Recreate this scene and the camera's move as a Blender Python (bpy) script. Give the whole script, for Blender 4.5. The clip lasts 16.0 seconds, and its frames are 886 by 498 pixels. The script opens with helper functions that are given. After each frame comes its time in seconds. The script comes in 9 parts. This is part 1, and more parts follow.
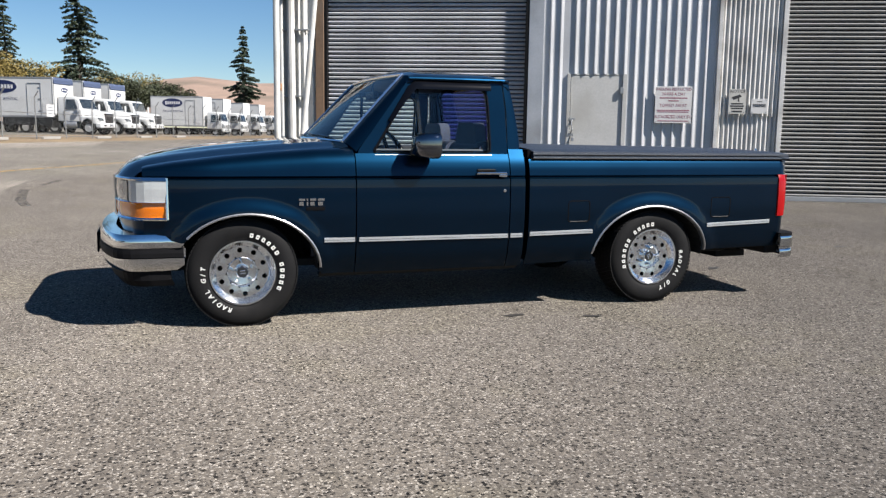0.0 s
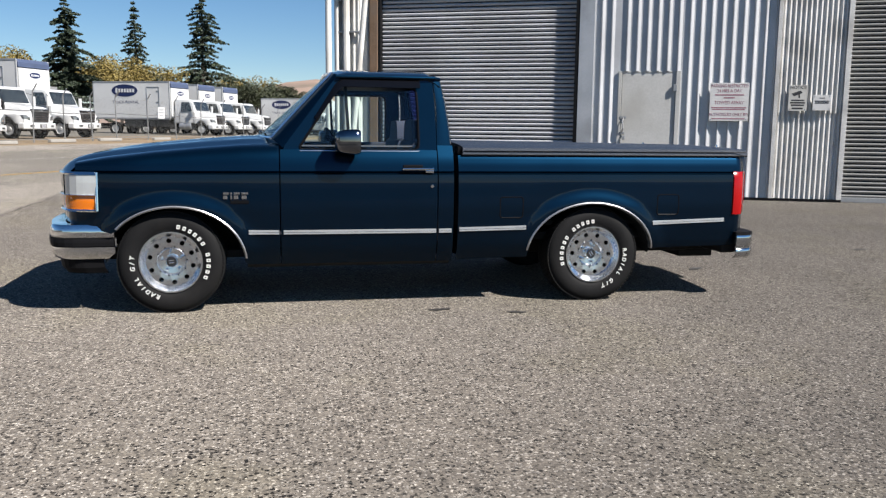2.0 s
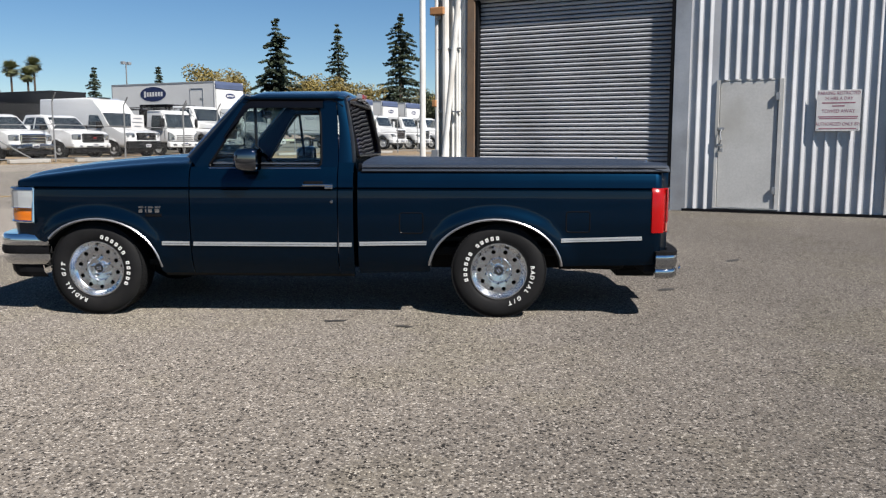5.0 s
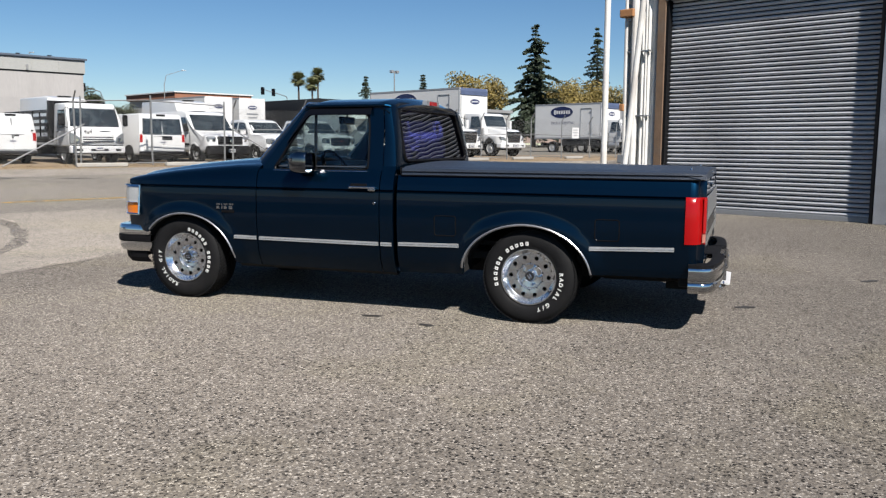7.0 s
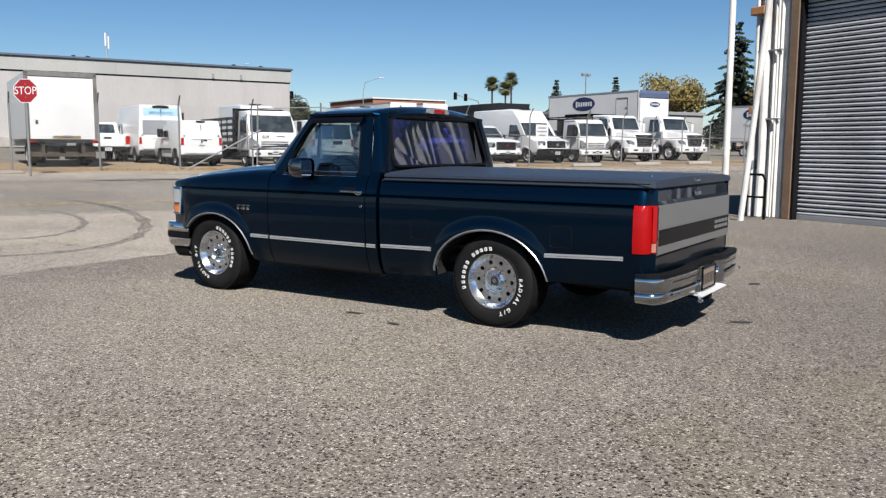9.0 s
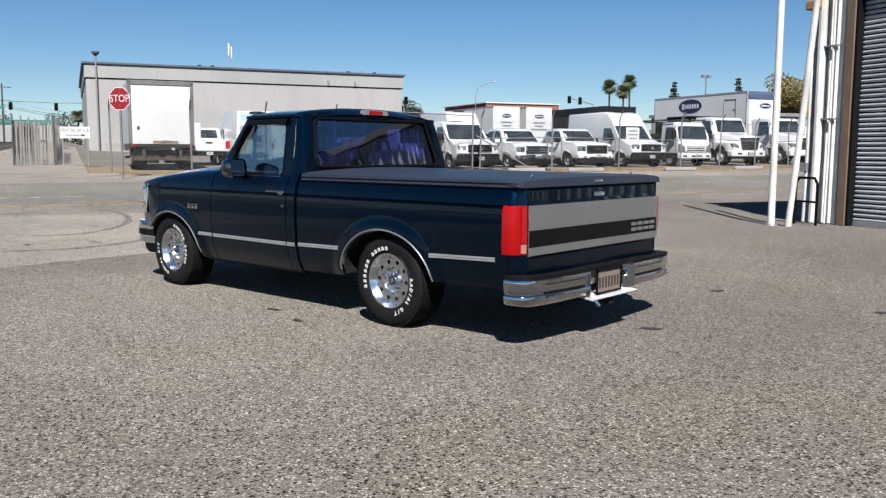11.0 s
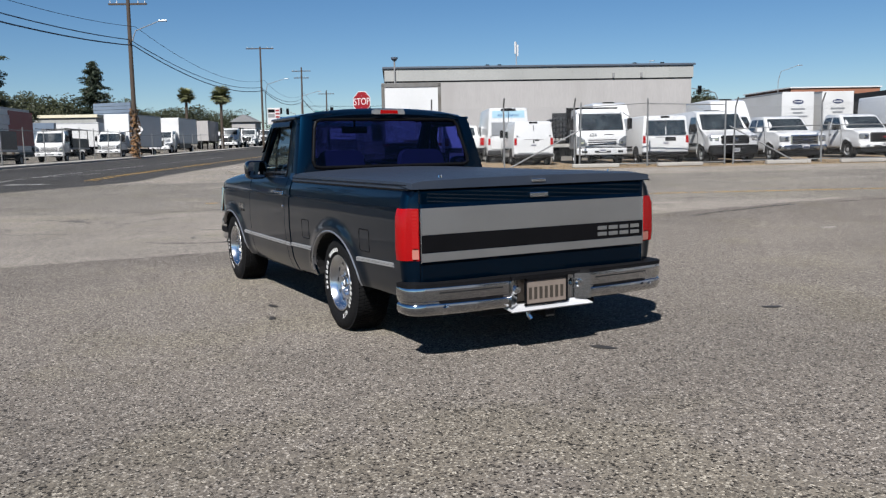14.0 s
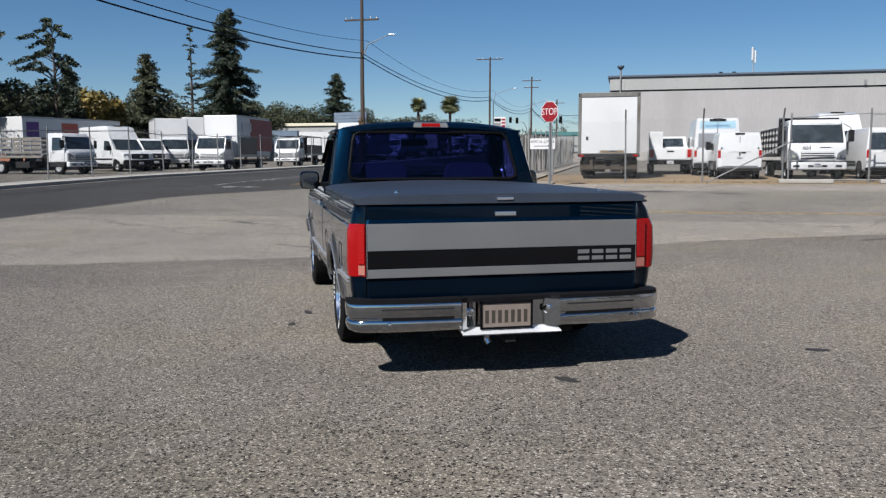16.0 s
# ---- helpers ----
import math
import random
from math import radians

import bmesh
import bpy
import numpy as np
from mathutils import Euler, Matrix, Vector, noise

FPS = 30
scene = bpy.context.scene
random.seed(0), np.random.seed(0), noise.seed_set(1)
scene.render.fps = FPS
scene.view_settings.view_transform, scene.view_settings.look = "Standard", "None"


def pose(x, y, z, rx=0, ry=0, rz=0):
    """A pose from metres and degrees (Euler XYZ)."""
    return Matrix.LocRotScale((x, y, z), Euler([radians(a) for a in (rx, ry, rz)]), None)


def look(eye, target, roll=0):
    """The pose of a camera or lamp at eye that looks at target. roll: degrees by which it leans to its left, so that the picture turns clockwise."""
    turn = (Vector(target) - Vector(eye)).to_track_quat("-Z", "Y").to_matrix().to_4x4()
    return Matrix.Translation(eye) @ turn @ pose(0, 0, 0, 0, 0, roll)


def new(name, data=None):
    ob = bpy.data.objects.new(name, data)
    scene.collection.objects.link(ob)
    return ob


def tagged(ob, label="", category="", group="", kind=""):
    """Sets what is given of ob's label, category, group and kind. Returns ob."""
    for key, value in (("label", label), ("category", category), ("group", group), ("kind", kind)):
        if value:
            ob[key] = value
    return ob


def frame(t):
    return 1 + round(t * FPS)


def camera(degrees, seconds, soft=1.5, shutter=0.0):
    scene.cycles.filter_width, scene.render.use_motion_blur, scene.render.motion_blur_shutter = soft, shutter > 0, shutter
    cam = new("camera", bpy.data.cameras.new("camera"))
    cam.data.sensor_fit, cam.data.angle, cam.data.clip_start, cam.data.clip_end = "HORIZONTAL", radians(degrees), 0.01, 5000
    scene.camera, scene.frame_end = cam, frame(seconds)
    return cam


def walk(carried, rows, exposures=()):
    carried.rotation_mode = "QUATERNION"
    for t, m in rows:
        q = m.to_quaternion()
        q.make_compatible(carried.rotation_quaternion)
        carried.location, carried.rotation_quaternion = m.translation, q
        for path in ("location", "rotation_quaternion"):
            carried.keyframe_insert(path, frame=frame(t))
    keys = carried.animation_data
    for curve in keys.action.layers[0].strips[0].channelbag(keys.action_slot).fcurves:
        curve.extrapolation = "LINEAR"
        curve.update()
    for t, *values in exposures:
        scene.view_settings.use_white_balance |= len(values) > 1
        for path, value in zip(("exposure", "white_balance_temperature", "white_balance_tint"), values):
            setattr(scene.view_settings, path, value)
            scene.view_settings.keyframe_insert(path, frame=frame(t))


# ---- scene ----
cam = camera(55.6, 16.0, 1.3)
PATH = [
    (0, (-0.511, -6.232, 1.24), (0.136, -4.359, 0.964), 0.8),
    (0.5, (-0.228, -6.334, 1.236), (0.39, -4.452, 0.959), 1.0),
    (1, (0.065, -6.457, 1.236), (0.576, -4.544, 0.954), 0.6),
    (1.5, (0.362, -6.61, 1.25), (0.781, -4.675, 0.968), 0.5),
    (2, (0.692, -6.667, 1.228), (1.082, -4.725, 0.95), 0.6),
    (2.5, (0.968, -6.724, 1.251), (1.263, -4.765, 0.976), -0.1),
    (3, (1.359, -6.808, 1.254), (1.477, -4.828, 0.991), -0.4),
    (5.5, (3.193, -6.95, 1.281), (2.988, -4.976, 1.032), 0.5),
    (6, (3.633, -6.957, 1.286), (3.154, -5.031, 1.04), 0.8),
    (6.5, (4.014, -6.887, 1.27), (3.462, -4.981, 1.024), 0.9),
    (7, (4.423, -6.778, 1.286), (3.753, -4.909, 1.042), 0.3),
    (7.5, (4.868, -6.717, 1.306), (4.042, -4.913, 1.058), -0.0),
    (8, (5.251, -6.581, 1.275), (4.331, -4.822, 1.032), 0.1),
    (8.5, (5.631, -6.423, 1.286), (4.643, -4.701, 1.043), -0.3),
    (9, (6.021, -6.228, 1.318), (4.935, -4.565, 1.08), 0.3),
    (11.5, (7.657, -4.955, 1.289), (6.217, -3.585, 1.067), -0.4),
    (12, (7.941, -4.634, 1.303), (6.367, -3.419, 1.083), -0.9),
    (12.5, (8.17, -4.277, 1.297), (6.574, -3.093, 1.073), -1.0),
    (13, (8.422, -3.915, 1.295), (6.803, -2.763, 1.068), -1.0),
    (13.5, (8.601, -3.517, 1.294), (6.88, -2.523, 1.066), -0.9),
    (14, (8.718, -3.092, 1.307), (6.965, -2.158, 1.07), -1.1),
    (14.5, (8.897, -2.689, 1.312), (7.104, -1.832, 1.086), -0.9),
    (15, (8.999, -2.288, 1.298), (7.148, -1.563, 1.077), -0.3),
    (15.5, (9.083, -1.884, 1.317), (7.211, -1.213, 1.101), -0.4),
    (16, (9.192, -1.453, 1.33), (7.249, -1.029, 1.12), -0.2),
]
EXPOSURES = ((0, 1.17, 6500, 10), (3, 1.06, 6490, 10), (5.5, 0.92, 6480, 10), (9, 0.90, 6400, 10), (12.5, 0.82, 6200, 10), (14, 0.71, 6200, 10), (16, 0.63, 6150, 10))
walk(cam, [(t, look(eye, target, roll)) for t, eye, target, roll in PATH], EXPOSURES)

# ---- light ----
SUN_TO = Vector((0.69, -0.69, 1.0)).normalized()
world = bpy.data.worlds.new("sky")
scene.world = world
world.use_nodes = True
wn = world.node_tree.nodes
sky = wn.new("ShaderNodeTexSky")
sky.sky_type, sky.sun_disc = "NISHITA", False
sky.sun_elevation = math.asin(SUN_TO.z)
sky.sun_rotation = math.atan2(SUN_TO.x, SUN_TO.y)
sky.air_density, sky.dust_density, sky.ozone_density = 1.0, 0.0, 3.0
sky.altitude = 1500
wn["Background"].inputs["Strength"].default_value = 0.047
deep = wn.new("ShaderNodeHueSaturation")
deep.inputs["Saturation"].default_value = 1.2
world.node_tree.links.new(sky.outputs[0], deep.inputs["Color"])
world.node_tree.links.new(deep.outputs[0], wn["Background"].inputs["Color"])
sun = new("sun", bpy.data.lights.new("sun", "SUN"))
sun.data.energy, sun.data.angle, sun.data.color = 5.2, radians(0.53), (1.0, 0.955, 0.90)
sun.matrix_world = look(SUN_TO * 60, (0, 0, 0))


# ---- materials ----
def mat(name, color, rough=0.6, metal=0.0, vary=0.15, scale=3.0, fine=60.0, bump=0.0, coat=0.0, grime=None, spec=0.5, streak=0.0):
    """A surface with variation at two scales; grime is the colour of broad stains, on the shutter of painted
    reflections too.
    """
    m = bpy.data.materials.new(name)
    m.use_nodes = True
    nt = m.node_tree
    n, link = nt.nodes, nt.links.new
    p = n["Principled BSDF"]
    p.inputs["Roughness"].default_value, p.inputs["Metallic"].default_value = rough, metal
    p.inputs["Coat Weight"].default_value, p.inputs["Coat Roughness"].default_value = coat, 0.03
    p.inputs["Specular IOR Level"].default_value = spec
    geo = n.new("ShaderNodeNewGeometry")
    big, small = n.new("ShaderNodeTexNoise"), n.new("ShaderNodeTexNoise")
    big.inputs["Scale"].default_value, small.inputs["Scale"].default_value = scale, fine
    big.inputs["Detail"].default_value, small.inputs["Detail"].default_value = 5, 2
    where = geo.outputs["Position"]
    if streak:
        sq = n.new("ShaderNodeMapping")
        sq.inputs["Scale"].default_value = (1, 1, streak)
        link(where, sq.inputs["Vector"])
        where = sq.outputs["Vector"]
    for t in (big, small):
        link(where, t.inputs["Vector"])
    add = n.new("ShaderNodeMath")
    add.operation = "ADD"
    link(big.outputs["Fac"], add.inputs[0])
    link(small.outputs["Fac"], add.inputs[1])
    rng = n.new("ShaderNodeMapRange")
    rng.inputs["From Min"].default_value, rng.inputs["From Max"].default_value = 0.6, 1.4
    rng.inputs["To Min"].default_value, rng.inputs["To Max"].default_value = 1 - vary, 1 + vary
    link(add.outputs[0], rng.inputs["Value"])
    mul = n.new("ShaderNodeMix")
    mul.data_type, mul.blend_type = "RGBA", "MULTIPLY"
    mul.inputs["Factor"].default_value = 1.0
    mul.inputs["A"].default_value = (*color, 1)
    link(rng.outputs["Result"], mul.inputs["B"])
    out = mul.outputs["Result"]
    if grime:
        st = n.new("ShaderNodeTexNoise")
        st.inputs["Scale"].default_value, st.inputs["Detail"].default_value = scale * 0.45, 8
        link(where, st.inputs["Vector"])
        fac = n.new("ShaderNodeMapRange")
        fac.inputs["From Min"].default_value, fac.inputs["From Max"].default_value = 0.5, 0.75
        link(st.outputs["Fac"], fac.inputs["Value"])
        mix = n.new("ShaderNodeMix")
        mix.data_type = "RGBA"
        mix.inputs["B"].default_value = (*grime, 1)
        link(fac.outputs["Result"], mix.inputs["Factor"])
        link(out, mix.inputs["A"])
        out = mix.outputs["Result"]
    link(out, p.inputs["Base Color"])
    r2 = n.new("ShaderNodeMapRange")
    r2.inputs["To Min"].default_value, r2.inputs["To Max"].default_value = max(0.02, rough * 0.85), min(1, rough * 1.15)
    link(big.outputs["Fac"], r2.inputs["Value"])
    link(r2.outputs["Result"], p.inputs["Roughness"])
    if bump:
        b = n.new("ShaderNodeBump")
        b.inputs["Strength"].default_value, b.inputs["Distance"].default_value = min(1, bump), 0.004
        link(small.outputs["Fac"], b.inputs["Height"])
        link(b.outputs["Normal"], p.inputs["Normal"])
    return m


def glass(name, tint, gloss=0.02, base=0.04, top=0.6, wave=0.0):
    """Thin glass: see-through with a tint, and glossy more towards grazing angles."""
    m = bpy.data.materials.new(name)
    m.use_nodes = True
    n, link = m.node_tree.nodes, m.node_tree.links.new
    n.remove(n["Principled BSDF"])
    t, g, mix, lw = n.new("ShaderNodeBsdfTransparent"), n.new("ShaderNodeBsdfGlossy"), n.new("ShaderNodeMixShader"), n.new("ShaderNodeFresnel")
    t.inputs["Color"].default_value = (*tint, 1)
    g.inputs["Roughness"].default_value = gloss
    lw.inputs["IOR"].default_value = 1.5
    rng = n.new("ShaderNodeMapRange")
    rng.inputs["To Min"].default_value, rng.inputs["To Max"].default_value = base, top
    link(lw.outputs[0], rng.inputs["Value"])
    link(rng.outputs["Result"], mix.inputs["Fac"])
    link(t.outputs[0], mix.inputs[1])
    link(g.outputs[0], mix.inputs[2])
    link(mix.outputs[0], n["Material Output"].inputs["Surface"])
    if wave:
        geo, nz, b = n.new("ShaderNodeNewGeometry"), n.new("ShaderNodeTexNoise"), n.new("ShaderNodeBump")
        nz.inputs["Detail"].default_value = 0
        nz.inputs["Scale"].default_value = 3.2
        sq = n.new("ShaderNodeMapping")
        sq.inputs["Scale"].default_value = (1, 1, 0.30)
        link(geo.outputs["Position"], sq.inputs["Vector"])
        link(sq.outputs["Vector"], nz.inputs["Vector"])
        b.inputs["Strength"].default_value, b.inputs["Distance"].default_value = wave, 0.014
        link(nz.outputs["Fac"], b.inputs["Height"])
        link(b.outputs["Normal"], g.inputs["Normal"])
    return m


def ground_mat():
    """Chip-sealed paving: an older dark lot, a paler lot past a seam, a worn street and a newer cross street."""
    m = bpy.data.materials.new("paving")
    m.use_nodes = True
    n, link = m.node_tree.nodes, m.node_tree.links.new
    p = n["Principled BSDF"]
    p.inputs["Roughness"].default_value = 0.9
    p.inputs["Diffuse Roughness"].default_value = 1.0
    p.inputs["Specular IOR Level"].default_value = 0.25
    geo = n.new("ShaderNodeNewGeometry")
    pos = geo.outputs["Position"]

    def math_(op, a, b=None, c=None):
        k = n.new("ShaderNodeMath")
        k.operation = op
        for i, v in enumerate((a, b, c)):
            if v is None:
                continue
            if isinstance(v, (int, float)):
                k.inputs[i].default_value = v
            else:
                link(v, k.inputs[i])
        return k.outputs[0]

    def noise_(scale, detail=4, rough=0.5):
        k = n.new("ShaderNodeTexNoise")
        k.inputs["Scale"].default_value, k.inputs["Detail"].default_value, k.inputs["Roughness"].default_value = scale, detail, rough
        link(pos, k.inputs["Vector"])
        return k.outputs["Fac"]

    def ramp_(v, lo, hi, a=0.0, b=1.0):
        k = n.new("ShaderNodeMapRange")
        k.interpolation_type = "SMOOTHSTEP"
        for key, val in (("From Min", lo), ("From Max", hi), ("To Min", a), ("To Max", b)):
            k.inputs[key].default_value = val
        link(v, k.inputs["Value"])
        return k.outputs["Result"]

    def mix_(f, a, b, how="MIX"):
        k = n.new("ShaderNodeMix")
        k.data_type, k.blend_type = "RGBA", how
        for key, v in (("Factor", f), ("A", a), ("B", b)):
            if isinstance(v, tuple):
                k.inputs[key].default_value = (*v, 1)
            elif isinstance(v, (int, float)):
                k.inputs[key].default_value = v
            else:
                link(v, k.inputs[key])
        return k.outputs["Result"]

    sep = n.new("ShaderNodeSeparateXYZ")
    link(pos, sep.inputs[0])
    x, y = sep.outputs["X"], sep.outputs["Y"]
    a = math_("SUBTRACT", math_("MULTIPLY", x, CA), math_("MULTIPLY", y, -SA))
    b = math_("ADD", math_("MULTIPLY", x, -SA), math_("MULTIPLY", y, CA))
    wob = math_("MULTIPLY", math_("SUBTRACT", noise_(0.35, 3), 0.5), 1.0)
    wob2 = math_("MULTIPLY", math_("SUBTRACT", noise_(2.5, 3), 0.5), 0.25)
    # chips and the pits between them
    rag = n.new("ShaderNodeTexNoise")
    rag.inputs["Scale"].default_value, rag.inputs["Detail"].default_value = 130.0, 2
    link(pos, rag.inputs["Vector"])
    shift = n.new("ShaderNodeVectorMath")
    shift.operation = "MULTIPLY_ADD"
    link(rag.outputs["Color"], shift.inputs[0])
    shift.inputs[1].default_value = (0.016, 0.016, 0.0)
    link(pos, shift.inputs[2])
    ragged = shift.outputs[0]

    def cells(scale):
        k = n.new("ShaderNodeTexVoronoi")
        k.inputs["Scale"].default_value = scale
        link(ragged, k.inputs["Vector"])
        c = n.new("ShaderNodeSeparateColor")
        link(k.outputs["Color"], c.inputs[0])
        return k.outputs["Distance"], c.outputs[0], c.outputs[1]

    d1, r1, g1 = cells(52.0)
    d2, r2, g2 = cells(96.0)
    d3, r3, g3 = cells(170.0)
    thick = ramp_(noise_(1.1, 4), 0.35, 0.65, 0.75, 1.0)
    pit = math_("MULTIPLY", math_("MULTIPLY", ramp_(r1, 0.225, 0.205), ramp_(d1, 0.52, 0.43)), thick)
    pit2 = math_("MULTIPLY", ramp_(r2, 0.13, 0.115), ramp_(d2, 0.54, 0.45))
    light_chip = math_("MULTIPLY", ramp_(r2, 0.69, 0.79), ramp_(d2, 0.58, 0.46))
    light_chip2 = math_("MULTIPLY", ramp_(g1, 0.90, 0.94), ramp_(d1, 0.42, 0.34))
    dark_pit = math_("MAXIMUM", pit, pit2)
    light_chip = math_("MAXIMUM", light_chip, light_chip2)
    lot = mix_(noise_(0.6, 6), (0.1220, 0.1085, 0.0955), (0.1615, 0.1455, 0.128))
    pale = mix_(noise_(0.9, 6), (0.198, 0.180, 0.160), (0.254, 0.233, 0.209))
    wob3 = math_("MULTIPLY", math_("SUBTRACT", noise_(1.2, 5, 0.6), 0.5), 0.30)
    past = math_("ADD", math_("ADD", x, math_("MULTIPLY", ramp_(y, 1.0, 6.0), 0.55)), wob3)
    seam = ramp_(math_("ADD", past, wob2), -2.36, -2.60)
    lot = mix_(1.0, lot, mix_(ramp_(math_("ADD", past, wob), -2.4, 0.2), (0.86, 0.86, 0.86), (1.0, 1.0, 1.0)), "MULTIPLY")
    col = mix_(seam, lot, pale)
    # worn street along the local b axis, and the newer cross street
    street = mix_(noise_(0.5, 6), (0.1362, 0.1255, 0.1125), (0.1717, 0.1586, 0.1421))
    instreet = math_("MULTIPLY", ramp_(math_("ADD", a, wob2), -8.0, -8.6), ramp_(math_("ADD", a, wob2), -18.6, -18.2))
    col = mix_(instreet, col, street)
    fresh = mix_(noise_(0.8, 5), (0.0225, 0.0225, 0.0240), (0.0385, 0.0378, 0.0374))
    bend = math_("ADD", math_("ADD", b, wob2), math_("MULTIPLY", ramp_(a, -20.5, -13.5), 3.2))
    incross = math_("MULTIPLY", ramp_(bend, -7.6, -8.0), ramp_(math_("ADD", b, wob2), -19.6, -19.3))
    col = mix_(incross, col, fresh)
    # bare earth beyond the street
    dirt = mix_(noise_(1.3, 7), (0.150, 0.108, 0.066), (0.262, 0.200, 0.132))
    yard = mix_(noise_(0.7, 6), (0.1184, 0.1095, 0.09472), (0.1598, 0.148, 0.1273))
    indirt = math_("MULTIPLY", ramp_(math_("ADD", a, wob), -21.9, -22.4), ramp_(math_("ADD", b, wob), -3.4, -3.0))
    farther = ramp_(math_("ADD", a, wob), -29.5, -36.0)
    col = mix_(indirt, col, mix_(farther, dirt, yard))
    inyard2 = ramp_(math_("ADD", b, wob2), -21.4, -21.8)
    col = mix_(math_("MULTIPLY", inyard2, ramp_(a, -14.0, -15.0)), col, yard)
    # chips, near-black pits, patches, stains
    keep = math_("SUBTRACT", 1.0, math_("MAXIMUM", indirt, math_("MULTIPLY", incross, 0.7)))
    col = mix_(math_("MULTIPLY", math_("MULTIPLY", light_chip, 0.72), keep), col, (0.40, 0.375, 0.345))
    # pits are near black in colour and sunk in the bump
    col = mix_(math_("MULTIPLY", math_("MULTIPLY", dark_pit, 1.0), keep), col, (0.007, 0.0062, 0.0056))
    col = mix_(1.0, col, mix_(r3, (0.80, 0.80, 0.80), (1.20, 1.19, 1.17)), "MULTIPLY")
    col = mix_(keep, col, mix_(1.0, col, mix_(g2, (0.58, 0.58, 0.59), (1.36, 1.345, 1.32)), "MULTIPLY"))
    patch = ramp_(noise_(0.22, 6, 0.6), 0.42, 0.62)
    col = mix_(1.0, col, mix_(patch, (0.875, 0.868, 0.860), (1.06, 1.05, 1.035)), "MULTIPLY")
    fine_stain = ramp_(noise_(1.6, 8, 0.65), 0.62, 0.74)
    col = mix_(math_("MULTIPLY", fine_stain, 0.22), col, (0.0444, 0.0407, 0.037))
    # darker with x: the paving's view-dependent brightness put into its colour
    col = mix_(1.0, col, mix_(ramp_(math_("ADD", x, wob), 2.4, 5.8), (1.0, 1.0, 1.0), (0.845, 0.845, 0.845)), "MULTIPLY")
    tinge = ramp_(noise_(0.5, 5, 0.6), 0.50, 0.62)
    col = mix_(1.0, col, mix_(tinge, (1.0, 1.0, 1.0), (0.985, 0.985, 0.93)), "MULTIPLY")
    # hairline cracks
    cr = n.new("ShaderNodeTexVoronoi")
    cr.feature = "DISTANCE_TO_EDGE"
    cr.inputs["Scale"].default_value = 0.16
    warp = n.new("ShaderNodeVectorMath")
    warp.operation = "MULTIPLY_ADD"
    nz = n.new("ShaderNodeTexNoise")
    nz.inputs["Scale"].default_value, nz.inputs["Detail"].default_value = 0.8, 6
    link(pos, nz.inputs["Vector"])
    link(nz.outputs["Color"], warp.inputs[0])
    warp.inputs[1].default_value = (2.2, 2.2, 0)
    link(pos, warp.inputs[2])
    link(warp.outputs[0], cr.inputs["Vector"])
    crack = math_("MULTIPLY", ramp_(cr.outputs["Distance"], 0.0045, 0.0015), math_("MULTIPLY", ramp_(x, -3.0, -4.5), 0.55))
    col = mix_(crack, col, (0.037, 0.0333, 0.0296))
    gap = math_("MULTIPLY", ramp_(math_("ABSOLUTE", math_("ADD", past, 2.44)), 0.045, 0.015), ramp_(noise_(0.9, 6, 0.7), 0.42, 0.60))
    col = mix_(math_("MULTIPLY", gap, 0.7), col, (0.042, 0.038, 0.034))
    col = mix_(1.0, col, (0.775, 0.772, 0.770), "MULTIPLY")
    link(col, p.inputs["Base Color"])
    bmp = n.new("ShaderNodeBump")
    bmp.inputs["Strength"].default_value, bmp.inputs["Distance"].default_value = 0.45, 0.006
    hgt = math_("SUBTRACT", math_("ADD", math_("MULTIPLY", d2, -1.2), math_("MULTIPLY", g2, 0.8)), math_("ADD", math_("MULTIPLY", d1, 0.8), math_("MULTIPLY", dark_pit, 0.9)))
    link(hgt, bmp.inputs["Height"])
    link(bmp.outputs["Normal"], p.inputs["Normal"])
    return m


CA, SA = math.cos(radians(-24.85)), math.sin(radians(-24.85))
PAVING = ground_mat()
PAINT = mat("green_paint", (0.0006, 0.0118, 0.0290), 0.37, 0.9, 0.05, 2.0, 900, coat=1.0, spec=0.1)
PAINT.node_tree.nodes["Principled BSDF"].inputs["Coat IOR"].default_value = 1.32
PAINT.node_tree.nodes["Principled BSDF"].inputs["Coat Roughness"].default_value = 0.015
CHROME = mat("chrome", (0.74, 0.75, 0.76), 0.05, 1.0, 0.03, 6, 80)
BUMPER_CHROME = mat("weathered_bumper_chrome", (0.66, 0.665, 0.67), 0.08, 1.0, 0.06, 5, 70, grime=(0.46, 0.455, 0.45))
STEP_METAL = mat("bright_step_metal", (0.56, 0.56, 0.565), 0.34, 0.25, 0.08, 9, 80)
DARK_CHROME = mat("dark_chrome", (0.17, 0.175, 0.19), 0.06, 1.0, 0.05, 6, 80)
POLISHED = mat("polished_aluminium", (0.80, 0.81, 0.83), 0.20, 1.0, 0.06, 14, 120)
RUBBER = mat("tyre_rubber", (0.00792, 0.00792, 0.00828), 0.7, 0, 0.25, 9, 160, 0.3, grime=(0.01296, 0.01224, 0.01152), spec=0.12)
BLACK = mat("black_plastic", (0.00576, 0.00576, 0.00648), 0.6, 0, 0.2, 8, 150, spec=0.1)
TRIM = mat("bright_trim", (0.58, 0.58, 0.58), 0.34, 0.75, 0.06, 6, 90)
LIP = mat("dull_bright_trim", (0.40, 0.40, 0.41), 0.32, 0.8, 0.06, 6, 90)
SMOKED = mat("smoked_plastic", (0.00288, 0.00288, 0.0036), 0.10, 0, 0.1, 8, 90, spec=0.3)
SATIN = mat("satin_black", (0.00504, 0.00504, 0.00576), 0.24, 0, 0.15, 8, 90, spec=0.1)
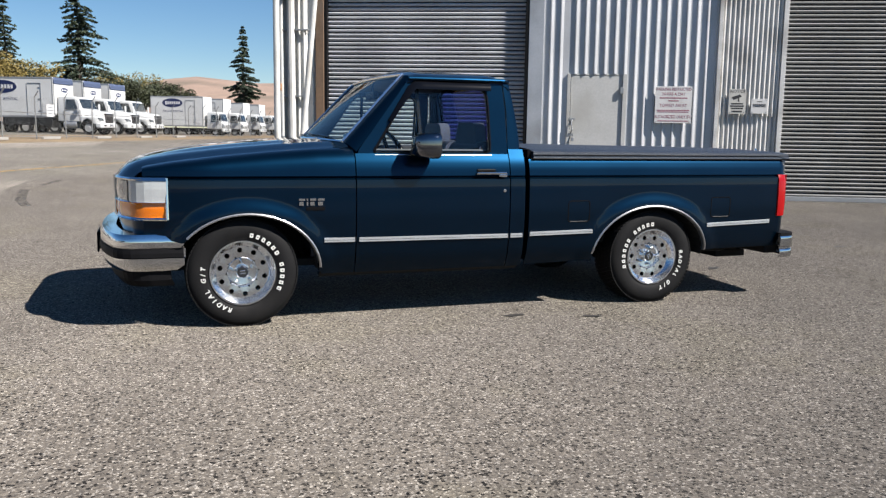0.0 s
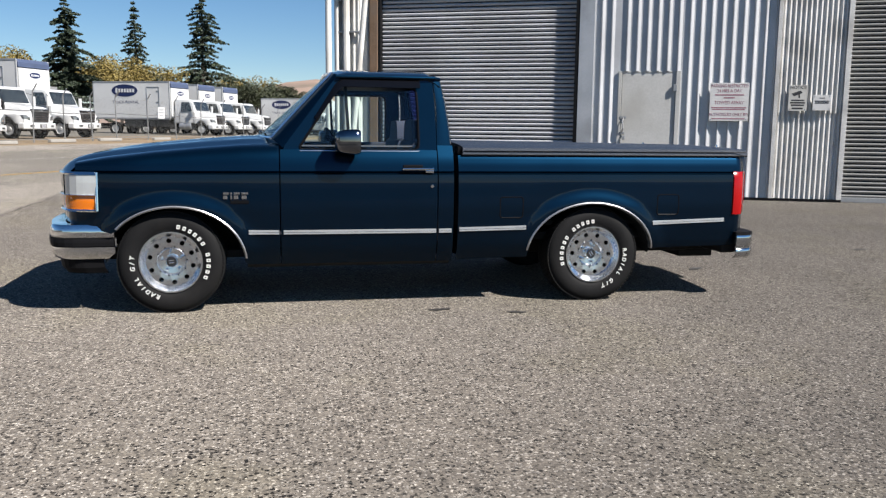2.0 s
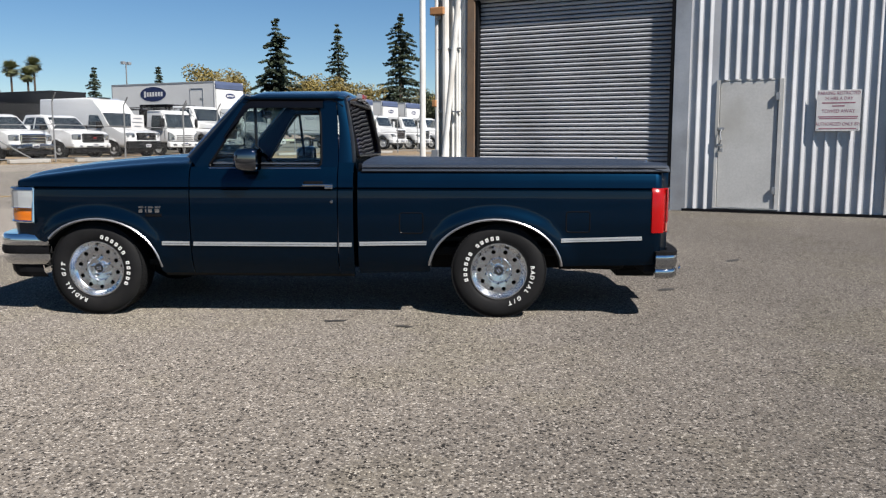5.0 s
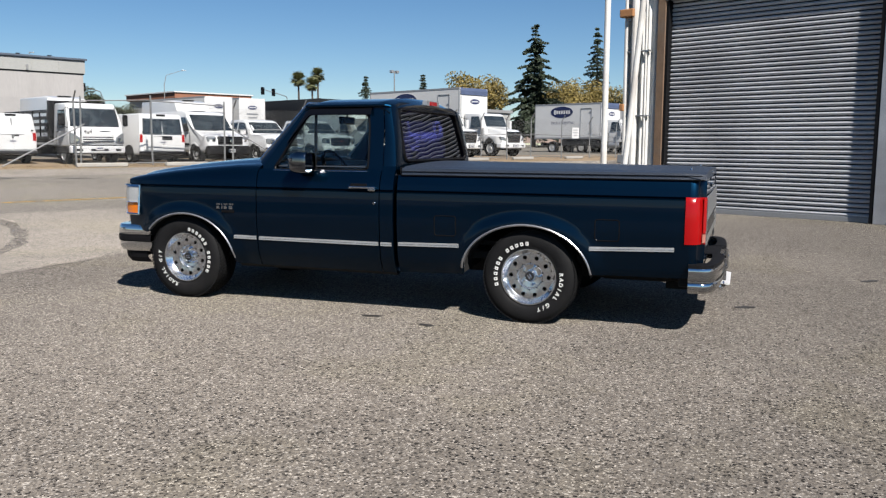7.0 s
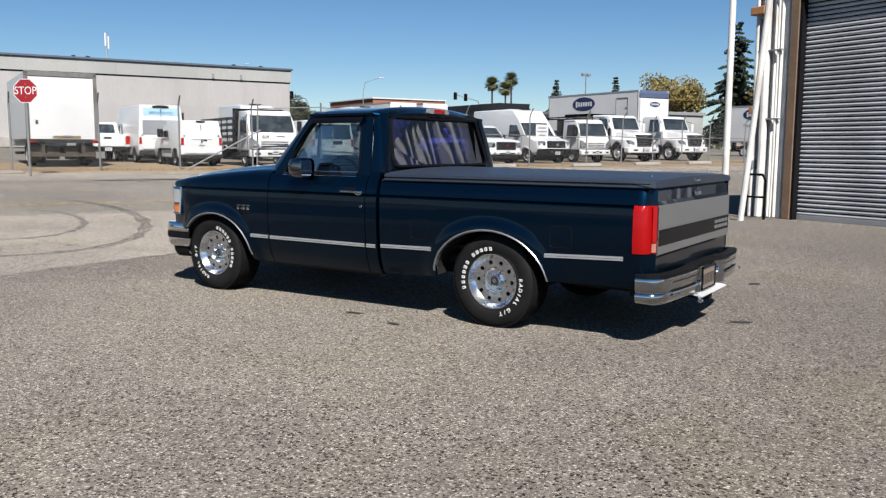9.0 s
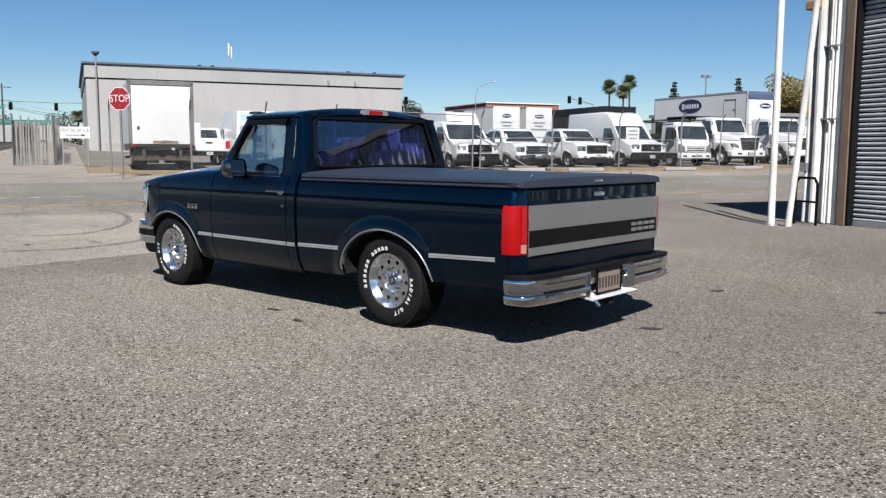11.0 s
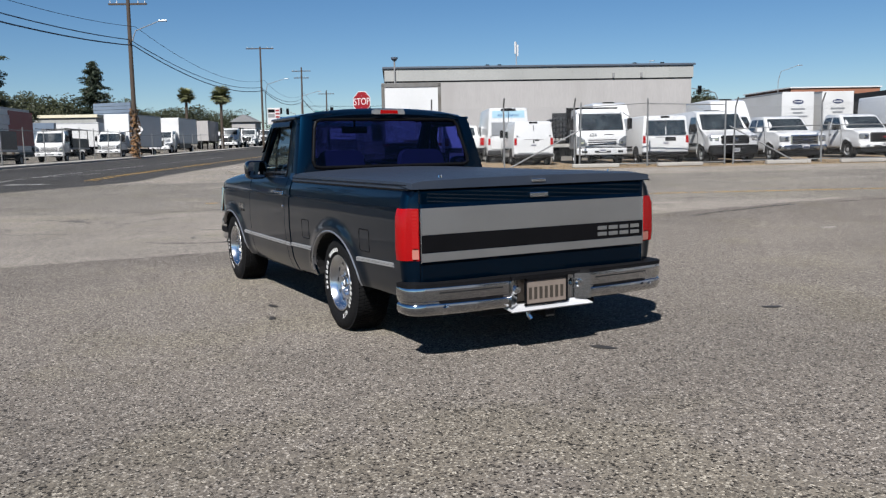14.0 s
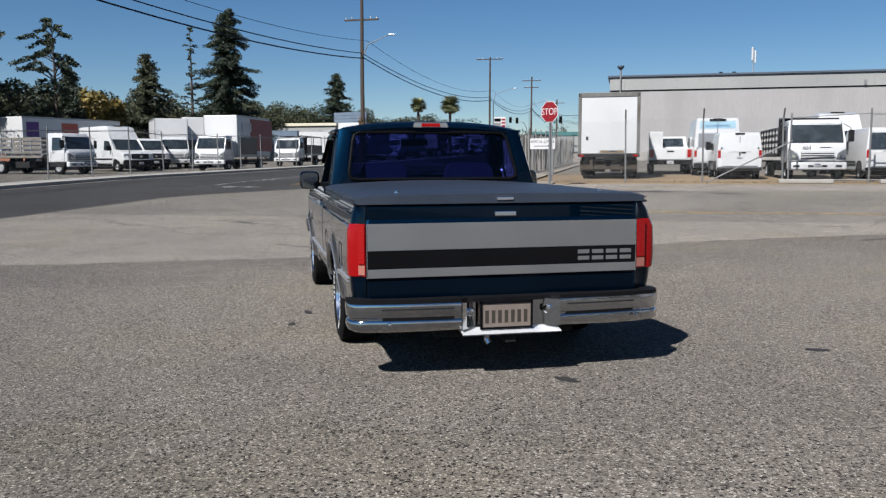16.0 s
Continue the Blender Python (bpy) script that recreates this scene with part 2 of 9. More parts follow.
VINYL = mat("grey_vinyl", (0.018, 0.025, 0.039), 0.46, 0, 0.12, 2.5, 400, 0.35, grime=(0.028, 0.034, 0.046), spec=0.5)
UNDER = mat("underbody", (0.00432, 0.00396, 0.0036), 0.9, 0, 0.3, 6, 60)
WHITE_LETTER = mat("white_letter", (0.5328, 0.5256, 0.504), 0.6, 0, 0.06, 20, 200)
PINK_LENS = mat("reverse_lens", (0.34, 0.13, 0.10), 0.2, 0, 0.1, 20, 250, coat=0.2)
RED_PANEL = mat("red_lens_panel", (0.27, 0.0045, 0.005), 0.16, 0, 0.08, 5, 250, coat=0.2, spec=0.4)
RED_LENS = mat("red_lens", (0.25, 0.003, 0.0035), 0.22, 0, 0.05, 5, 250, coat=0.1, spec=0.3)
SIDE_LENS = mat("ribbed_clear_lens", (0.42, 0.43, 0.43), 0.2, 0.2, 0.12, 16, 200, coat=0.8)
CLEAR_LENS = mat("clear_lens", (0.25, 0.26, 0.265), 0.16, 0.4, 0.15, 16, 200, coat=0.6)
AMBER_LENS = mat("amber_lens", (0.62, 0.15, 0.006), 0.16, 0, 0.06, 16, 200, coat=0.5)
SILVER = mat("silver_paint", (0.36, 0.358, 0.35), 0.34, 0.8, 0.07, 3, 300, grime=(0.25, 0.247, 0.24))
SEAT = mat("blue_grey_cloth", (0.030, 0.034, 0.058), 0.95, 0, 0.25, 8, 220, 0.4)
DASH = mat("dash_plastic", (0.0216, 0.02304, 0.0324), 0.6, 0, 0.15, 8, 150)
PLATE = mat("plate_paint", (0.175, 0.142, 0.118), 0.5, 0, 0.15, 14, 150)
PLATE_INK = mat("plate_ink", (0.036, 0.0288, 0.0216), 0.6, 0, 0.1)
CLEAR = glass("clear_glass", (0.88, 0.96, 0.94), 0.01, 0.035, 0.40)
WINDSHIELD = glass("windshield_glass", (0.70, 0.82, 0.82), 0.01, 0.06, 0.60)
TINTED = glass("purple_tinted_glass", (0.050, 0.056, 0.30), 0.012, 0.010, 0.26, wave=0.17)
STEEL = mat("galvanised_steel", (0.4, 0.408, 0.424), 0.45, 0.6, 0.18, 2.2, 60, 0.1, grime=(0.24, 0.236, 0.232))
FENCE = mat("fence_steel", (0.215, 0.214, 0.208), 0.5, 0.5, 0.15, 3, 60)
SIDING = mat("corrugated_siding", (0.46, 0.464, 0.475), 0.42, 0.25, 0.14, 1.4, 45, 0.1, grime=(0.3384, 0.3384, 0.3456))
SIDING_OLD = mat("weathered_corrugated_siding", (0.52, 0.51, 0.49), 0.5, 0.25, 0.22, 2.2, 45, 0.15, grime=(0.216, 0.198, 0.1764))
CORNER_WHITE = mat("weathered_white_siding", (0.54, 0.53, 0.50), 0.55, 0, 0.2, 2.2, 45, 0.15, grime=(0.36, 0.33, 0.29))
# the slats' broad patches paint uneven reflections as well as stains
SHUTTER = mat("shutter_slats", (0.43, 0.435, 0.45), 0.38, 0.25, 0.22, 0.9, 40, 0.05, grime=(0.24, 0.244, 0.256))
SHUTTER_OLD = mat("worn_shutter_slats", (0.20, 0.198, 0.19), 0.42, 0.2, 0.2, 1.1, 40, 0.1, grime=(0.12, 0.115, 0.105))
WOODPOST = mat("weathered_timber", (0.13, 0.082, 0.05), 0.9, 0, 0.35, 5, 70, 0.5, grime=(0.1224, 0.0936, 0.072))
DOORPAINT = mat("grey_door_paint", (0.405, 0.40, 0.385), 0.5, 0.0, 0.12, 2.4, 30, grime=(0.31, 0.30, 0.275))
CONCRETE = mat("concrete", (0.288, 0.27, 0.2412), 0.9, 0, 0.2, 1.2, 40, 0.4, grime=(0.216, 0.2016, 0.18))
PALE_WALL = mat("pale_concrete_wall", (0.300, 0.287, 0.276), 0.85, 0, 0.08, 0.7, 6, 0.1, grime=(0.262, 0.250, 0.238), streak=0.22)
WORN_CONCRETE = mat("worn_tan_concrete", (0.215, 0.188, 0.152), 0.9, 0, 0.18, 1.6, 40, 0.3, grime=(0.15, 0.135, 0.115))
WALL_CAP = mat("grey_fascia", (0.268, 0.268, 0.254), 0.7, 0, 0.12, 0.3, 6, grime=(0.232, 0.234, 0.222))
ROOF_EDGE = mat("dark_blue_roof_edge", (0.060, 0.075, 0.100), 0.6, 0, 0.2, 0.6, 10)
WHITE = mat("white_vehicle_paint", (0.53, 0.53, 0.523), 0.3, 0, 0.05, 1.2, 30, coat=0.6)
BOXWHITE = mat("white_box_panel", (0.504, 0.504, 0.4968), 0.42, 0, 0.06, 0.8, 20, grime=(0.4464, 0.4428, 0.432))
BOXGREY = mat("aluminium_box_trim", (0.288, 0.2952, 0.3024), 0.4, 0.5, 0.12, 2, 30)
DARKBOX = mat("black_trailer_skin", (0.01008, 0.01008, 0.0108), 0.4, 0, 0.2, 1, 20)
WINDARK = mat("dark_vehicle_glass", (0.022, 0.028, 0.030), 0.06, 0, 0.7, 2.6, 9, coat=0.8, grime=(0.004, 0.005, 0.006))
GRILLE_DARK = mat("dark_grille", (0.0144, 0.0144, 0.01512), 0.45, 0.2, 0.2, 8, 60)
LAMP = mat("headlamp_glass", (0.22, 0.235, 0.25), 0.12, 0.5, 0.1, 9, 60, coat=0.8)
NAVY = mat("navy_paint", (0.00864, 0.01584, 0.0612), 0.45, 0, 0.08, 3, 40)
PANEL_RED = mat("red_print", (0.19, 0.014, 0.012), 0.5, 0, 0.15, 2, 30)
ORANGE_RED = mat("orange_red_print", (0.324, 0.0432, 0.0216), 0.5, 0, 0.1, 3, 30)
PURPLE = mat("purple_print", (0.072, 0.0144, 0.1584), 0.5, 0, 0.08, 3, 30)
BLUE_PRINT = mat("blue_print", (0.03, 0.11, 0.26), 0.5, 0, 0.08, 3, 30)
SKYBLUE = mat("pale_blue_print", (0.27, 0.42, 0.50), 0.5, 0, 0.08, 3, 30)
SIGNWHITE = mat("sign_white", (0.504, 0.4968, 0.4896), 0.5, 0, 0.05, 5, 40, grime=(0.432, 0.4212, 0.4104))
STRAW_ROOF = mat("cream_roof_edge", (0.52, 0.48, 0.36), 0.7, 0, 0.15, 2, 30)
SCREEN_BLUE = mat("blue_grey_panels", (0.115, 0.15, 0.20), 0.5, 0.1, 0.2, 2, 30)
SLATE_CAP = mat("slate_blue_panel", (0.055, 0.072, 0.125), 0.45, 0, 0.2, 2, 30)
STAKEWOOD = mat("grey_weathered_boards", (0.155, 0.138, 0.118), 0.9, 0, 0.3, 4, 60, 0.4, grime=(0.10, 0.088, 0.075))
SIGNRED = mat("sign_red", (0.20, 0.006, 0.010), 0.45, 0, 0.07, 5, 40)
INK = mat("black_ink", (0.018, 0.018, 0.02016), 0.6, 0, 0.1)
REDINK = mat("faded_red_ink", (0.24, 0.10, 0.13), 0.6, 0, 0.2, 12, 80)
YELLOW = mat("yellow_road_paint", (0.3312, 0.1944, 0.0252), 0.8, 0, 0.3, 2, 40, 0.2, grime=(0.2016, 0.1584, 0.0936))
ROADWHITE = mat("white_road_paint", (0.396, 0.3888, 0.3672), 0.8, 0, 0.25, 2, 40, 0.2, grime=(0.216, 0.2088, 0.1944))
BROWN_POLE = mat("utility_pole_wood", (0.050, 0.036, 0.026), 0.9, 0, 0.3, 3, 40, 0.4)
BARK = mat("bark", (0.054, 0.0396, 0.0288), 0.95, 0, 0.3, 4, 40, 0.5)
TEAL = mat("teal_roof", (0.036, 0.144, 0.1368), 0.6, 0, 0.1, 1, 10)
BRICK = mat("terracotta_wall", (0.216, 0.0936, 0.054), 0.85, 0, 0.2, 1.5, 20)
GREYROOF = mat("grey_roof", (0.18, 0.18, 0.18), 0.8, 0, 0.15, 0.5, 6)
SCUFF = mat("brown_scuffs", (0.16, 0.11, 0.06), 0.8, 0, 0.4, 9, 60)
BOX_FRAME = mat("dull_steel_frame", (0.15, 0.145, 0.135), 0.55, 0.4, 0.25, 3, 40, grime=(0.09, 0.075, 0.055))
RUSTY = mat("rusty_underframe", (0.045, 0.033, 0.022), 0.9, 0, 0.5, 6, 50, 0.3, grime=(0.018, 0.015, 0.012))
TARP = mat("dark_oil_stain", (0.0252, 0.02304, 0.0216), 0.7, 0, 0.4, 6, 60)
SKID = mat("tyre_skid_mark", (0.0828, 0.0756, 0.0684), 0.85, 0, 0.35, 2.5, 60)
def worn(m, lo, hi, scale):
    """Lets the paving show through the worn places of a mark."""
    n, link = m.node_tree.nodes, m.node_tree.links.new
    t, mix, nz, g, rg = n.new("ShaderNodeBsdfTransparent"), n.new("ShaderNodeMixShader"), n.new("ShaderNodeTexNoise"), n.new("ShaderNodeNewGeometry"), n.new("ShaderNodeMapRange")
    nz.inputs["Scale"].default_value, nz.inputs["Detail"].default_value, nz.inputs["Roughness"].default_value = scale, 8, 0.7
    link(g.outputs["Position"], nz.inputs["Vector"])
    rg.inputs["From Min"].default_value, rg.inputs["From Max"].default_value = lo, hi
    link(nz.outputs["Fac"], rg.inputs["Value"])
    link(rg.outputs["Result"], mix.inputs["Fac"])
    link(t.outputs[0], mix.inputs[1])
    link(n["Principled BSDF"].outputs[0], mix.inputs[2])
    link(mix.outputs[0], n["Material Output"].inputs["Surface"])
    return m


worn(SKID, 0.40, 0.74, 16)
worn(YELLOW, 0.38, 0.50, 5)
worn(ROADWHITE, 0.44, 0.56, 4)
HOUSING = mat("orange_lamp_housing", (0.3024, 0.144, 0.0576), 0.5, 0, 0.2, 9, 60)


def leaf_mat(name, dark, light):
    m = bpy.data.materials.new(name)
    m.use_nodes = True
    n, link = m.node_tree.nodes, m.node_tree.links.new
    p = n["Principled BSDF"]
    p.inputs["Roughness"].default_value = 0.65
    g = n.new("ShaderNodeNewGeometry")
    nz = n.new("ShaderNodeTexNoise")
    nz.inputs["Scale"].default_value = 0.8
    link(g.outputs["Position"], nz.inputs["Vector"])
    add = n.new("ShaderNodeMath")
    add.operation = "MULTIPLY_ADD"
    link(g.outputs["Random Per Island"], add.inputs[0])
    add.inputs[1].default_value = 0.6
    link(nz.outputs["Fac"], add.inputs[2])
    mx = n.new("ShaderNodeMix")
    mx.data_type = "RGBA"
    mx.inputs["A"].default_value, mx.inputs["B"].default_value = (*dark, 1), (*light, 1)
    r = n.new("ShaderNodeMapRange")
    r.inputs["From Min"].default_value, r.inputs["From Max"].default_value = 0.35, 1.15
    link(add.outputs[0], r.inputs["Value"])
    link(r.outputs["Result"], mx.inputs["Factor"])
    link(mx.outputs["Result"], p.inputs["Base Color"])
    return m


CONIFER = leaf_mat("conifer_needles", (0.0075, 0.0155, 0.0080), (0.034, 0.049, 0.022))
GREENLEAF = leaf_mat("green_leaves", (0.009, 0.014, 0.005), (0.046, 0.053, 0.018))
RIM = mat("pale_steel_rim", (0.36, 0.36, 0.3528), 0.4, 0.2, 0.12, 8, 40)
OLIVE = leaf_mat("olive_needles", (0.013, 0.019, 0.008), (0.064, 0.068, 0.028))
AUTUMN = leaf_mat("yellowing_leaves", (0.0792, 0.0612, 0.0144), (0.216, 0.1584, 0.036))
STRAW = leaf_mat("dry_straw", (0.10, 0.065, 0.03), (0.26, 0.19, 0.09))
IVY = leaf_mat("browning_ivy", (0.05, 0.03, 0.012), (0.17, 0.085, 0.03))
PALMLEAF = leaf_mat("palm_fronds", (0.07, 0.085, 0.032), (0.25, 0.25, 0.12))
DRYGRASS = mat("dry_grass_hill", (0.235, 0.165, 0.125), 0.95, 0, 0.22, 0.02, 0.25, grime=(0.11, 0.09, 0.065))


# ---- builders ----
def part(name, bm, material, parent=None, label="", smooth=None, at=None):
    """Links a bmesh as one mesh object under a thing or a part."""
    me = bpy.data.meshes.new(name)
    bmesh.ops.recalc_face_normals(bm, faces=bm.faces)
    bm.to_mesh(me)
    bm.free()
    for m in material if isinstance(material, (list, tuple)) else (material,):
        me.materials.append(m)
    if smooth is not None:
        me.shade_smooth()
        if smooth:
            me.set_sharp_from_angle(angle=radians(smooth))
    ob = new(name, me)
    if parent is not None:
        ob.parent = parent
    if at is not None:
        ob.matrix_basis = at
    if label:
        ob["label"] = label
    return ob


def thing(name, m, label, category, group="", kind=""):
    """An Empty at a thing's base, which parents its parts."""
    ob = new(name)
    ob.empty_display_size = 0.3
    ob.matrix_basis = m
    return tagged(ob, label, category, group, kind)


def L(a, b, z=None):
    """A place from the street grid's own axes."""
    return Vector((CA * a - SA * b, SA * a + CA * b, ground_z(a, b) if z is None else z))


def lm(a, b, z=None, turn=0.0):
    """A pose on the street grid, turned by degrees from its a axis."""
    v = L(a, b, z)
    return pose(v.x, v.y, v.z, 0, 0, turn - 24.85)


def yard_z(a):
    """Height of the ground by the yard and the warehouse."""
    return lerp(((-3000, 8.0), (-60, 0.95), (-24, 0.50), (-4, 0.0), (3000, 0.0)), a)


def ground_z(a, b=10.0):
    """The cross street climbs on, while the yard beside it stays nearly level."""
    rise = lerp(((-3000, 6.0), (-600, 4.0), (-240, 2.6), (-120, 0.90), (-90, 0.45), (-60, 0.0), (3000, 0.0)), a)
    return yard_z(a) + rise * lerp(((-3000, 1.0), (-4, 1.0), (8, 0.0), (3000, 0.0)), b)


def lerp(pts, x):
    if x <= pts[0][0]:
        return pts[0][1]
    for (x0, y0), (x1, y1) in zip(pts, pts[1:]):
        if x <= x1:
            return y0 + (y1 - y0) * (x - x0) / (x1 - x0)
    return pts[-1][1]


def smooth(e0, e1, x):
    t = min(1, max(0, (x - e0) / (e1 - e0)))
    return t * t * (3 - 2 * t)


def box(bm, x0, x1, y0, y1, z0, z1, bevel=0.0, mi=0):
    """Adds a box, with rounded edges where bevel is given."""
    vs = [bm.verts.new((x, y, z)) for x in (x0, x1) for y in (y0, y1) for z in (z0, z1)]
    fs = [bm.faces.new([vs[i] for i in q]) for q in ((0, 1, 3, 2), (4, 6, 7, 5), (0, 4, 5, 1), (2, 3, 7, 6), (0, 2, 6, 4), (1, 5, 7, 3))]
    for f in fs:
        f.material_index = mi
    if bevel:
        es = list({e for f in fs for e in f.edges})
        bmesh.ops.bevel(bm, geom=es, offset=bevel, segments=2, affect="EDGES", profile=0.5)
    return bm


def boxed(x0, x1, y0, y1, z0, z1, bevel=0.0):
    return box(bmesh.new(), x0, x1, y0, y1, z0, z1, bevel)


def grid(bm, rows, close_u=False, close_v=False, mi=0):
    """Quads over rows of points."""
    vs = [[bm.verts.new(p) for p in r] for r in rows]
    nu, nv = len(vs), len(vs[0])
    for i in range(nu if close_u else nu - 1):
        for j in range(nv if close_v else nv - 1):
            f = bm.faces.new((vs[i][j], vs[(i + 1) % nu][j], vs[(i + 1) % nu][(j + 1) % nv], vs[i][(j + 1) % nv]))
            f.material_index = mi
    return vs


def prism(bm, pts, axis, d0, d1, mi=0, bevel=0.0):
    """A polygon drawn in the plane across axis (x: y,z; y: x,z; z: x,y), drawn out from d0 to d1."""
    def at(p, d):
        return {"x": (d, p[0], p[1]), "y": (p[0], d, p[1]), "z": (p[0], p[1], d)}[axis]
    lo, hi = [bm.verts.new(at(p, d0)) for p in pts], [bm.verts.new(at(p, d1)) for p in pts]
    fs = [bm.faces.new(lo[::-1]), bm.faces.new(hi)]
    n = len(pts)
    fs += [bm.faces.new((lo[i], lo[(i + 1) % n], hi[(i + 1) % n], hi[i])) for i in range(n)]
    for f in fs:
        f.material_index = mi
    if bevel:
        bmesh.ops.bevel(bm, geom=list({e for f in fs for e in f.edges}), offset=bevel, segments=2, affect="EDGES", profile=0.5)
    return bm


def tube(bm, pts, r, n=8, r2=None, mi=0, caps=True, flat=1.0):
    """A round bar through points, from radius r to r2."""
    pts = [Vector(p) for p in pts]
    rows, side = [], None
    for i, p in enumerate(pts):
        d = (pts[min(i + 1, len(pts) - 1)] - pts[max(i - 1, 0)]).normalized()
        if side is None:
            side = d.cross(Vector((0, 0, 1)) if abs(d.z) < 0.9 else Vector((0, 1, 0))).normalized()
        side = (side - d * side.dot(d)).normalized()
        up = d.cross(side)
        k = r if r2 is None else r + (r2 - r) * i / (len(pts) - 1)
        rows.append([p + k * (math.cos(2 * math.pi * j / n) * side + flat * math.sin(2 * math.pi * j / n) * up) for j in range(n)])
    vs = grid(bm, rows, close_v=True, mi=mi)
    if caps:
        bm.faces.new(vs[0][::-1]).material_index = mi
        bm.faces.new(vs[-1]).material_index = mi
    return bm


def tubed(pts, r, n=8, r2=None, flat=1.0):
    return tube(bmesh.new(), pts, r, n, r2, flat=flat)


def lathe(bm, prof, n=32, axis="y", c=(0, 0, 0), mi=0, closed=False):
    """Turns a profile of (radius, along) round an axis."""
    rows = []
    for i in range(n):
        a = 2 * math.pi * i / n
        ca, sa = math.cos(a), math.sin(a)
        if axis == "y":
            rows.append([(c[0] + r * ca, c[1] + h, c[2] + r * sa) for r, h in prof])
        elif axis == "x":
            rows.append([(c[0] + h, c[1] + r * ca, c[2] + r * sa) for r, h in prof])
        else:
            rows.append([(c[0] + r * ca, c[1] + r * sa, c[2] + h) for r, h in prof])
    grid(bm, rows, close_u=True, close_v=closed, mi=mi)
    return bm


def ring(bm, outer, inner, mi=0):
    """Quads between two loops of as many points."""
    grid(bm, [outer, inner], close_v=True, mi=mi)


def loop(pts, n):
    """n points at even steps along a closed line through pts."""
    pts = [Vector(p) for p in pts]
    seg = [(pts[i], pts[(i + 1) % len(pts)]) for i in range(len(pts))]
    lens = [(b - a).length for a, b in seg]
    total, out = sum(lens), []
    for k in range(n):
        d, i = total * k / n, 0
        while d > lens[i] and i < len(seg) - 1:
            d -= lens[i]
            i += 1
        out.append(seg[i][0].lerp(seg[i][1], d / lens[i] if lens[i] else 0))
    return out


def rounded(pts, r, n=4):
    """A closed 2D outline with its corners rounded."""
    out = []
    m = len(pts)
    for i in range(m):
        p, a, b = Vector(pts[i]), Vector(pts[i - 1]), Vector(pts[(i + 1) % m])
        ra = min(r, (a - p).length * 0.45, (b - p).length * 0.45)
        p0, p1 = p + (a - p).normalized() * ra, p + (b - p).normalized() * ra
        for k in range(n + 1):
            t = k / n
            out.append((1 - t) ** 2 * p0 + 2 * t * (1 - t) * p + t * t * p1)
    return out


def solid(bm, d):
    bmesh.ops.recalc_face_normals(bm, faces=bm.faces)
    bmesh.ops.solidify(bm, geom=list(bm.faces), thickness=d)
    return bm


def lettering(text, size, material, parent, m, name="lettering", label="", extrude=0.001, align="CENTER", squeeze=1.0):
    """Words in the built-in font, as a mesh part. They read along x with z up, facing -y."""
    cu = bpy.data.curves.new("words", "FONT")
    cu.body, cu.size, cu.extrude, cu.align_x, cu.align_y = text, size, extrude, align, "CENTER"
    tmp = bpy.data.objects.new("words", cu)
    scene.collection.objects.link(tmp)
    me = bpy.data.meshes.new_from_object(tmp.evaluated_get(bpy.context.evaluated_depsgraph_get()))
    bpy.data.objects.remove(tmp)
    me.transform(pose(0, 0, 0, 90) @ Matrix.Diagonal((squeeze, 1, 1, 1)))
    me.materials.clear()
    me.materials.append(material)
    ob = new(name, me)
    if parent is not None:
        ob.parent = parent
    ob.matrix_basis = m
    if label:
        ob["label"] = label
    return ob


# ---- ground ----
def ground():
    bm = bmesh.new()
    aa = [-3000, -600, -240, -120, -90, -75, -60, -44, -32, -24, -18, -12, -8, -4, 0, 6, 14, 40, 200, 3000]
    bb = [-3000, -600, -120, -40, -20, -8, -4, 0, 4, 8, 16, 30, 60, 120, 600, 3000]
    grid(bm, [[L(a, b) for b in bb] for a in aa])
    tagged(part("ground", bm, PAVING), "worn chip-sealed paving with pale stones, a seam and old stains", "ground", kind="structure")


ground()


def strip(name, a0, b0, a1, b1, w, material, label, lift=0.004, steps=10, kind="structure", cat="marking"):
    """A band of paint that follows the ground."""
    bm = bmesh.new()
    d = Vector((a1 - a0, b1 - b0)).normalized()
    nx, ny = -d.y * w / 2, d.x * w / 2
    rows = []
    for i in range(steps + 1):
        t = i / steps
        a, b = a0 + (a1 - a0) * t, b0 + (b1 - b0) * t
        rows.append([L(a + nx, b + ny) + Vector((0, 0, lift)), L(a - nx, b - ny) + Vector((0, 0, lift))])
    grid(bm, rows)
    return tagged(part(name, bm, material), label, cat, kind=kind)


strip("lane_line", -10.4, -3.5, -10.4, 90, 0.13, YELLOW, "faded yellow centre line along the street", steps=30)
strip("lane_line", -14.6, 12, -14.6, 90, 0.10, ROADWHITE, "worn white line along the street", steps=30)
strip("lane_line", -21.0, -9.7, -140, -9.7, 0.12, YELLOW, "yellow centre line of the cross street", steps=40)
strip("lane_line", -21.0, -9.98, -140, -9.98, 0.12, YELLOW, "yellow centre line of the cross street", steps=40)
strip("lane_line", -18.4, -13.0, -60, -13.0, 0.14, ROADWHITE, "white line along the cross street", steps=30)
strip("lane_line", -24.0, -12.9, -27.5, -11.6, 0.14, ROADWHITE, "white taper line joining the long line")
strip("stop_line", -19.4, -12.2, -19.4, -10.4, 0.35, ROADWHITE, "worn white stop line")
strip("lane_line", -12.5, -4.5, -12.9, -1.5, 0.10, ROADWHITE, "worn white mark on the paving")


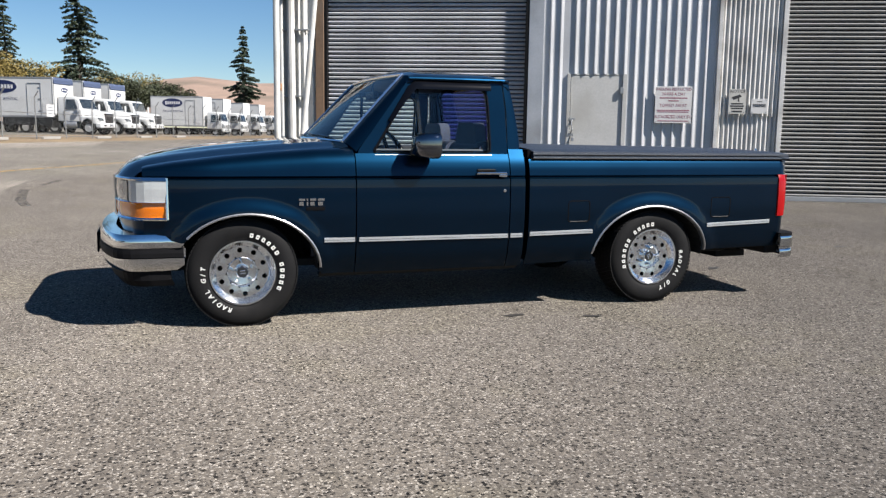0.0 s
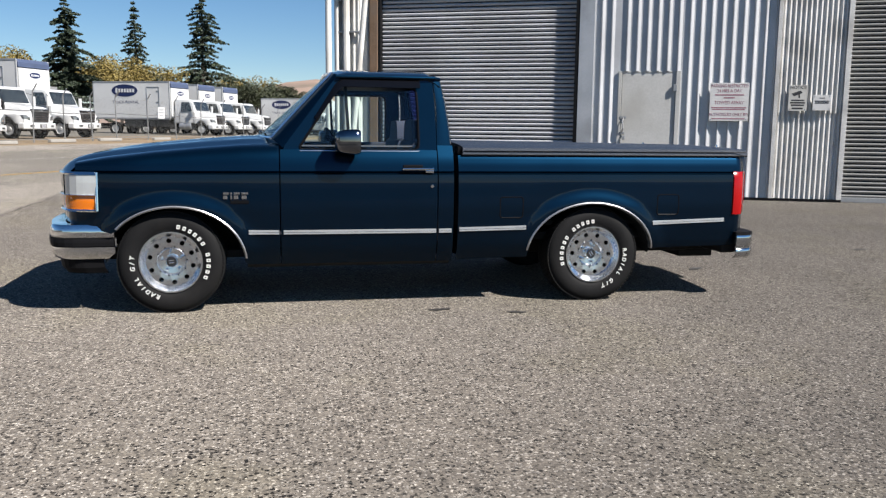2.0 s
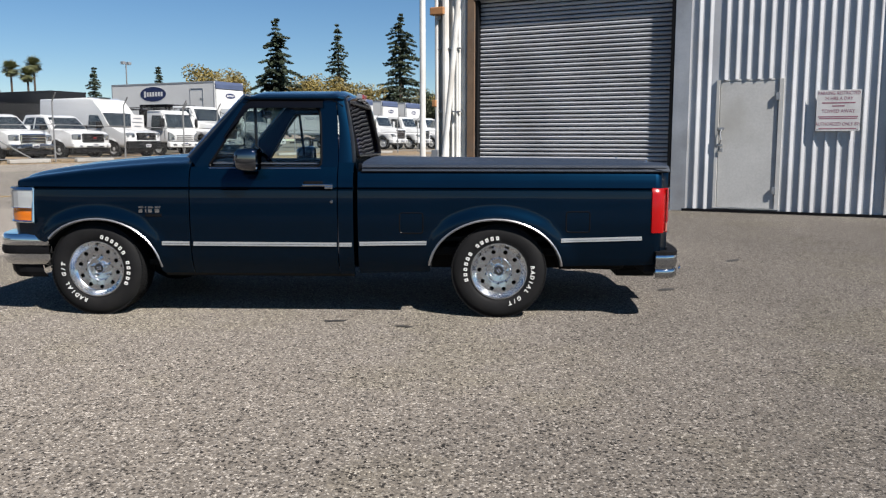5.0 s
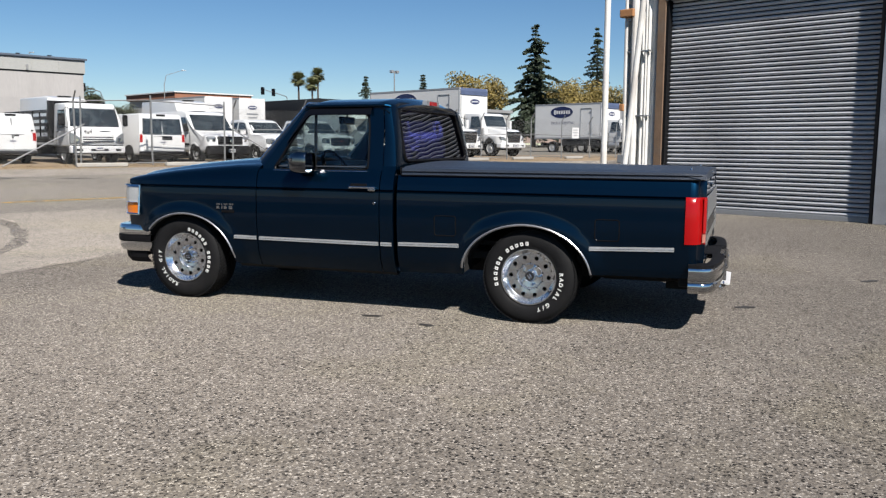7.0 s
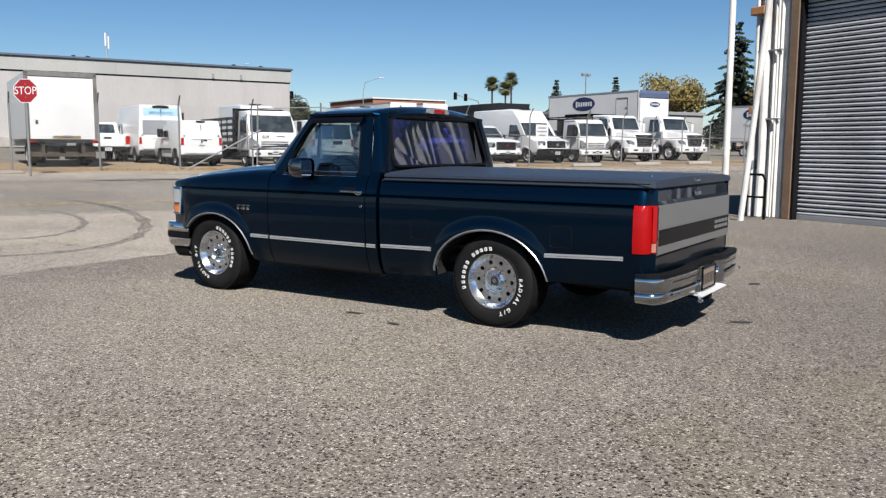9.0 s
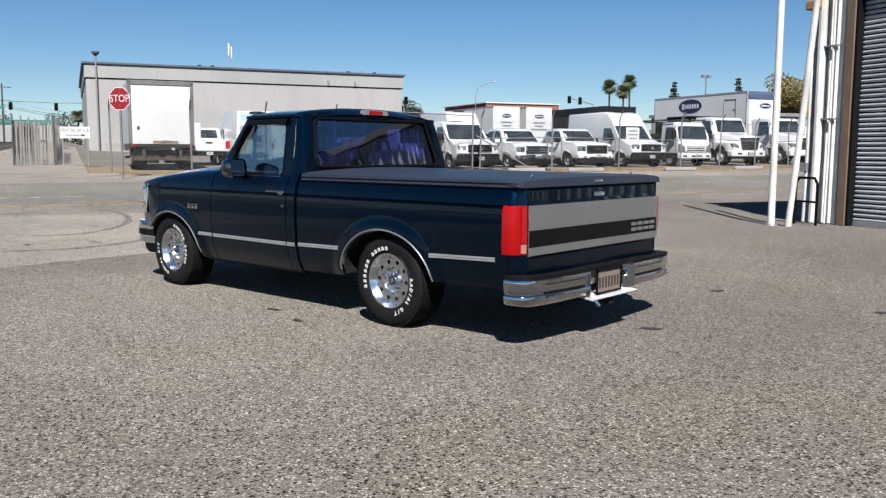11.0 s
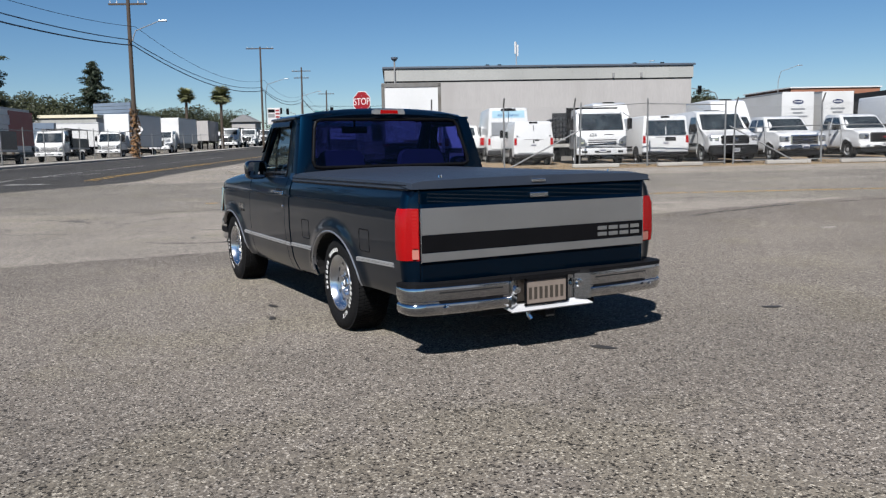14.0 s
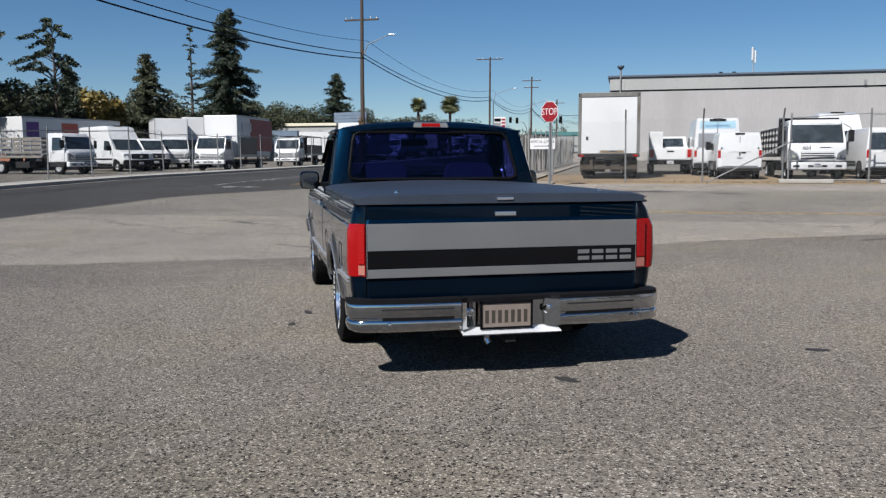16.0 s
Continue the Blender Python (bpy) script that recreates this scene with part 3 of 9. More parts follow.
strip("tar_seam", -5.45, 6.16, -6.02, 6.92, 0.16, SKID, "dark worn tar seam across the paving")
strip("tar_seam", -6.02, 6.92, -7.14, 8.81, 0.16, SKID, "dark worn tar seam across the paving")
strip("tar_seam", -7.42, 9.87, -7.90, 11.38, 0.14, SKID, "dark worn tar seam across the paving")
strip("lane_line", -3.26, 7.33, -3.18, 8.39, 0.05, ROADWHITE, "thin worn white mark on the lot")


def patch_ring(ca, cb, ra, rb, a0, a1, w, material, label):
    bm = bmesh.new()
    rows = []
    for i in range(41):
        t = radians(a0 + (a1 - a0) * i / 40)
        k = w * (0.75 + 0.25 * math.sin(i * 1.7)) * min(1.0, 0.15 + 0.12 * min(i, 40 - i))
        row = []
        for e in (-k / 2, k / 2):
            a, b = ca + (ra + e) * math.cos(t), cb + (rb + e) * math.sin(t)
            row.append(L(a, b, ground_z(a, b) + 0.005))
        rows.append(row)
    grid(bm, rows)
    return tagged(part("skid_mark", bm, material), label, "skid mark", kind="structure")


patch_ring(-8.0, -2.1, 4.8, 2.3, -25, 150, 0.26, SKID, "dark looping tyre mark on the pale paving")
patch_ring(-7.4, -2.0, 2.4, 1.22, -30, 150, 0.16, SKID, "faint inner tyre mark on the pale paving")


def stain(x, y, rx, ry, turn, label, material=TARP):
    bm = bmesh.new()
    rnd = random.Random(int(x * 100 + y * 10))
    pts = []
    for i in range(22):
        t = 2 * math.pi * i / 22
        k = 0.72 + 0.4 * rnd.random()
        u, v = rx * k * math.cos(t), ry * k * math.sin(t)
        c, s = math.cos(radians(turn)), math.sin(radians(turn))
        X, Y = x + c * u - s * v, y + s * u + c * v
        pts.append(bm.verts.new((X, Y, ground_z(CA * X + SA * Y, CA * Y - SA * X) + 0.004)))
    bm.faces.new(pts)
    tagged(part("oil_stain", bm, material), label, "stain", kind="structure")


stain(-15.26, 9.29, 0.90, 0.22, 65, "dark spot on the paving")
stain(-14.71, 10.40, 0.80, 0.25, 65, "dark spot on the paving")
stain(-13.13, 12.05, 0.60, 0.15, 65, "dark spot on the paving")
# the next two blots are small dark leaves lying on the street
stain(-11.04, 0.27, 0.16, 0.06, 65, "dark spot on the paving")
stain(-11.17, 0.90, 0.14, 0.05, 65, "dark spot on the paving")
stain(-8.47, -1.74, 0.20, 0.08, 65, "dark spot on the paving")
stain(4.11, 2.34, 0.10, 0.05, 65, "dark spot on the paving")


for x, y, rx, ry, turn in ((1.80, -1.06, 0.09, 0.035, 10), (2.31, -1.22, 0.08, 0.03, -20), (4.47, 0.34, 0.10, 0.045, 30), (6.9, 1.3, 0.10, 0.05, 0),
                           (5.6, 2.2, 0.13, 0.05, 40), (-4.6, -0.4, 0.10, 0.05, 0)):
    stain(x, y, rx, ry, turn, "small dark oil stain on the paving")


# ---- the metal building ----
WALL_B, TOP = 11.0, 4.5


def trapezoid_wall(a0, a1, z0, z1, pitch, depth, b, material, name, label, wave=False):
    """Ribbed metal sheet from a0 to a1, its ribs upright."""
    bm = bmesh.new()
    prof = []
    a = a0
    while a < a1 - 1e-6:
        if wave:
            for k in range(6):
                prof.append((a + pitch * k / 6, depth * 0.5 * math.cos(2 * math.pi * k / 6)))
        else:
            for f, d in ((0.0, 0), (0.62, 0), (0.68, -depth), (0.74, -depth)):
                prof.append((a + pitch * f, d))
        a += pitch
    prof = [(min(p, a1), d) for p, d in prof] + [(a1, 0)]
    clean = [prof[0]]
    for p in prof[1:]:
        if p[0] > clean[-1][0] + 1e-5:
            clean.append(p)
    grid(bm, [[L(a, b + d, z0), L(a, b + d, z1)] for a, d in clean])
    solid(bm, 0.004)
    return tagged(part(name, bm, material, smooth=35 if wave else None), label, "wall", kind="structure")


def env_box(name, a0, a1, b0, b1, z0, z1, material, label, category, bevel=0.0, kind="structure", parent=None):
    ob = part(name, boxed(a0, a1, b0, b1, z0, z1, bevel), material, parent)
    if parent is None:
        ob.matrix_basis = lm(0, 0, 0)
        tagged(ob, label, category, kind=kind)
    elif label:
        ob["label"] = label
    return ob


DOOR_A0, DOOR_A1, DOOR_TOP = -1.98, 2.02, 4.16
# backing walls close the building behind its sheets
env_box("wall_west", -2.96, DOOR_A0 - 0.16, WALL_B + 0.04, WALL_B + 0.30, 0, TOP, STEEL, "grey metal wall behind the ribbed sheets", "wall")
env_box("wall_front", DOOR_A1 + 0.05, 6.93, WALL_B + 0.04, WALL_B + 0.30, 0, TOP, STEEL, "grey metal wall behind the ribbed sheets", "wall")
env_box("wall_over_door", DOOR_A0 - 0.16, DOOR_A1 + 0.05, WALL_B + 0.02, WALL_B + 0.30, DOOR_TOP, TOP, SIDING, "grey metal wall above the roller shutter", "wall")
env_box("wall_over_shutter", 6.93, 12.2, WALL_B + 0.02, WALL_B + 0.30, 4.1, TOP, SIDING, "grey metal wall above the wide roller shutter", "wall")
env_box("wall_east", 12.2, 24, WALL_B, WALL_B + 0.30, 0, TOP, SIDING, "grey metal wall of the warehouse", "wall")
env_box("wall_side", -2.96, -2.78, WALL_B + 0.30, WALL_B + 22, 0, TOP, STEEL, "grey metal side wall of the warehouse", "wall")
env_box("roof", -3.1, 24, WALL_B - 0.15, WALL_B + 22, TOP, TOP + 0.15, GREYROOF, "low grey metal roof", "roof")
env_box("wall_back", -2.78, 24, WALL_B + 21.8, WALL_B + 22, 0, TOP, STEEL, "grey metal back wall of the warehouse", "wall")
trapezoid_wall(2.36, 2.84, 0.05, TOP, 0.19, 0.037, WALL_B + 0.03, SIDING, "siding", "grey ribbed metal siding beside the door")
trapezoid_wall(3.99, 5.68, 0.05, TOP, 0.19, 0.037, WALL_B + 0.03, SIDING, "siding", "grey ribbed metal siding beside the door")
trapezoid_wall(2.84, 3.99, 2.40, TOP, 0.19, 0.037, WALL_B + 0.03, SIDING, "siding", "grey ribbed metal siding above the door")
trapezoid_wall(5.72, 6.86, 1.62, TOP, 0.088, 0.036, WALL_B, SIDING_OLD, "siding", "weathered finely corrugated metal siding", wave=True)
trapezoid_wall(5.72, 6.86, 0.02, 1.66, 0.088, 0.036, WALL_B + 0.02, SIDING_OLD, "siding", "weathered finely corrugated metal siding", wave=True)
trapezoid_wall(-2.94, -2.18, 0.02, TOP, 0.15, 0.045, WALL_B + 0.03, CORNER_WHITE, "siding", "weathered white ribbed siding at the corner")
env_box("trim", 5.66, 5.73, WALL_B - 0.055, WALL_B + 0.035, 0.02, TOP, SIDING_OLD, "bent metal strip over the joint", "trim", 0.004)
env_box("trim", 6.84, 6.93, WALL_B - 0.05, WALL_B + 0.05, 0.0, TOP, SIDING_OLD, "rust-stained steel edge beside the shutter", "trim", 0.004)
# black strip draws the thin dark line where wall meets ground
env_box("sill", 2.30, 6.93, WALL_B - 0.06, WALL_B + 0.04, 0.0, 0.05, BLACK, "thin black strip along the foot of the wall", "trim", 0.004)
env_box("door_jamb", DOOR_A1 + 0.05, 2.36, WALL_B - 0.04, WALL_B + 0.035, 0.0, TOP, STEEL, "wide galvanised steel jamb", "trim", 0.006)
env_box("door_jamb", DOOR_A1 - 0.02, DOOR_A1 + 0.05, WALL_B - 0.03, WALL_B + 0.20, 0.0, DOOR_TOP + 0.1, BLACK, "dark steel shutter guide", "trim", 0.004)
env_box("door_jamb", DOOR_A0 - 0.02, DOOR_A0 + 0.04, WALL_B - 0.02, WALL_B + 0.20, 0.0, DOOR_TOP + 0.1, BLACK, "dark steel shutter guide", "trim", 0.004)
env_box("timber_post", DOOR_A0 - 0.19, DOOR_A0 - 0.021, WALL_B - 0.05, WALL_B + 0.14, 0.0, TOP, WOODPOST, "brown weathered timber post beside the shutter", "post", 0.008)
env_box("lintel", DOOR_A0 - 0.021, DOOR_A1 + 0.05, WALL_B - 0.06, WALL_B + 0.02, DOOR_TOP, TOP, BOXGREY, "steel lintel over the shutter", "trim", 0.006)
env_box("floor", -2.76, 23.9, WALL_B + 0.31, WALL_B + 21.7, -0.02, 0.012, CONCRETE, "concrete floor inside the warehouse", "floor")


def shutter(name, a0, a1, z1, b, pitch, material, label, bulge):
    """A roller shutter: every curved slat is a piece of its own, cut short to show black between."""
    t = thing(name, lm(0, 0, 0), label, "roller shutter", kind="structure")
    bm = bmesh.new()
    rows = []
    for v, d in ((0.0, 0.25), (0.03, -0.35), (0.10, -0.50), (0.30, -0.78), (0.50, -1.0), (0.60, -0.92), (0.70, -0.60), (0.82, 0.05), (0.92, 0.50), (1.0, 0.55)):
        z, d = v * pitch * 0.74, d * bulge
        rows.append([(a0, b + d, z), (a1, b + d, z)])
    grid(bm, rows)
    solid(bm, 0.003)
    me = bpy.data.meshes.new("slat")
    bm.to_mesh(me)
    bm.free()
    me.materials.append(material)
    me.shade_smooth()
    me.set_sharp_from_angle(angle=radians(50))
    z, i = 0.09, 0
    while z < z1:
        ob = new("slat", me)
        ob.parent = t
        ob.matrix_basis = pose(0, 0.0015 * math.sin(i * 2.3), z)
        z += pitch
        i += 1
    part("bottom_bar", boxed(a0, a1, b - 0.03, b + 0.02, 0.0, 0.09, 0.006), BOXGREY, t, "dark steel bottom bar")
    # black sheet between the slats stands in for the shade under each
    part("backing", boxed(a0, a1, b + 0.035, b + 0.05, 0.0, z1), UNDER, t)
    return t


shutter("roller_shutter", DOOR_A0, DOOR_A1, DOOR_TOP + 0.02, WALL_B + 0.14, 0.084, SHUTTER, "grey-blue closed roller shutter with curved slats", 0.0235)
shutter("roller_shutter", 6.95, 12.2, 4.05, WALL_B + 0.10, 0.079, SHUTTER_OLD, "worn grey closed roller shutter with dirty slats", 0.0215)


def man_door():
    t = thing("steel_door", lm(0, 0, 0), "closed grey steel door with a frame and padlocked hasp", "door", kind="structure")
    a0, a1, b = 2.84, 3.99, WALL_B
    part("gap", boxed(a0 + 0.05, a1 - 0.07, b + 0.045, b + 0.065, 0.06, 2.38), BLACK, t, "dark gap round the leaf")
    part("leaf", boxed(a0 + 0.072, a1 - 0.092, b + 0.018, b + 0.058, 0.09, 2.352, 0.004), DOORPAINT, t)
    fr = bmesh.new()
    box(fr, a0, a0 + 0.06, b - 0.012, b + 0.06, 0.05, 2.40, 0.004)
    box(fr, a1 - 0.08, a1, b - 0.012, b + 0.06, 0.05, 2.40, 0.004)
    box(fr, a0 + 0.06, a1 - 0.08, b + 0.02, b + 0.06, 2.37, 2.40, 0.004)
    part("frame", fr, DOORPAINT, t)
    part("threshold", boxed(a0, a1, b - 0.05, b + 0.06, 0.07, 0.085, 0.003), BOXGREY, t)
    h = bmesh.new()
    tube(h, [(a0 + 0.12, b - 0.01, 1.52), (a0 + 0.10, b - 0.05, 1.45), (a0 + 0.12, b - 0.06, 1.32), (a0 + 0.09, b - 0.01, 1.24)], 0.013, 8)
    box(h, a0 + 0.05, a0 + 0.17, b - 0.02, b, 1.50, 1.55, 0.004)
    box(h, a0 + 0.05, a0 + 0.15, b - 0.02, b, 1.20, 1.25, 0.004)
    part("handle", h, BOXGREY, t, "dark steel pull handle")
    lk = bmesh.new()
    box(lk, a0 + 0.10, a0 + 0.16, b - 0.045, b - 0.015, 1.10, 1.17, 0.006)
    tube(lk, [(a0 + 0.11, b - 0.03, 1.17), (a0 + 0.115, b - 0.03, 1.21), (a0 + 0.145, b - 0.03, 1.21), (a0 + 0.15, b - 0.03, 1.17)], 0.006, 6)
    part("padlock", lk, BOXGREY, t, "grey padlock")
    for z in (0.35, 2.02):
        part("hinge", boxed(a1 - 0.13, a1 - 0.06, b - 0.035, b, z, z + 0.13, 0.005), BOXGREY, t)


man_door()


def wall_sign(a0, a1, z0, z1, name, label, rows, back=SIGNWHITE):
    b = WALL_B - 0.06
    t = thing(name, lm((a0 + a1) / 2, b, (z0 + z1) / 2), label, "sign")
    w, h = (a1 - a0) / 2, (z1 - z0) / 2
    part("panel", boxed(-w, w, -0.004, 0.004, -h, h, 0.002), back, t)
    for text, size, dz, m, sq in rows:
        if text.startswith("#"):
            bl = bmesh.new()
            for k, wd in enumerate(text[1:].split(",")):
                wv = float(wd) * w
                z = dz * h - k * size * 1.7
                box(bl, -wv, wv, -0.0058, -0.0042, z - size / 2, z + size / 2)
            part("small_print", bl, m, t)
        else:
            lettering(text, size, m, t, pose(0, -0.0052, dz * h), extrude=0.0008, squeeze=sq)
    for x, z in ((-w + 0.03, h - 0.03), (w - 0.03, h - 0.03), (-w + 0.03, 0.03 - h), (w - 0.03, 0.03 - h)):
        part("screw", lathe(bmesh.new(), [(0.0, -0.008), (0.008, -0.008), (0.009, -0.004)], 8, "y", (x, 0, z)), BOXGREY, t)
    return t


wall_sign(4.53, 5.22, 1.47, 2.17, "parking_sign", "white metal parking sign with faded red and black words", (
    ("PARKING RESTRICTED", 0.082, 0.84, REDINK, 0.80), ("24 HRS A DAY", 0.082, 0.58, REDINK, 0.85), ("#0.75", 0.02, 0.37, REDINK, 1), ("#0.28", 0.02, 0.22, REDINK, 1),
    ("TOWED AWAY", 0.088, -0.04, REDINK, 0.85), ("#0.9,0.85", 0.018, -0.30, REDINK, 1), ("AUTHORIZED ONLY BY:", 0.082, -0.66, REDINK, 0.78), ("#0.85", 0.018, -0.88, REDINK, 1)))
wall_sign(5.91, 6.23, 1.66, 2.13, "notice_sign", "weathered notice sign with a security camera pictogram", (("NOTICE", 0.085, 0.80, INK, 0.9), ("#0.7,0.8,0.7", 0.026, -0.18, INK, 1), ("#0.6", 0.03, -0.8, INK, 1)),
          mat("aged_sign", (0.42, 0.41, 0.38), 0.6, 0, 0.15, 8, 60, grime=(0.33, 0.31, 0.28)))
wall_sign(6.33, 6.64, 1.67, 1.95, "paper_notice", "small white paper notice with fine print", (("#0.3", 0.015, 0.6, INK, 1), ("#0.8,0.8,0.7,0.8", 0.009, 0.25, INK, 1)))
# the notice sign's pictogram
cam_icon = bmesh.new()
prism(cam_icon, [(-0.10, 0.02), (0.05, 0.075), (0.09, 0.03), (-0.06, -0.03)], "y", -0.0065, -0.0045)
prism(cam_icon, [(0.02, -0.06), (0.05, -0.06), (0.04, 0.02), (0.02, 0.01)], "y", -0.0064, -0.0045)
part("pictogram", cam_icon, INK, [o for o in bpy.data.objects if o.name.startswith("notice_sign")][0], at=pose(-0.01, 0, 0.06))


def corner_bits():
    # pipes at the building's corner, and the tall painted post
    t = thing("conduit", lm(0, 0, 0), "white plastic and steel pipes strapped to the building's corner", "pipes")
    for a, r, top, m in ((-2.86, 0.045, TOP, CORNER_WHITE), (-2.66, 0.075, TOP, CORNER_WHITE), (-2.40, 0.022, TOP, CORNER_WHITE)):
        part("pipe", tubed([(a, WALL_B - 0.08 - r * 0.2, 0.02), (a + 0.02, WALL_B - 0.09, 1.2), (a, WALL_B - 0.08, top)], r, 10), m, t)
    part("pipe", tubed([(-2.28, 9.92, 0.0), (-2.06, 9.92, 2.1), (-1.86, 9.92, 4.2)], 0.055, 12), CORNER_WHITE, t, "leaning white pipe")
    for z in (1.9, 3.2):
        part("strap", boxed(-2.86, -2.30, WALL_B - 0.115, WALL_B - 0.02, z, z + 0.03, 0.003), BOXGREY, t)
    part("junction_box", boxed(-2.93, -2.84, WALL_B - 0.18, WALL_B - 0.05, 2.02, 2.16, 0.01), HOUSING, t, "small rusty orange electrical box")
    part("meter_box", boxed(-2.96, -2.80, WALL_B - 0.15, WALL_B - 0.03, 0.95, 1.12, 0.01), BOXGREY, t)
    lamp = thing("wall_lamp", lm(-2.80, WALL_B - 0.06, 3.90), "orange-brown wall lamp housing high on the corner", "lamp")
    part("housing", boxed(-0.16, 0.16, -0.16, 0.0, 0.0, 0.16, 0.02), HOUSING, lamp)
    part("bracket", boxed(-0.05, 0.05, -0.05, 0.03, -0.08, 0.0, 0.005), BOXGREY, lamp)
    p = thing("flag_pole", lm(-2.64, 9.88, 0), "tall white painted steel post", "post")
    part("post", tubed([(0, 0, 0), (0, 0, 2), (0, 0, 4.75)], 0.062, 16, 0.058), CORNER_WHITE, p)
    part("base_plate", lathe(bmesh.new(), [(0.0, 0.03), (0.10, 0.03), (0.11, 0.0)], 16, "z"), BOXGREY, p)
    g = thing("guard_rail", lm(-2.62, 10.55, 0), "low dark bent steel guard rail by the corner", "rail")
    part("bar", tubed([(-0.12, 0, 0), (-0.12, 0, 0.75), (-0.05, 0, 0.85), (0.3, 0, 0.85), (0.37, 0, 0.75), (0.37, 0, 0)], 0.025, 8), SATIN, g)
    part("crossbar", tubed([(-0.12, 0, 0.42), (0.37, 0, 0.42)], 0.02, 8), SATIN, g)


corner_bits()


# ---- the green pickup ----
WB = 2.967
ARCHES = ((0.035, 0.335, 0.455, 0.375), (2.945, 0.345, 0.475, 0.372))


def side_y(x, z):
    """Half width of the lower body at a height."""
    y = lerp(((0.28, 0.865), (0.34, 0.900), (0.42, 0.935), (0.53, 0.952), (0.70, 0.964), (0.88, 0.962), (0.928, 0.959), (0.934, 0.945), (0.940, 0.940), (0.946, 0.944),
              (0.952, 0.954), (1.00, 0.946), (1.05, 0.930), (1.09, 0.908), (1.13, 0.888)), z)
    if x < -0.15:
        y -= 0.075 * ((-0.15 - x) / 0.45) ** 2
    for cx, cz, rw, rh in ARCHES:
        d = math.hypot((x - cx) / rw, (z - cz) / rh)
        if z > 0.3:
            y += 0.018 * smooth(1.30, 1.05, d)
    return y


def arch_z(x, base):
    z = base
    for cx, cz, rw, rh in ARCHES:
        if abs(x - cx) < rw:
            z = max(z, cz + rh * math.sqrt(1 - ((x - cx) / rw) ** 2))
    return z


def columns(x0, x1, step=0.03):
    n = max(2, round((x1 - x0) / step))
    xs = [x0 + (x1 - x0) * i / n for i in range(n + 1)]
    for cx, cz, rw, rh in ARCHES:
        for k in range(0, 13):
            a = math.pi * k / 12
            for x in (cx + rw * math.cos(a),):
                if x0 < x < x1:
                    xs.append(x)
    xs = sorted(xs)
    out = [xs[0]]
    for x in xs[1:]:
        if x - out[-1] > 0.004:
            out.append(x)
    return out


def side_panel(s, x0, x1, base, top, shoulder=None, rows=26):
    """A body side from x0 to x1; base(x) and top(x) are its edges, shoulder(x) gives points that go on over the top."""
    bm = bmesh.new()
    out = []
    for x in columns(x0, x1):
        lo, hi = arch_z(x, base(x)), top(x)
        low = 18
        zs = [lo + (0.928 - lo) * i / low for i in range(low)] + [0.928, 0.934, 0.940, 0.946, 0.952]
        zs += [0.952 + (hi - 0.952) * i / 7 for i in range(1, 8)]
        col = [(x, s * side_y(x, z), z) for z in zs]
        if shoulder:
            col += [(x, s * y, z) for y, z in shoulder(x)]
        out.append(col)
    grid(bm, out)
    return solid(bm, 0.018)


def hood_z(x):
    return lerp(((-0.737, 0.950), (-0.715, 0.978), (-0.68, 1.008), (-0.63, 1.035), (-0.55, 1.058), (-0.40, 1.085), (-0.1, 1.122), (0.2, 1.150), (0.47, 1.170), (0.70, 1.176)), x)


def nose(y):
    return 0.15 * (abs(y) / 0.9) ** 5


def win_y(z):
    return 0.885 - (z - 1.13) * 0.155


def arc_trim(s, cx, cz, rw, rh, t0, t1):
    """The bright lip round a wheel opening."""
    bm = bmesh.new()
    rows = []
    for i in range(49):
        t = radians(t0 + (t1 - t0) * i / 48)
        x, z = cx + rw * math.cos(t), cz + rh * math.sin(t)
        x2, z2 = cx + (rw + 0.015) * math.cos(t), cz + (rh + 0.015) * math.sin(t)
        y, y2 = side_y(x, z), side_y(x2, z2)
        rows.append([(x * 0.99 + cx * 0.01, s * (y - 0.03), z * 0.99 + cz * 0.01), (x, s * (y + 0.004), z), ((x + x2) / 2, s * ((y + y2) / 2 + 0.009), (z + z2) / 2), (x2, s * (y2 + 0.003), z2)])
    grid(bm, rows)
    return solid(bm, 0.004)


def strip_trim(s, x0, x1, z0, z1):
    """A bright moulding on the body side with a dark line along it."""
    bm = bmesh.new()
    n = max(2, int((x1 - x0) / 0.08))
    for d0, d1, out, mi in ((-0.016, 0.015, 0.010, 0), (-0.004, 0.003, 0.0115, 1)):
        rows = []
        for i in range(n + 1):
            x = x0 + (x1 - x0) * i / n
            z = z0 + (z1 - z0) * i / n
            y = side_y(x, z)
            rows.append([(x, s * (y - 0.002), z + d0), (x, s * (y + out), z + d0 + 0.003), (x, s * (y + out), z + d1 - 0.003), (x, s * (y - 0.002), z + d1)])
        vs = grid(bm, rows, mi=mi)
        bm.faces.new(vs[0]).material_index = mi
        bm.faces.new(vs[-1][::-1]).material_index = mi
    return bm


def glyphs(text, size, heavy=0.0):
    cu = bpy.data.curves.new("glyph", "FONT")
    cu.body, cu.size, cu.extrude, cu.offset, cu.align_x, cu.align_y, cu.shear = text, size, 0.0012, heavy, "CENTER", "CENTER", 0.15
    cu.resolution_u = 3
    tmp = bpy.data.objects.new("glyph", cu)
    scene.collection.objects.link(tmp)
    me = bpy.data.meshes.new_from_object(tmp.evaluated_get(bpy.context.evaluated_depsgraph_get()))
    bpy.data.objects.remove(tmp)
    return me


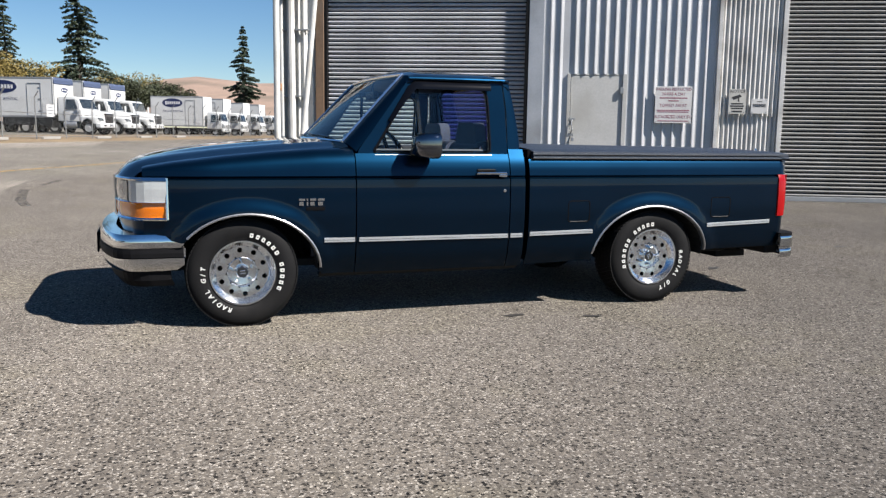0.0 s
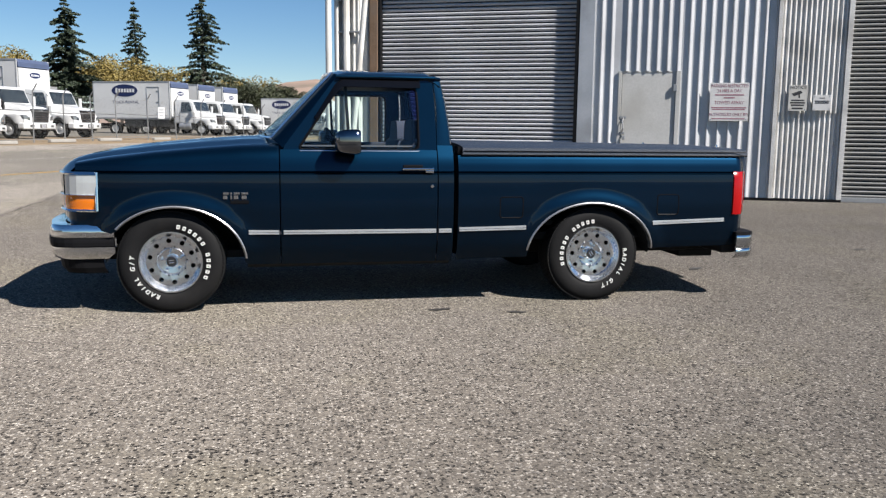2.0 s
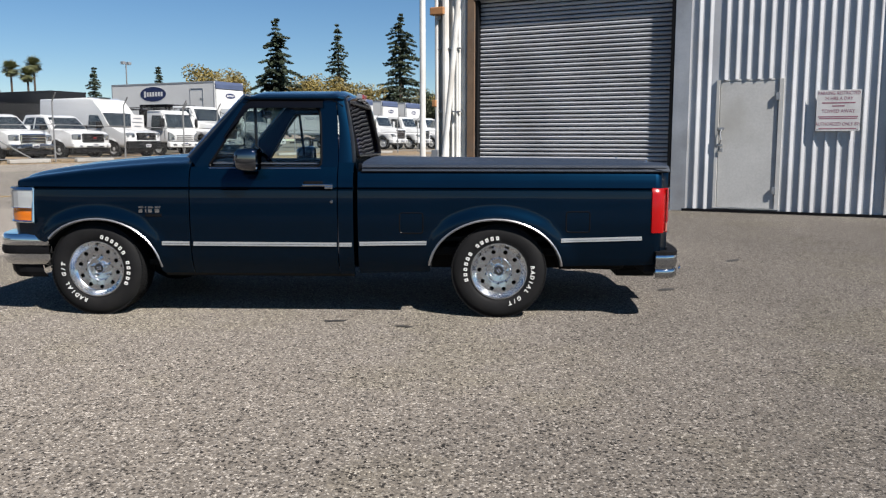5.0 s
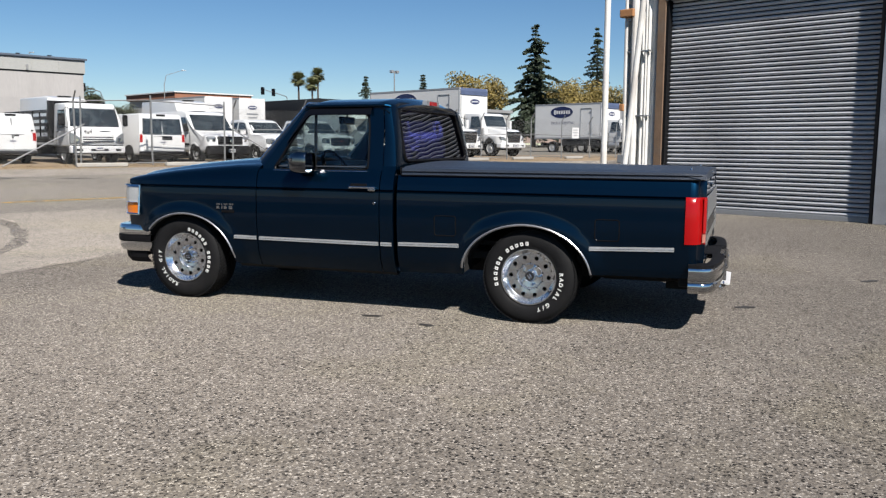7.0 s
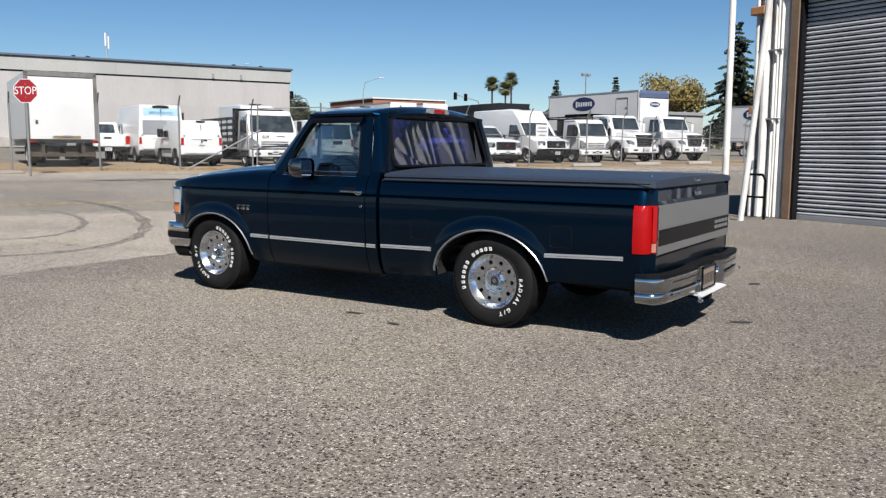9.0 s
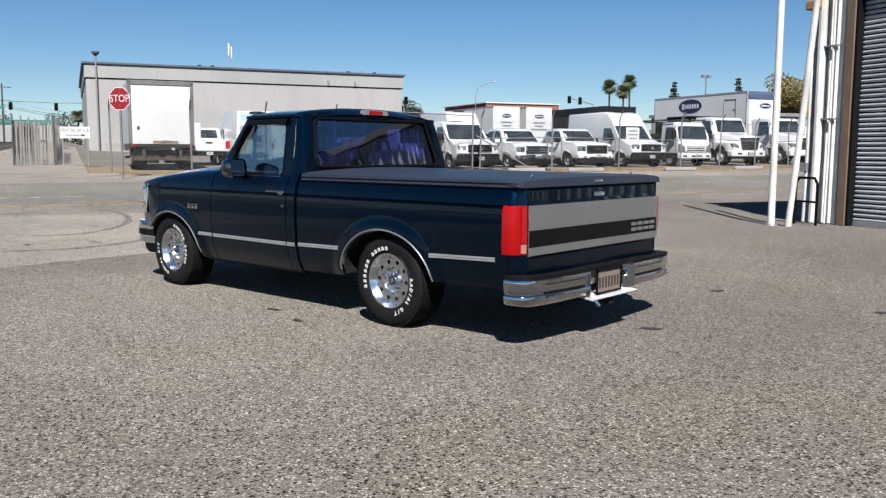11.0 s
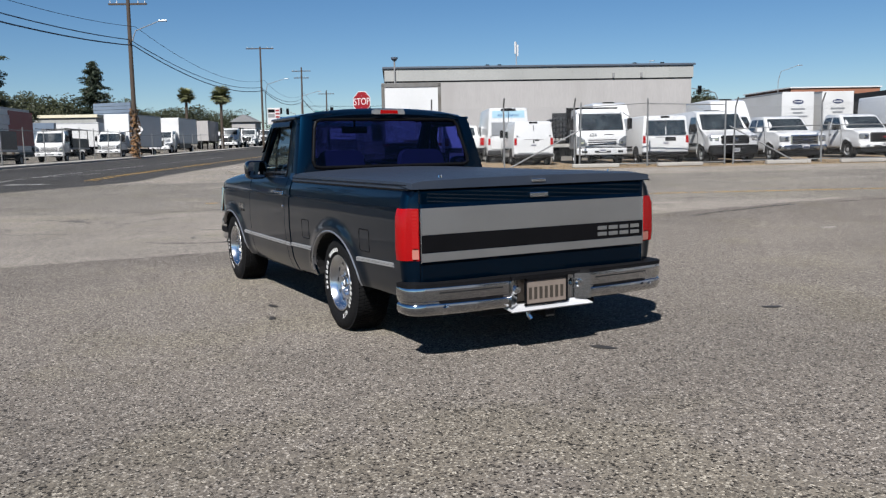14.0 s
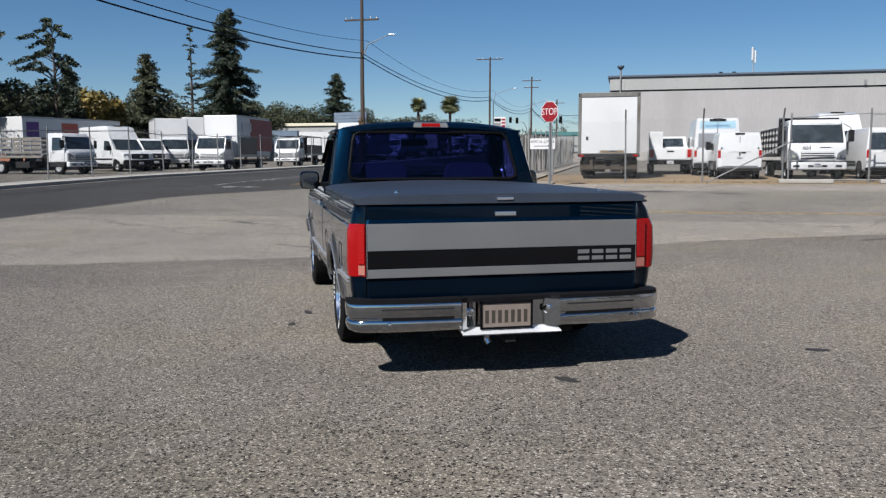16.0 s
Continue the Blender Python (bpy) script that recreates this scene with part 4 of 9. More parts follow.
def make_wheel(truck, x, y, s, turn):
    """A polished ten-hole alloy wheel with a white-lettered tyre; its open face looks to s."""
    w = new("wheel")
    w.parent = truck
    w.matrix_basis = pose(x, y, 0.343, 0, 0, 0 if s < 0 else 180) @ pose(0, 0, 0, 0, turn, 0)
    w["label"] = "polished ten-hole alloy wheel with a white-lettered tyre"
    R, half = 0.351, 0.124
    ty = bmesh.new()
    prof = [(0.200, -half + 0.018), (0.212, -half + 0.004), (0.235, -half - 0.008), (0.275, -half - 0.013), (0.308, -half - 0.008), (0.328, -half + 0.004), (0.340, -half + 0.016), (0.345, -half + 0.026)]
    prof += [(R - 0.006, -half + 0.034), (R - 0.006, half - 0.034)]
    prof += [(r, -h) for r, h in prof[7::-1]]
    lathe(ty, prof, 72)
    blocks = 76
    for ring_i, (h0, h1) in enumerate(((-0.118, -0.075), (-0.070, -0.027), (-0.021, 0.021), (0.027, 0.070), (0.075, 0.118))):
        for k in range(blocks):
            a0 = 2 * math.pi * (k + 0.5 * (ring_i % 2)) / blocks
            a1 = a0 + 2 * math.pi * 0.72 / blocks
            vs = []
            for a in (a0, a1):
                for h in (h0, h1):
                    sk = a + 0.25 * (h - h0) / 0.04 * 2 * math.pi / blocks
                    drop = 0.006 if abs(h) > 0.106 else 0.0
                    vs.append(ty.verts.new(((R - drop) * math.cos(sk), h, (R - drop) * math.sin(sk))))
                    vs.append(ty.verts.new(((R - 0.014) * math.cos(sk), h, (R - 0.014) * math.sin(sk))))
            for q in ((0, 2, 6, 4), (0, 1, 3, 2), (4, 6, 7, 5), (0, 4, 5, 1), (2, 3, 7, 6)):
                ty.faces.new([vs[i] for i in q])
    tyre = part("tyre", ty, RUBBER, w, "black tyre with raised white letters", smooth=30)
    # raised letters: plain white blocks for the maker's words, the plain word as it reads
    up = pose(0, 0, 0, 90)
    for k in range(12):
        if k == 6:
            continue
        letters = bmesh.new()
        a = radians(71 - k * 9.3)
        for r0, r1, da, db in ((0.231, 0.257, -0.046, 0.046),):
            rr = [(r0, a + da), (r0, a + db), (r1, a + db * 0.9), (r1, a + da * 0.9)]
            prism(letters, [(r * math.cos(t), r * math.sin(t)) for r, t in rr], "y", -half - 0.0135, -half - 0.008)
            ri = [(r0 + 0.008, a + da * 0.35), (r0 + 0.008, a + db * 0.35), (r1 - 0.008, a + db * 0.3), (r1 - 0.008, a + da * 0.3)]
            prism(letters, [(r * math.cos(t), r * math.sin(t)) for r, t in ri], "y", -half - 0.0142, -half - 0.012, mi=1)
        part("tyre_letter", letters, (WHITE_LETTER, RUBBER), w, "raised white block on the tyre wall")
    word = "RADIAL G/T"
    for k, ch in enumerate(word):
        if ch == " ":
            continue
        a = 243.7 - k * 8.6
        me = glyphs(ch, 0.040, 0.0012)
        me.transform(up @ Matrix.Scale(1, 4))
        t = radians(a)
        me.transform(Matrix.Translation((0.244 * math.cos(t), -half - 0.0122, 0.244 * math.sin(t))) @ pose(0, 0, 0, 0, 90 - a, 0))
        me.materials.clear()
        me.materials.append(WHITE_LETTER)
        ob = new("tyre_letter", me)
        ob.parent = w
        ob["label"] = "raised white letter on the tyre wall"
    rim = bmesh.new()
    lathe(rim, [(0.150, half), (0.195, half), (0.208, half - 0.010), (0.196, half - 0.024), (0.185, 0.05), (0.180, -0.02), (0.190, -half + 0.045), (0.193, -half + 0.022), (0.209, -half + 0.005), (0.206, -half - 0.003),
                (0.197, -half - 0.003), (0.188, -half + 0.012), (0.176, -half + 0.034), (0.166, -half + 0.044)], 64)
    # the pierced disc
    d = -half + 0.044
    for k in range(10):
        c = 2 * math.pi * (k + 0.5) / 10
        cx, cz = 0.141 * math.cos(c), 0.141 * math.sin(c)
        outer, inner = [], []
        for j in range(20):
            t = 2 * math.pi * j / 20
            ux, uz = math.cos(t), math.sin(t)
            rad, tan = ux, uz
            kk = 1 / max(abs(rad), abs(tan))
            rr = 0.141 + 0.027 * rad * kk if rad > 0 else 0.141 + 0.045 * rad * kk
            aa = c + math.pi / 10 * tan * kk
            outer.append((rr * math.cos(aa), d + 0.10 * max(0, 0.130 - rr), rr * math.sin(aa)))
            x2, z2 = 0.0158 * rad, 0.0158 * tan
            inner.append((cx + x2 * math.cos(c) - z2 * math.sin(c), d + 0.0005, cz + x2 * math.sin(c) + z2 * math.cos(c)))
        deep = [(p[0], p[1] + 0.02, p[2]) for p in inner]
        grid(rim, [outer, inner, deep], close_v=True)
    lathe(rim, [(0.096, d + 0.0034), (0.090, d + 0.012), (0.084, d + 0.026), (0.046, d + 0.030), (0.042, d + 0.008), (0.0, d + 0.004)], 40)
    part("rim", rim, POLISHED, w, "polished alloy rim with ten round holes", smooth=40)
    cap = bmesh.new()
    lathe(cap, [(0.0, d - 0.006), (0.030, d - 0.006), (0.037, d - 0.002), (0.041, d + 0.006)], 28)
    part("centre_cap", cap, CHROME, w, smooth=40)
    em = bmesh.new()
    lathe(em, [(0.0, d - 0.0085), (0.033, d - 0.0085), (0.034, d - 0.006)], 24)
    part("cap_ring", em, GRILLE_DARK, w)
    em = bmesh.new()
    for z in (-0.008, 0.008):
        box(em, -0.017, 0.017, d - 0.0105, d - 0.008, z - 0.004, z + 0.004, 0.0015)
    part("cap_emblem", em, POLISHED, w)
    for k in range(5):
        t = 2 * math.pi * k / 5 + math.pi / 2
        nb = bmesh.new()
        lathe(nb, [(0.0, d - 0.012), (0.006, d - 0.011), (0.0105, d - 0.004), (0.0105, d + 0.022)], 6, "y", (0.063 * math.cos(t), 0, 0.063 * math.sin(t)))
        part("lug_nut", nb, CHROME, w)
    br = bmesh.new()
    lathe(br, [(0.0, 0.01), (0.15, 0.01), (0.16, 0.02), (0.16, 0.07), (0.0, 0.08)], 32)
    part("brake_drum", br, UNDER, w)
    return w


def pickup():
    t = thing("pickup_truck", pose(0, 0.035, 0), "dark green lowered regular-cab pickup parked on the paving", "pickup truck")
    base_cab = lambda x: 0.312
    base_bed = lambda x: lerp(((1.9, 0.318), (2.5, 0.335), (3.4, 0.385), (4.2, 0.395)), x)
    # front clip
    hd = bmesh.new()
    rows = []
    for i in range(31):
        u = (i / 30) ** 1.6
        row = []
        for j in range(29):
            y = -0.80 + 1.60 * j / 28
            x0 = -0.737 + nose(y)
            x = x0 + (0.66 + 0.10 * (abs(y) / 0.8) ** 2 - x0) * u
            crown = 0.012 * (1 - (y / 0.8) ** 2) + 0.012 * smooth(0.50, 0.42, abs(y)) * smooth(-0.6, -0.2, x)
            row.append((x, y, hood_z(x - nose(y)) + crown - 0.030 * smooth(0.60, 0.80, abs(y)) - 0.012))
        rows.append(row)
    grid(hd, rows)
    part("hood", solid(hd, 0.015), PAINT, t, smooth=50)
    for s in (-1, 1):
        def shoulder(x):
            z1 = hood_z(x) - 0.046
            y1 = min(0.803, side_y(x, 0.98) - 0.06)
            p0, p2 = Vector((side_y(x, 0.985), 0.985)), Vector((y1, z1))
            if z1 < 0.99:
                return [(p0.x - (p0.x - y1) * k / 6, 0.985 + 0.0008 * k) for k in range(1, 7)]
            p1 = Vector((p0.x - 0.012, z1 - 0.006))
            return [tuple((1 - k / 6) ** 2 * p0 + 2 * k / 6 * (1 - k / 6) * p1 + (k / 6) ** 2 * p2) for k in range(1, 7)]
        fb = lambda x: lerp(((-0.62, 0.60), (-0.44, 0.595), (-0.42, 0.56), (0.4, 0.34), (0.48, 0.315), (0.73, 0.312)), x)
        fender = part("fender", side_panel(s, -0.575, 0.722, fb, lambda x: 0.985, shoulder), PAINT, t, smooth=40)
        part("wheel_lip", arc_trim(s, *ARCHES[0], 4, 142), LIP, fender, "bright metal wheel-arch moulding", smooth=40)
        part("side_moulding", strip_trim(s, 0.515, 0.716, 0.541, 0.539), (TRIM, SATIN), fender, "bright side moulding")
        if s < 0:
            em = bmesh.new()
            yb = side_y(0.44, 0.78) + 0.002
            for x0, x1 in ((0.355, 0.392), (0.402, 0.412), (0.424, 0.462), (0.474, 0.516)):
                box(em, x0, x1, -yb - 0.006, -yb + 0.004, 0.797, 0.811)
                box(em, x0, x1 - (0.010 if x1 - x0 > 0.02 else 0), -yb - 0.006, -yb + 0.004, 0.766, 0.790)
            part("emblem", em, CHROME, fender, "chrome emblem of plain bars")
            yb = side_y(0.46, 0.745)
            part("badge", boxed(0.40, 0.52, -yb - 0.006, -yb + 0.004, 0.735, 0.757, 0.002), SATIN, fender, "small dark badge")
        # wheel housings
        for wx, nm in ((0.0, "front"), (WB, "rear")):
            wh = bmesh.new()
            rows = []
            for i in range(21):
                a = math.pi * i / 20
                cx, cz, rw, rh = ARCHES[0 if wx == 0 else 1]
                x, z = cx + (rw - 0.004) * math.cos(a), cz + (rh - 0.004) * math.sin(a)
                rows.append([(x, s * (side_y(x, z) - 0.02), z), (x, s * 0.50, z + 0.03)])
            grid(wh, rows)
            cx, cz, rw, rh = ARCHES[0 if wx == 0 else 1]
            fan = [(cx + rw * math.cos(math.pi * i / 20), s * 0.50, cz + rh * math.sin(math.pi * i / 20) + 0.02) for i in range(21)]
            wh.faces.new([wh.verts.new(p) for p in fan])
            part("wheel_housing", wh, UNDER, t)
        # headlamps wrap round the corner
        def lamp_ring(z, out):
            pts = []
            for k in range(15):
                v = k / 14
                if v < 0.55:
                    y = 0.44 + (0.80 - 0.44) * v / 0.55
                    x = -0.725 + nose(y) - 0.012
                elif v < 0.80:
                    q = (v - 0.55) / 0.25
                    p0, p1, p2 = Vector((-0.725 + nose(0.80) - 0.012, 0.80)), Vector((-0.645, 0.872)), Vector((-0.55, side_y(-0.55, z) + 0.006))
                    p = (1 - q) ** 2 * p0 + 2 * q * (1 - q) * p1 + q * q * p2
                    x, y = p
                else:
                    q = (v - 0.80) / 0.20
                    x = -0.55 + 0.115 * q
                    y = side_y(x, z) + 0.006
                c = Vector((-0.3, 0.5))
                d = (Vector((x, y)) - c).normalized() * out
                pts.append((x + d.x, s * (y + d.y), z))
            return pts
        vl = bmesh.new()
        grid(vl, [lamp_ring(0.70, -0.012), lamp_ring(0.66, -0.006), lamp_ring(0.60, -0.016), lamp_ring(0.53, -0.03)])
        part("corner_valance", solid(vl, 0.004), PAINT, t, smooth=40)
        for z0, z1, m, nm, lab in ((0.796, 0.925, CLEAR_LENS, "headlight", "clear wrapped headlamp lens"), (0.700, 0.790, AMBER_LENS, "turn_signal", "amber turn signal lens")):
            lb = bmesh.new()
            cut = 8 if nm == "headlight" else 14
            rows = [lamp_ring(z0, -0.04), lamp_ring(z0, 0.004), lamp_ring((z0 + z1) / 2, 0.010), lamp_ring(z1, 0.004), lamp_ring(z1, -0.04)]
            grid(lb, [r[:cut + 1] for r in rows])
            lens = part(nm, lb, m, t, lab, smooth=40)
            if cut < 14:
                sl = bmesh.new()
                n = 5
                rows = [lamp_ring(z0, -0.03)] + [lamp_ring(z0 + (z1 - z0) * k / n, 0.0105) for k in range(n + 1)] + [lamp_ring(z1, -0.03)]
                grid(sl, [r[cut:] for r in rows])
                part("side_lens", sl, SIDE_LENS, lens, "ribbed clear side lens")
                dv = bmesh.new()
                tube(dv, [lamp_ring(z0, 0.012)[cut], lamp_ring(z1, 0.012)[cut]], 0.003, 6)
                part("lens_divider", dv, SATIN, lens)
        bz = bmesh.new()
        for z0, z1 in ((0.924, 0.944), (0.684, 0.702), (0.790, 0.796)):
            grid(bz, [lamp_ring(z0, -0.03), lamp_ring(z0, 0.014), lamp_ring((z0 + z1) / 2, 0.020), lamp_ring(z1, 0.014), lamp_ring(z1, -0.03)])
        for idx in (0, 14):
            lo, hi = [lamp_ring(z, 0.013)[idx] for z in (0.69, 0.94)]
            tube(bz, [lo, hi], 0.011, 10)
        part("lamp_bezel", bz, CHROME, t, "chrome headlamp bezel")
    # grille
    gr = bmesh.new()
    rows = [[(-0.725 + nose(y) + 0.03, y, z) for y in [-0.44 + 0.88 * j / 12 for j in range(13)]] for z in (0.69, 0.94)]
    grid(gr, rows)
    grille = part("grille", gr, GRILLE_DARK, t, "dark grille behind chrome bars")
    for z in (0.70, 0.76, 0.815, 0.87, 0.93):
        part("grille_bar", tubed([(-0.735 + nose(y), y, z) for y in [-0.44 + 0.88 * j / 8 for j in range(9)]], 0.011, 6), CHROME, grille)
    for y in (-0.30, -0.15, 0.0, 0.15, 0.30):
        part("grille_bar", boxed(-0.745 + nose(y), -0.71 + nose(y), y - 0.008, y + 0.008, 0.70, 0.93), CHROME, grille)
    nb = bmesh.new()
    rows = []
    for z, off in ((0.585, 0.0), (0.60, 0.0), (0.65, 0.0), (0.69, 0.0)):
        rows.append([(-0.715 + nose(y) + off, y, z) for y in [-0.84 + 1.68 * j / 20 for j in range(21)]])
    grid(nb, rows)
    part("lower_valance", solid(nb, 0.01), PAINT, t)

    # front bumper: chrome with a black rub strip
    def bumper_line(z, out, end=-0.345):
        pts = []
        for k in range(69):
            v = -1 + 2 * k / 68
            u = abs(v)
            if u <= 0.78:
                y = 0.80 * u / 0.78
                x = -0.86 + 0.10 * (y / 0.80) ** 2.6
            elif u <= 0.92:
                q = (u - 0.78) / 0.14
                p = (1 - q) ** 2 * Vector((-0.76, 0.80)) + 2 * q * (1 - q) * Vector((-0.723, 0.915)) + q * q * Vector((-0.58, 0.918))
                x, y = p
            else:
                x, y = -0.58 + (end + 0.58) * (u - 0.92) / 0.08, 0.918
            y = math.copysign(y, v)
            c = Vector((-0.3, 0.0))
            d = (Vector((x, y)) - Vector((-0.1, y * 0.55))).normalized() * out
            pts.append((x + d.x, y + d.y, z))
        return pts
    bp = bmesh.new()
    grid(bp, [bumper_line(0.600, -0.10), bumper_line(0.598, -0.012), bumper_line(0.585, 0.0), bumper_line(0.53, 0.006), bumper_line(0.515, 0.0), bumper_line(0.51, -0.016),
              bumper_line(0.455, -0.016), bumper_line(0.450, 0.0), bumper_line(0.41, 0.0), bumper_line(0.375, -0.022, -0.40), bumper_line(0.362, -0.06, -0.40)])
    bump = part("front_bumper", solid(bp, 0.004), CHROME, t, "chrome front bumper with a black rub strip", smooth=40)
    rs = bmesh.new()
    grid(rs, [bumper_line(0.512, -0.018), bumper_line(0.510, 0.006), bumper_line(0.483, 0.009), bumper_line(0.456, 0.006), bumper_line(0.453, -0.018)])
    part("rub_strip", rs, BLACK, bump)
    va = bmesh.new()
    grid(va, [bumper_line(0.37, -0.05, -0.46), bumper_line(0.31, -0.06, -0.46), bumper_line(0.27, -0.09, -0.46)])
    part("air_dam", solid(va, 0.006), BLACK, t, "black plastic air dam")
    part("front_plate", boxed(-0.885, -0.875, -0.17, 0.17, 0.40, 0.54, 0.003), BLACK, bump, "dark front plate holder")

    # cab sides: door, pillar, windows
    for s in (-1, 1):
        door = part("door", side_panel(s, 0.730, 1.802, base_cab, lambda x: 1.095), PAINT, t, smooth=40)
        part("side_moulding", strip_trim(s, 0.745, 1.795, 0.538, 0.536), (TRIM, SATIN), door, "bright side moulding")
        outer = [(0.745, 1.075), (0.760, 1.120), (1.128, 1.604), (1.780, 1.604), (1.800, 1.40), (1.806, 1.075)]
        inner = rounded([(0.845, 1.092), (0.878, 1.138), (1.132, 1.530), (1.664, 1.530), (1.676, 1.40), (1.682, 1.092)], 0.045)
        n = 64
        lo = [(p.x, s * win_y(p.y), p.y) for p in loop([Vector((a, b)) for a, b in outer], n)]
        li = loop(inner, n)
        # match the two loops by the nearest start
        k0 = min(range(n), key=lambda k: (li[k] - Vector(outer[0])).length)
        li = li[k0:] + li[:k0]
        li3 = [(p.x, s * (win_y(p.y) - 0.004), p.y) for p in li]
        lin = [(p.x, s * (win_y(p.y) - 0.045), p.y) for p in li]
        fr = bmesh.new()
        ring(fr, lo, li3)
        ring(fr, li3, lin)
        part("window_frame", fr, PAINT, door, smooth=40)
        gl = bmesh.new()
        gl.faces.new([gl.verts.new((p.x, s * (win_y(p.y) - 0.030), p.y)) for p in li])
        g = part("window", gl, CLEAR, door, "clear side window glass")
        g.visible_shadow = False
        sl = bmesh.new()
        tube(sl, [(p.x, s * (win_y(p.y) - 0.006), p.y) for p in li] + [(li[0].x, s * (win_y(li[0].y) - 0.006), li[0].y)], 0.010, 6)
        part("window_seal", sl, SATIN, door)
        vp = bmesh.new()
        prism(vp, [(1.192, 1.092), (1.214, 1.092), (1.190, 1.530), (1.170, 1.530)], "y", s * (win_y(1.12) - 0.055), s * (win_y(1.12) - 0.04))
        for v in vp.verts:
            v.co.y += s * (win_y(v.co.z) - win_y(1.12))
        part("vent_window_post", vp, BLACK, door)
        dv = bmesh.new()
        rows = []
        for q in range(15):
            v = q / 14
            p = Vector((0.960, 1.310)).lerp(Vector((1.132, 1.578)), v / 0.25) if v < 0.25 else Vector((1.132 + 0.56 * (v - 0.25) / 0.75, 1.578))
            h = 0.046 * smooth(0, 0.25, v)
            rows.append([(p.x, s * (win_y(p.y) + 0.004), p.y), (p.x + 0.012 * (v < 0.25), s * (win_y(p.y) + 0.030), p.y - h * 0.45 - 0.005), (p.x + 0.016 * (v < 0.25), s * (win_y(p.y) + 0.036), p.y - h - 0.010)])
        grid(dv, rows)
        part("rain_visor", solid(dv, 0.004), SMOKED, door, "smoked plastic rain visor", smooth=40)
        bt = bmesh.new()
        tube(bt, [(0.86, s * (win_y(1.09) + 0.016), 1.086), (1.68, s * (win_y(1.09) + 0.016), 1.086)], 0.004, 6)
        part("belt_trim", bt, POLISHED, door, "thin bright strip under the window")
        hb = bmesh.new()
        yy = side_y(1.66, 0.97)
        y0, y1 = sorted((s * (yy - 0.01), s * (yy + 0.004)))
        box(hb, 1.560, 1.70, y0, y1, 0.965, 0.995, 0.006)
        part("handle_recess", hb, SATIN, door)
        hb = bmesh.new()
        y0, y1 = sorted((s * (yy + 0.002), s * (yy + 0.024)))
        box(hb, 1.555, 1.775, y0, y1, 0.958, 0.974, 0.005)
        box(hb, 1.715, 1.775, y0, y1, 0.940, 0.960, 0.005)
        part("door_handle", hb, CHROME, door, "chrome pull handle")
        kh = bmesh.new()
        yy = side_y(1.764, 0.848)
        lathe(kh, [(0.0, s * (yy + 0.006)), (0.011, s * (yy + 0.006)), (0.014, s * (yy - 0.002))], 14, "y", (1.764, 0, 0.848))
        part("door_lock", kh, CHROME, door)
        ip = bmesh.new()
        rows = [[(x, s * 0.80, z) for z in (0.45, 0.8, 1.05, 1.11)] + [(x, s * 0.845, 1.125)] for x in (0.78, 1.2, 1.79)]
        grid(ip, rows)
        part("door_card", solid(ip, 0.01), DASH, door)
        # mirror
        mi = new("door_mirror")
        mi.parent = t
        mi["label"] = "chrome door mirror on a black foot"
        sh = bmesh.new()
        rows = []
        for u, k in ((-0.012, 0.90), (0.0, 1.0), (0.03, 1.02), (0.08, 0.99), (0.125, 0.88), (0.150, 0.66), (0.158, 0.05)):
            rr = rounded([(-0.090 * k, -0.082 * k), (0.090 * k, -0.082 * k), (0.090 * k, 0.082 * k), (-0.090 * k, 0.082 * k)], 0.05 * k, 5)
            rows.append([(1.245 - u, s * (1.025 + p.x), 1.150 + p.y) for p in rr])
        vs = grid(sh, rows, close_v=True)
        sh.faces.new(vs[-1])
        part("mirror_shell", sh, DARK_CHROME, mi, smooth=50)
        mg = bmesh.new()
        mg.faces.new([mg.verts.new((1.243, s * (1.025 + p.x), 1.150 + p.y)) for p in rounded([(-0.076, -0.070), (0.076, -0.070), (0.076, 0.070), (-0.076, 0.070)], 0.04, 5)])
        part("mirror_face", mg, DARK_CHROME, mi)
        ft = bmesh.new()
        prism(ft, [(1.10, 1.090), (1.23, 1.090), (1.235, 1.12), (1.12, 1.13)], "y", s * 0.875, s * 1.05)
        part("mirror_foot", ft, BLACK, mi)
        # corner of the cab behind the door
        cb = part("cab_corner", side_panel(s, 1.810, 1.918, base_cab, lambda x: 1.128, rows=26), PAINT, t, smooth=40)
        part("side_moulding", strip_trim(s, 1.815, 1.905, 0.536, 0.536), (TRIM, SATIN), cb, "bright side moulding")
        up = bmesh.new()
        rows = []
        for i in range(13):
            z = 1.10 + 0.50 * i / 12
            xr = 1.922 - 0.075 * (i / 12) ** 1.6
            xf = 1.806 - 0.02 * smooth(1.35, 1.6, z)
            y = win_y(z)
            rows.append([(xf, s * (y - 0.04), z), (xf + 0.004, s * y, z), (xr - 0.05, s * y, z), (xr - 0.015, s * (y - 0.014), z), (xr, s * (y - 0.05), z), (xr, s * (y - 0.115), z)])
        grid(up, rows)
        part("rear_pillar", solid(up, 0.012), PAINT, cb, smooth=40)
        pl = bmesh.new()
        rows = []
        for i in range(9):
            v = i / 8
            c = Vector((0.735, 0.870, 1.105)).lerp(Vector((1.130, 0.800, 1.590)), v)
            d = Vector((0.675, 0.790, 1.165)).lerp(Vector((1.095, 0.735, 1.612)), v)
            rows.append([(c.x + 0.03, s * (c.y - 0.05), c.z - 0.02), (c.x + 0.012, s * c.y, c.z), ((c.x + d.x) / 2, s * ((c.y + d.y) / 2 + 0.012), (c.z + d.z) / 2 + 0.012), (d.x, s * d.y, d.z), (d.x + 0.04, s * (d.y - 0.01), d.z - 0.03)])
        grid(pl, rows, close_v=True)
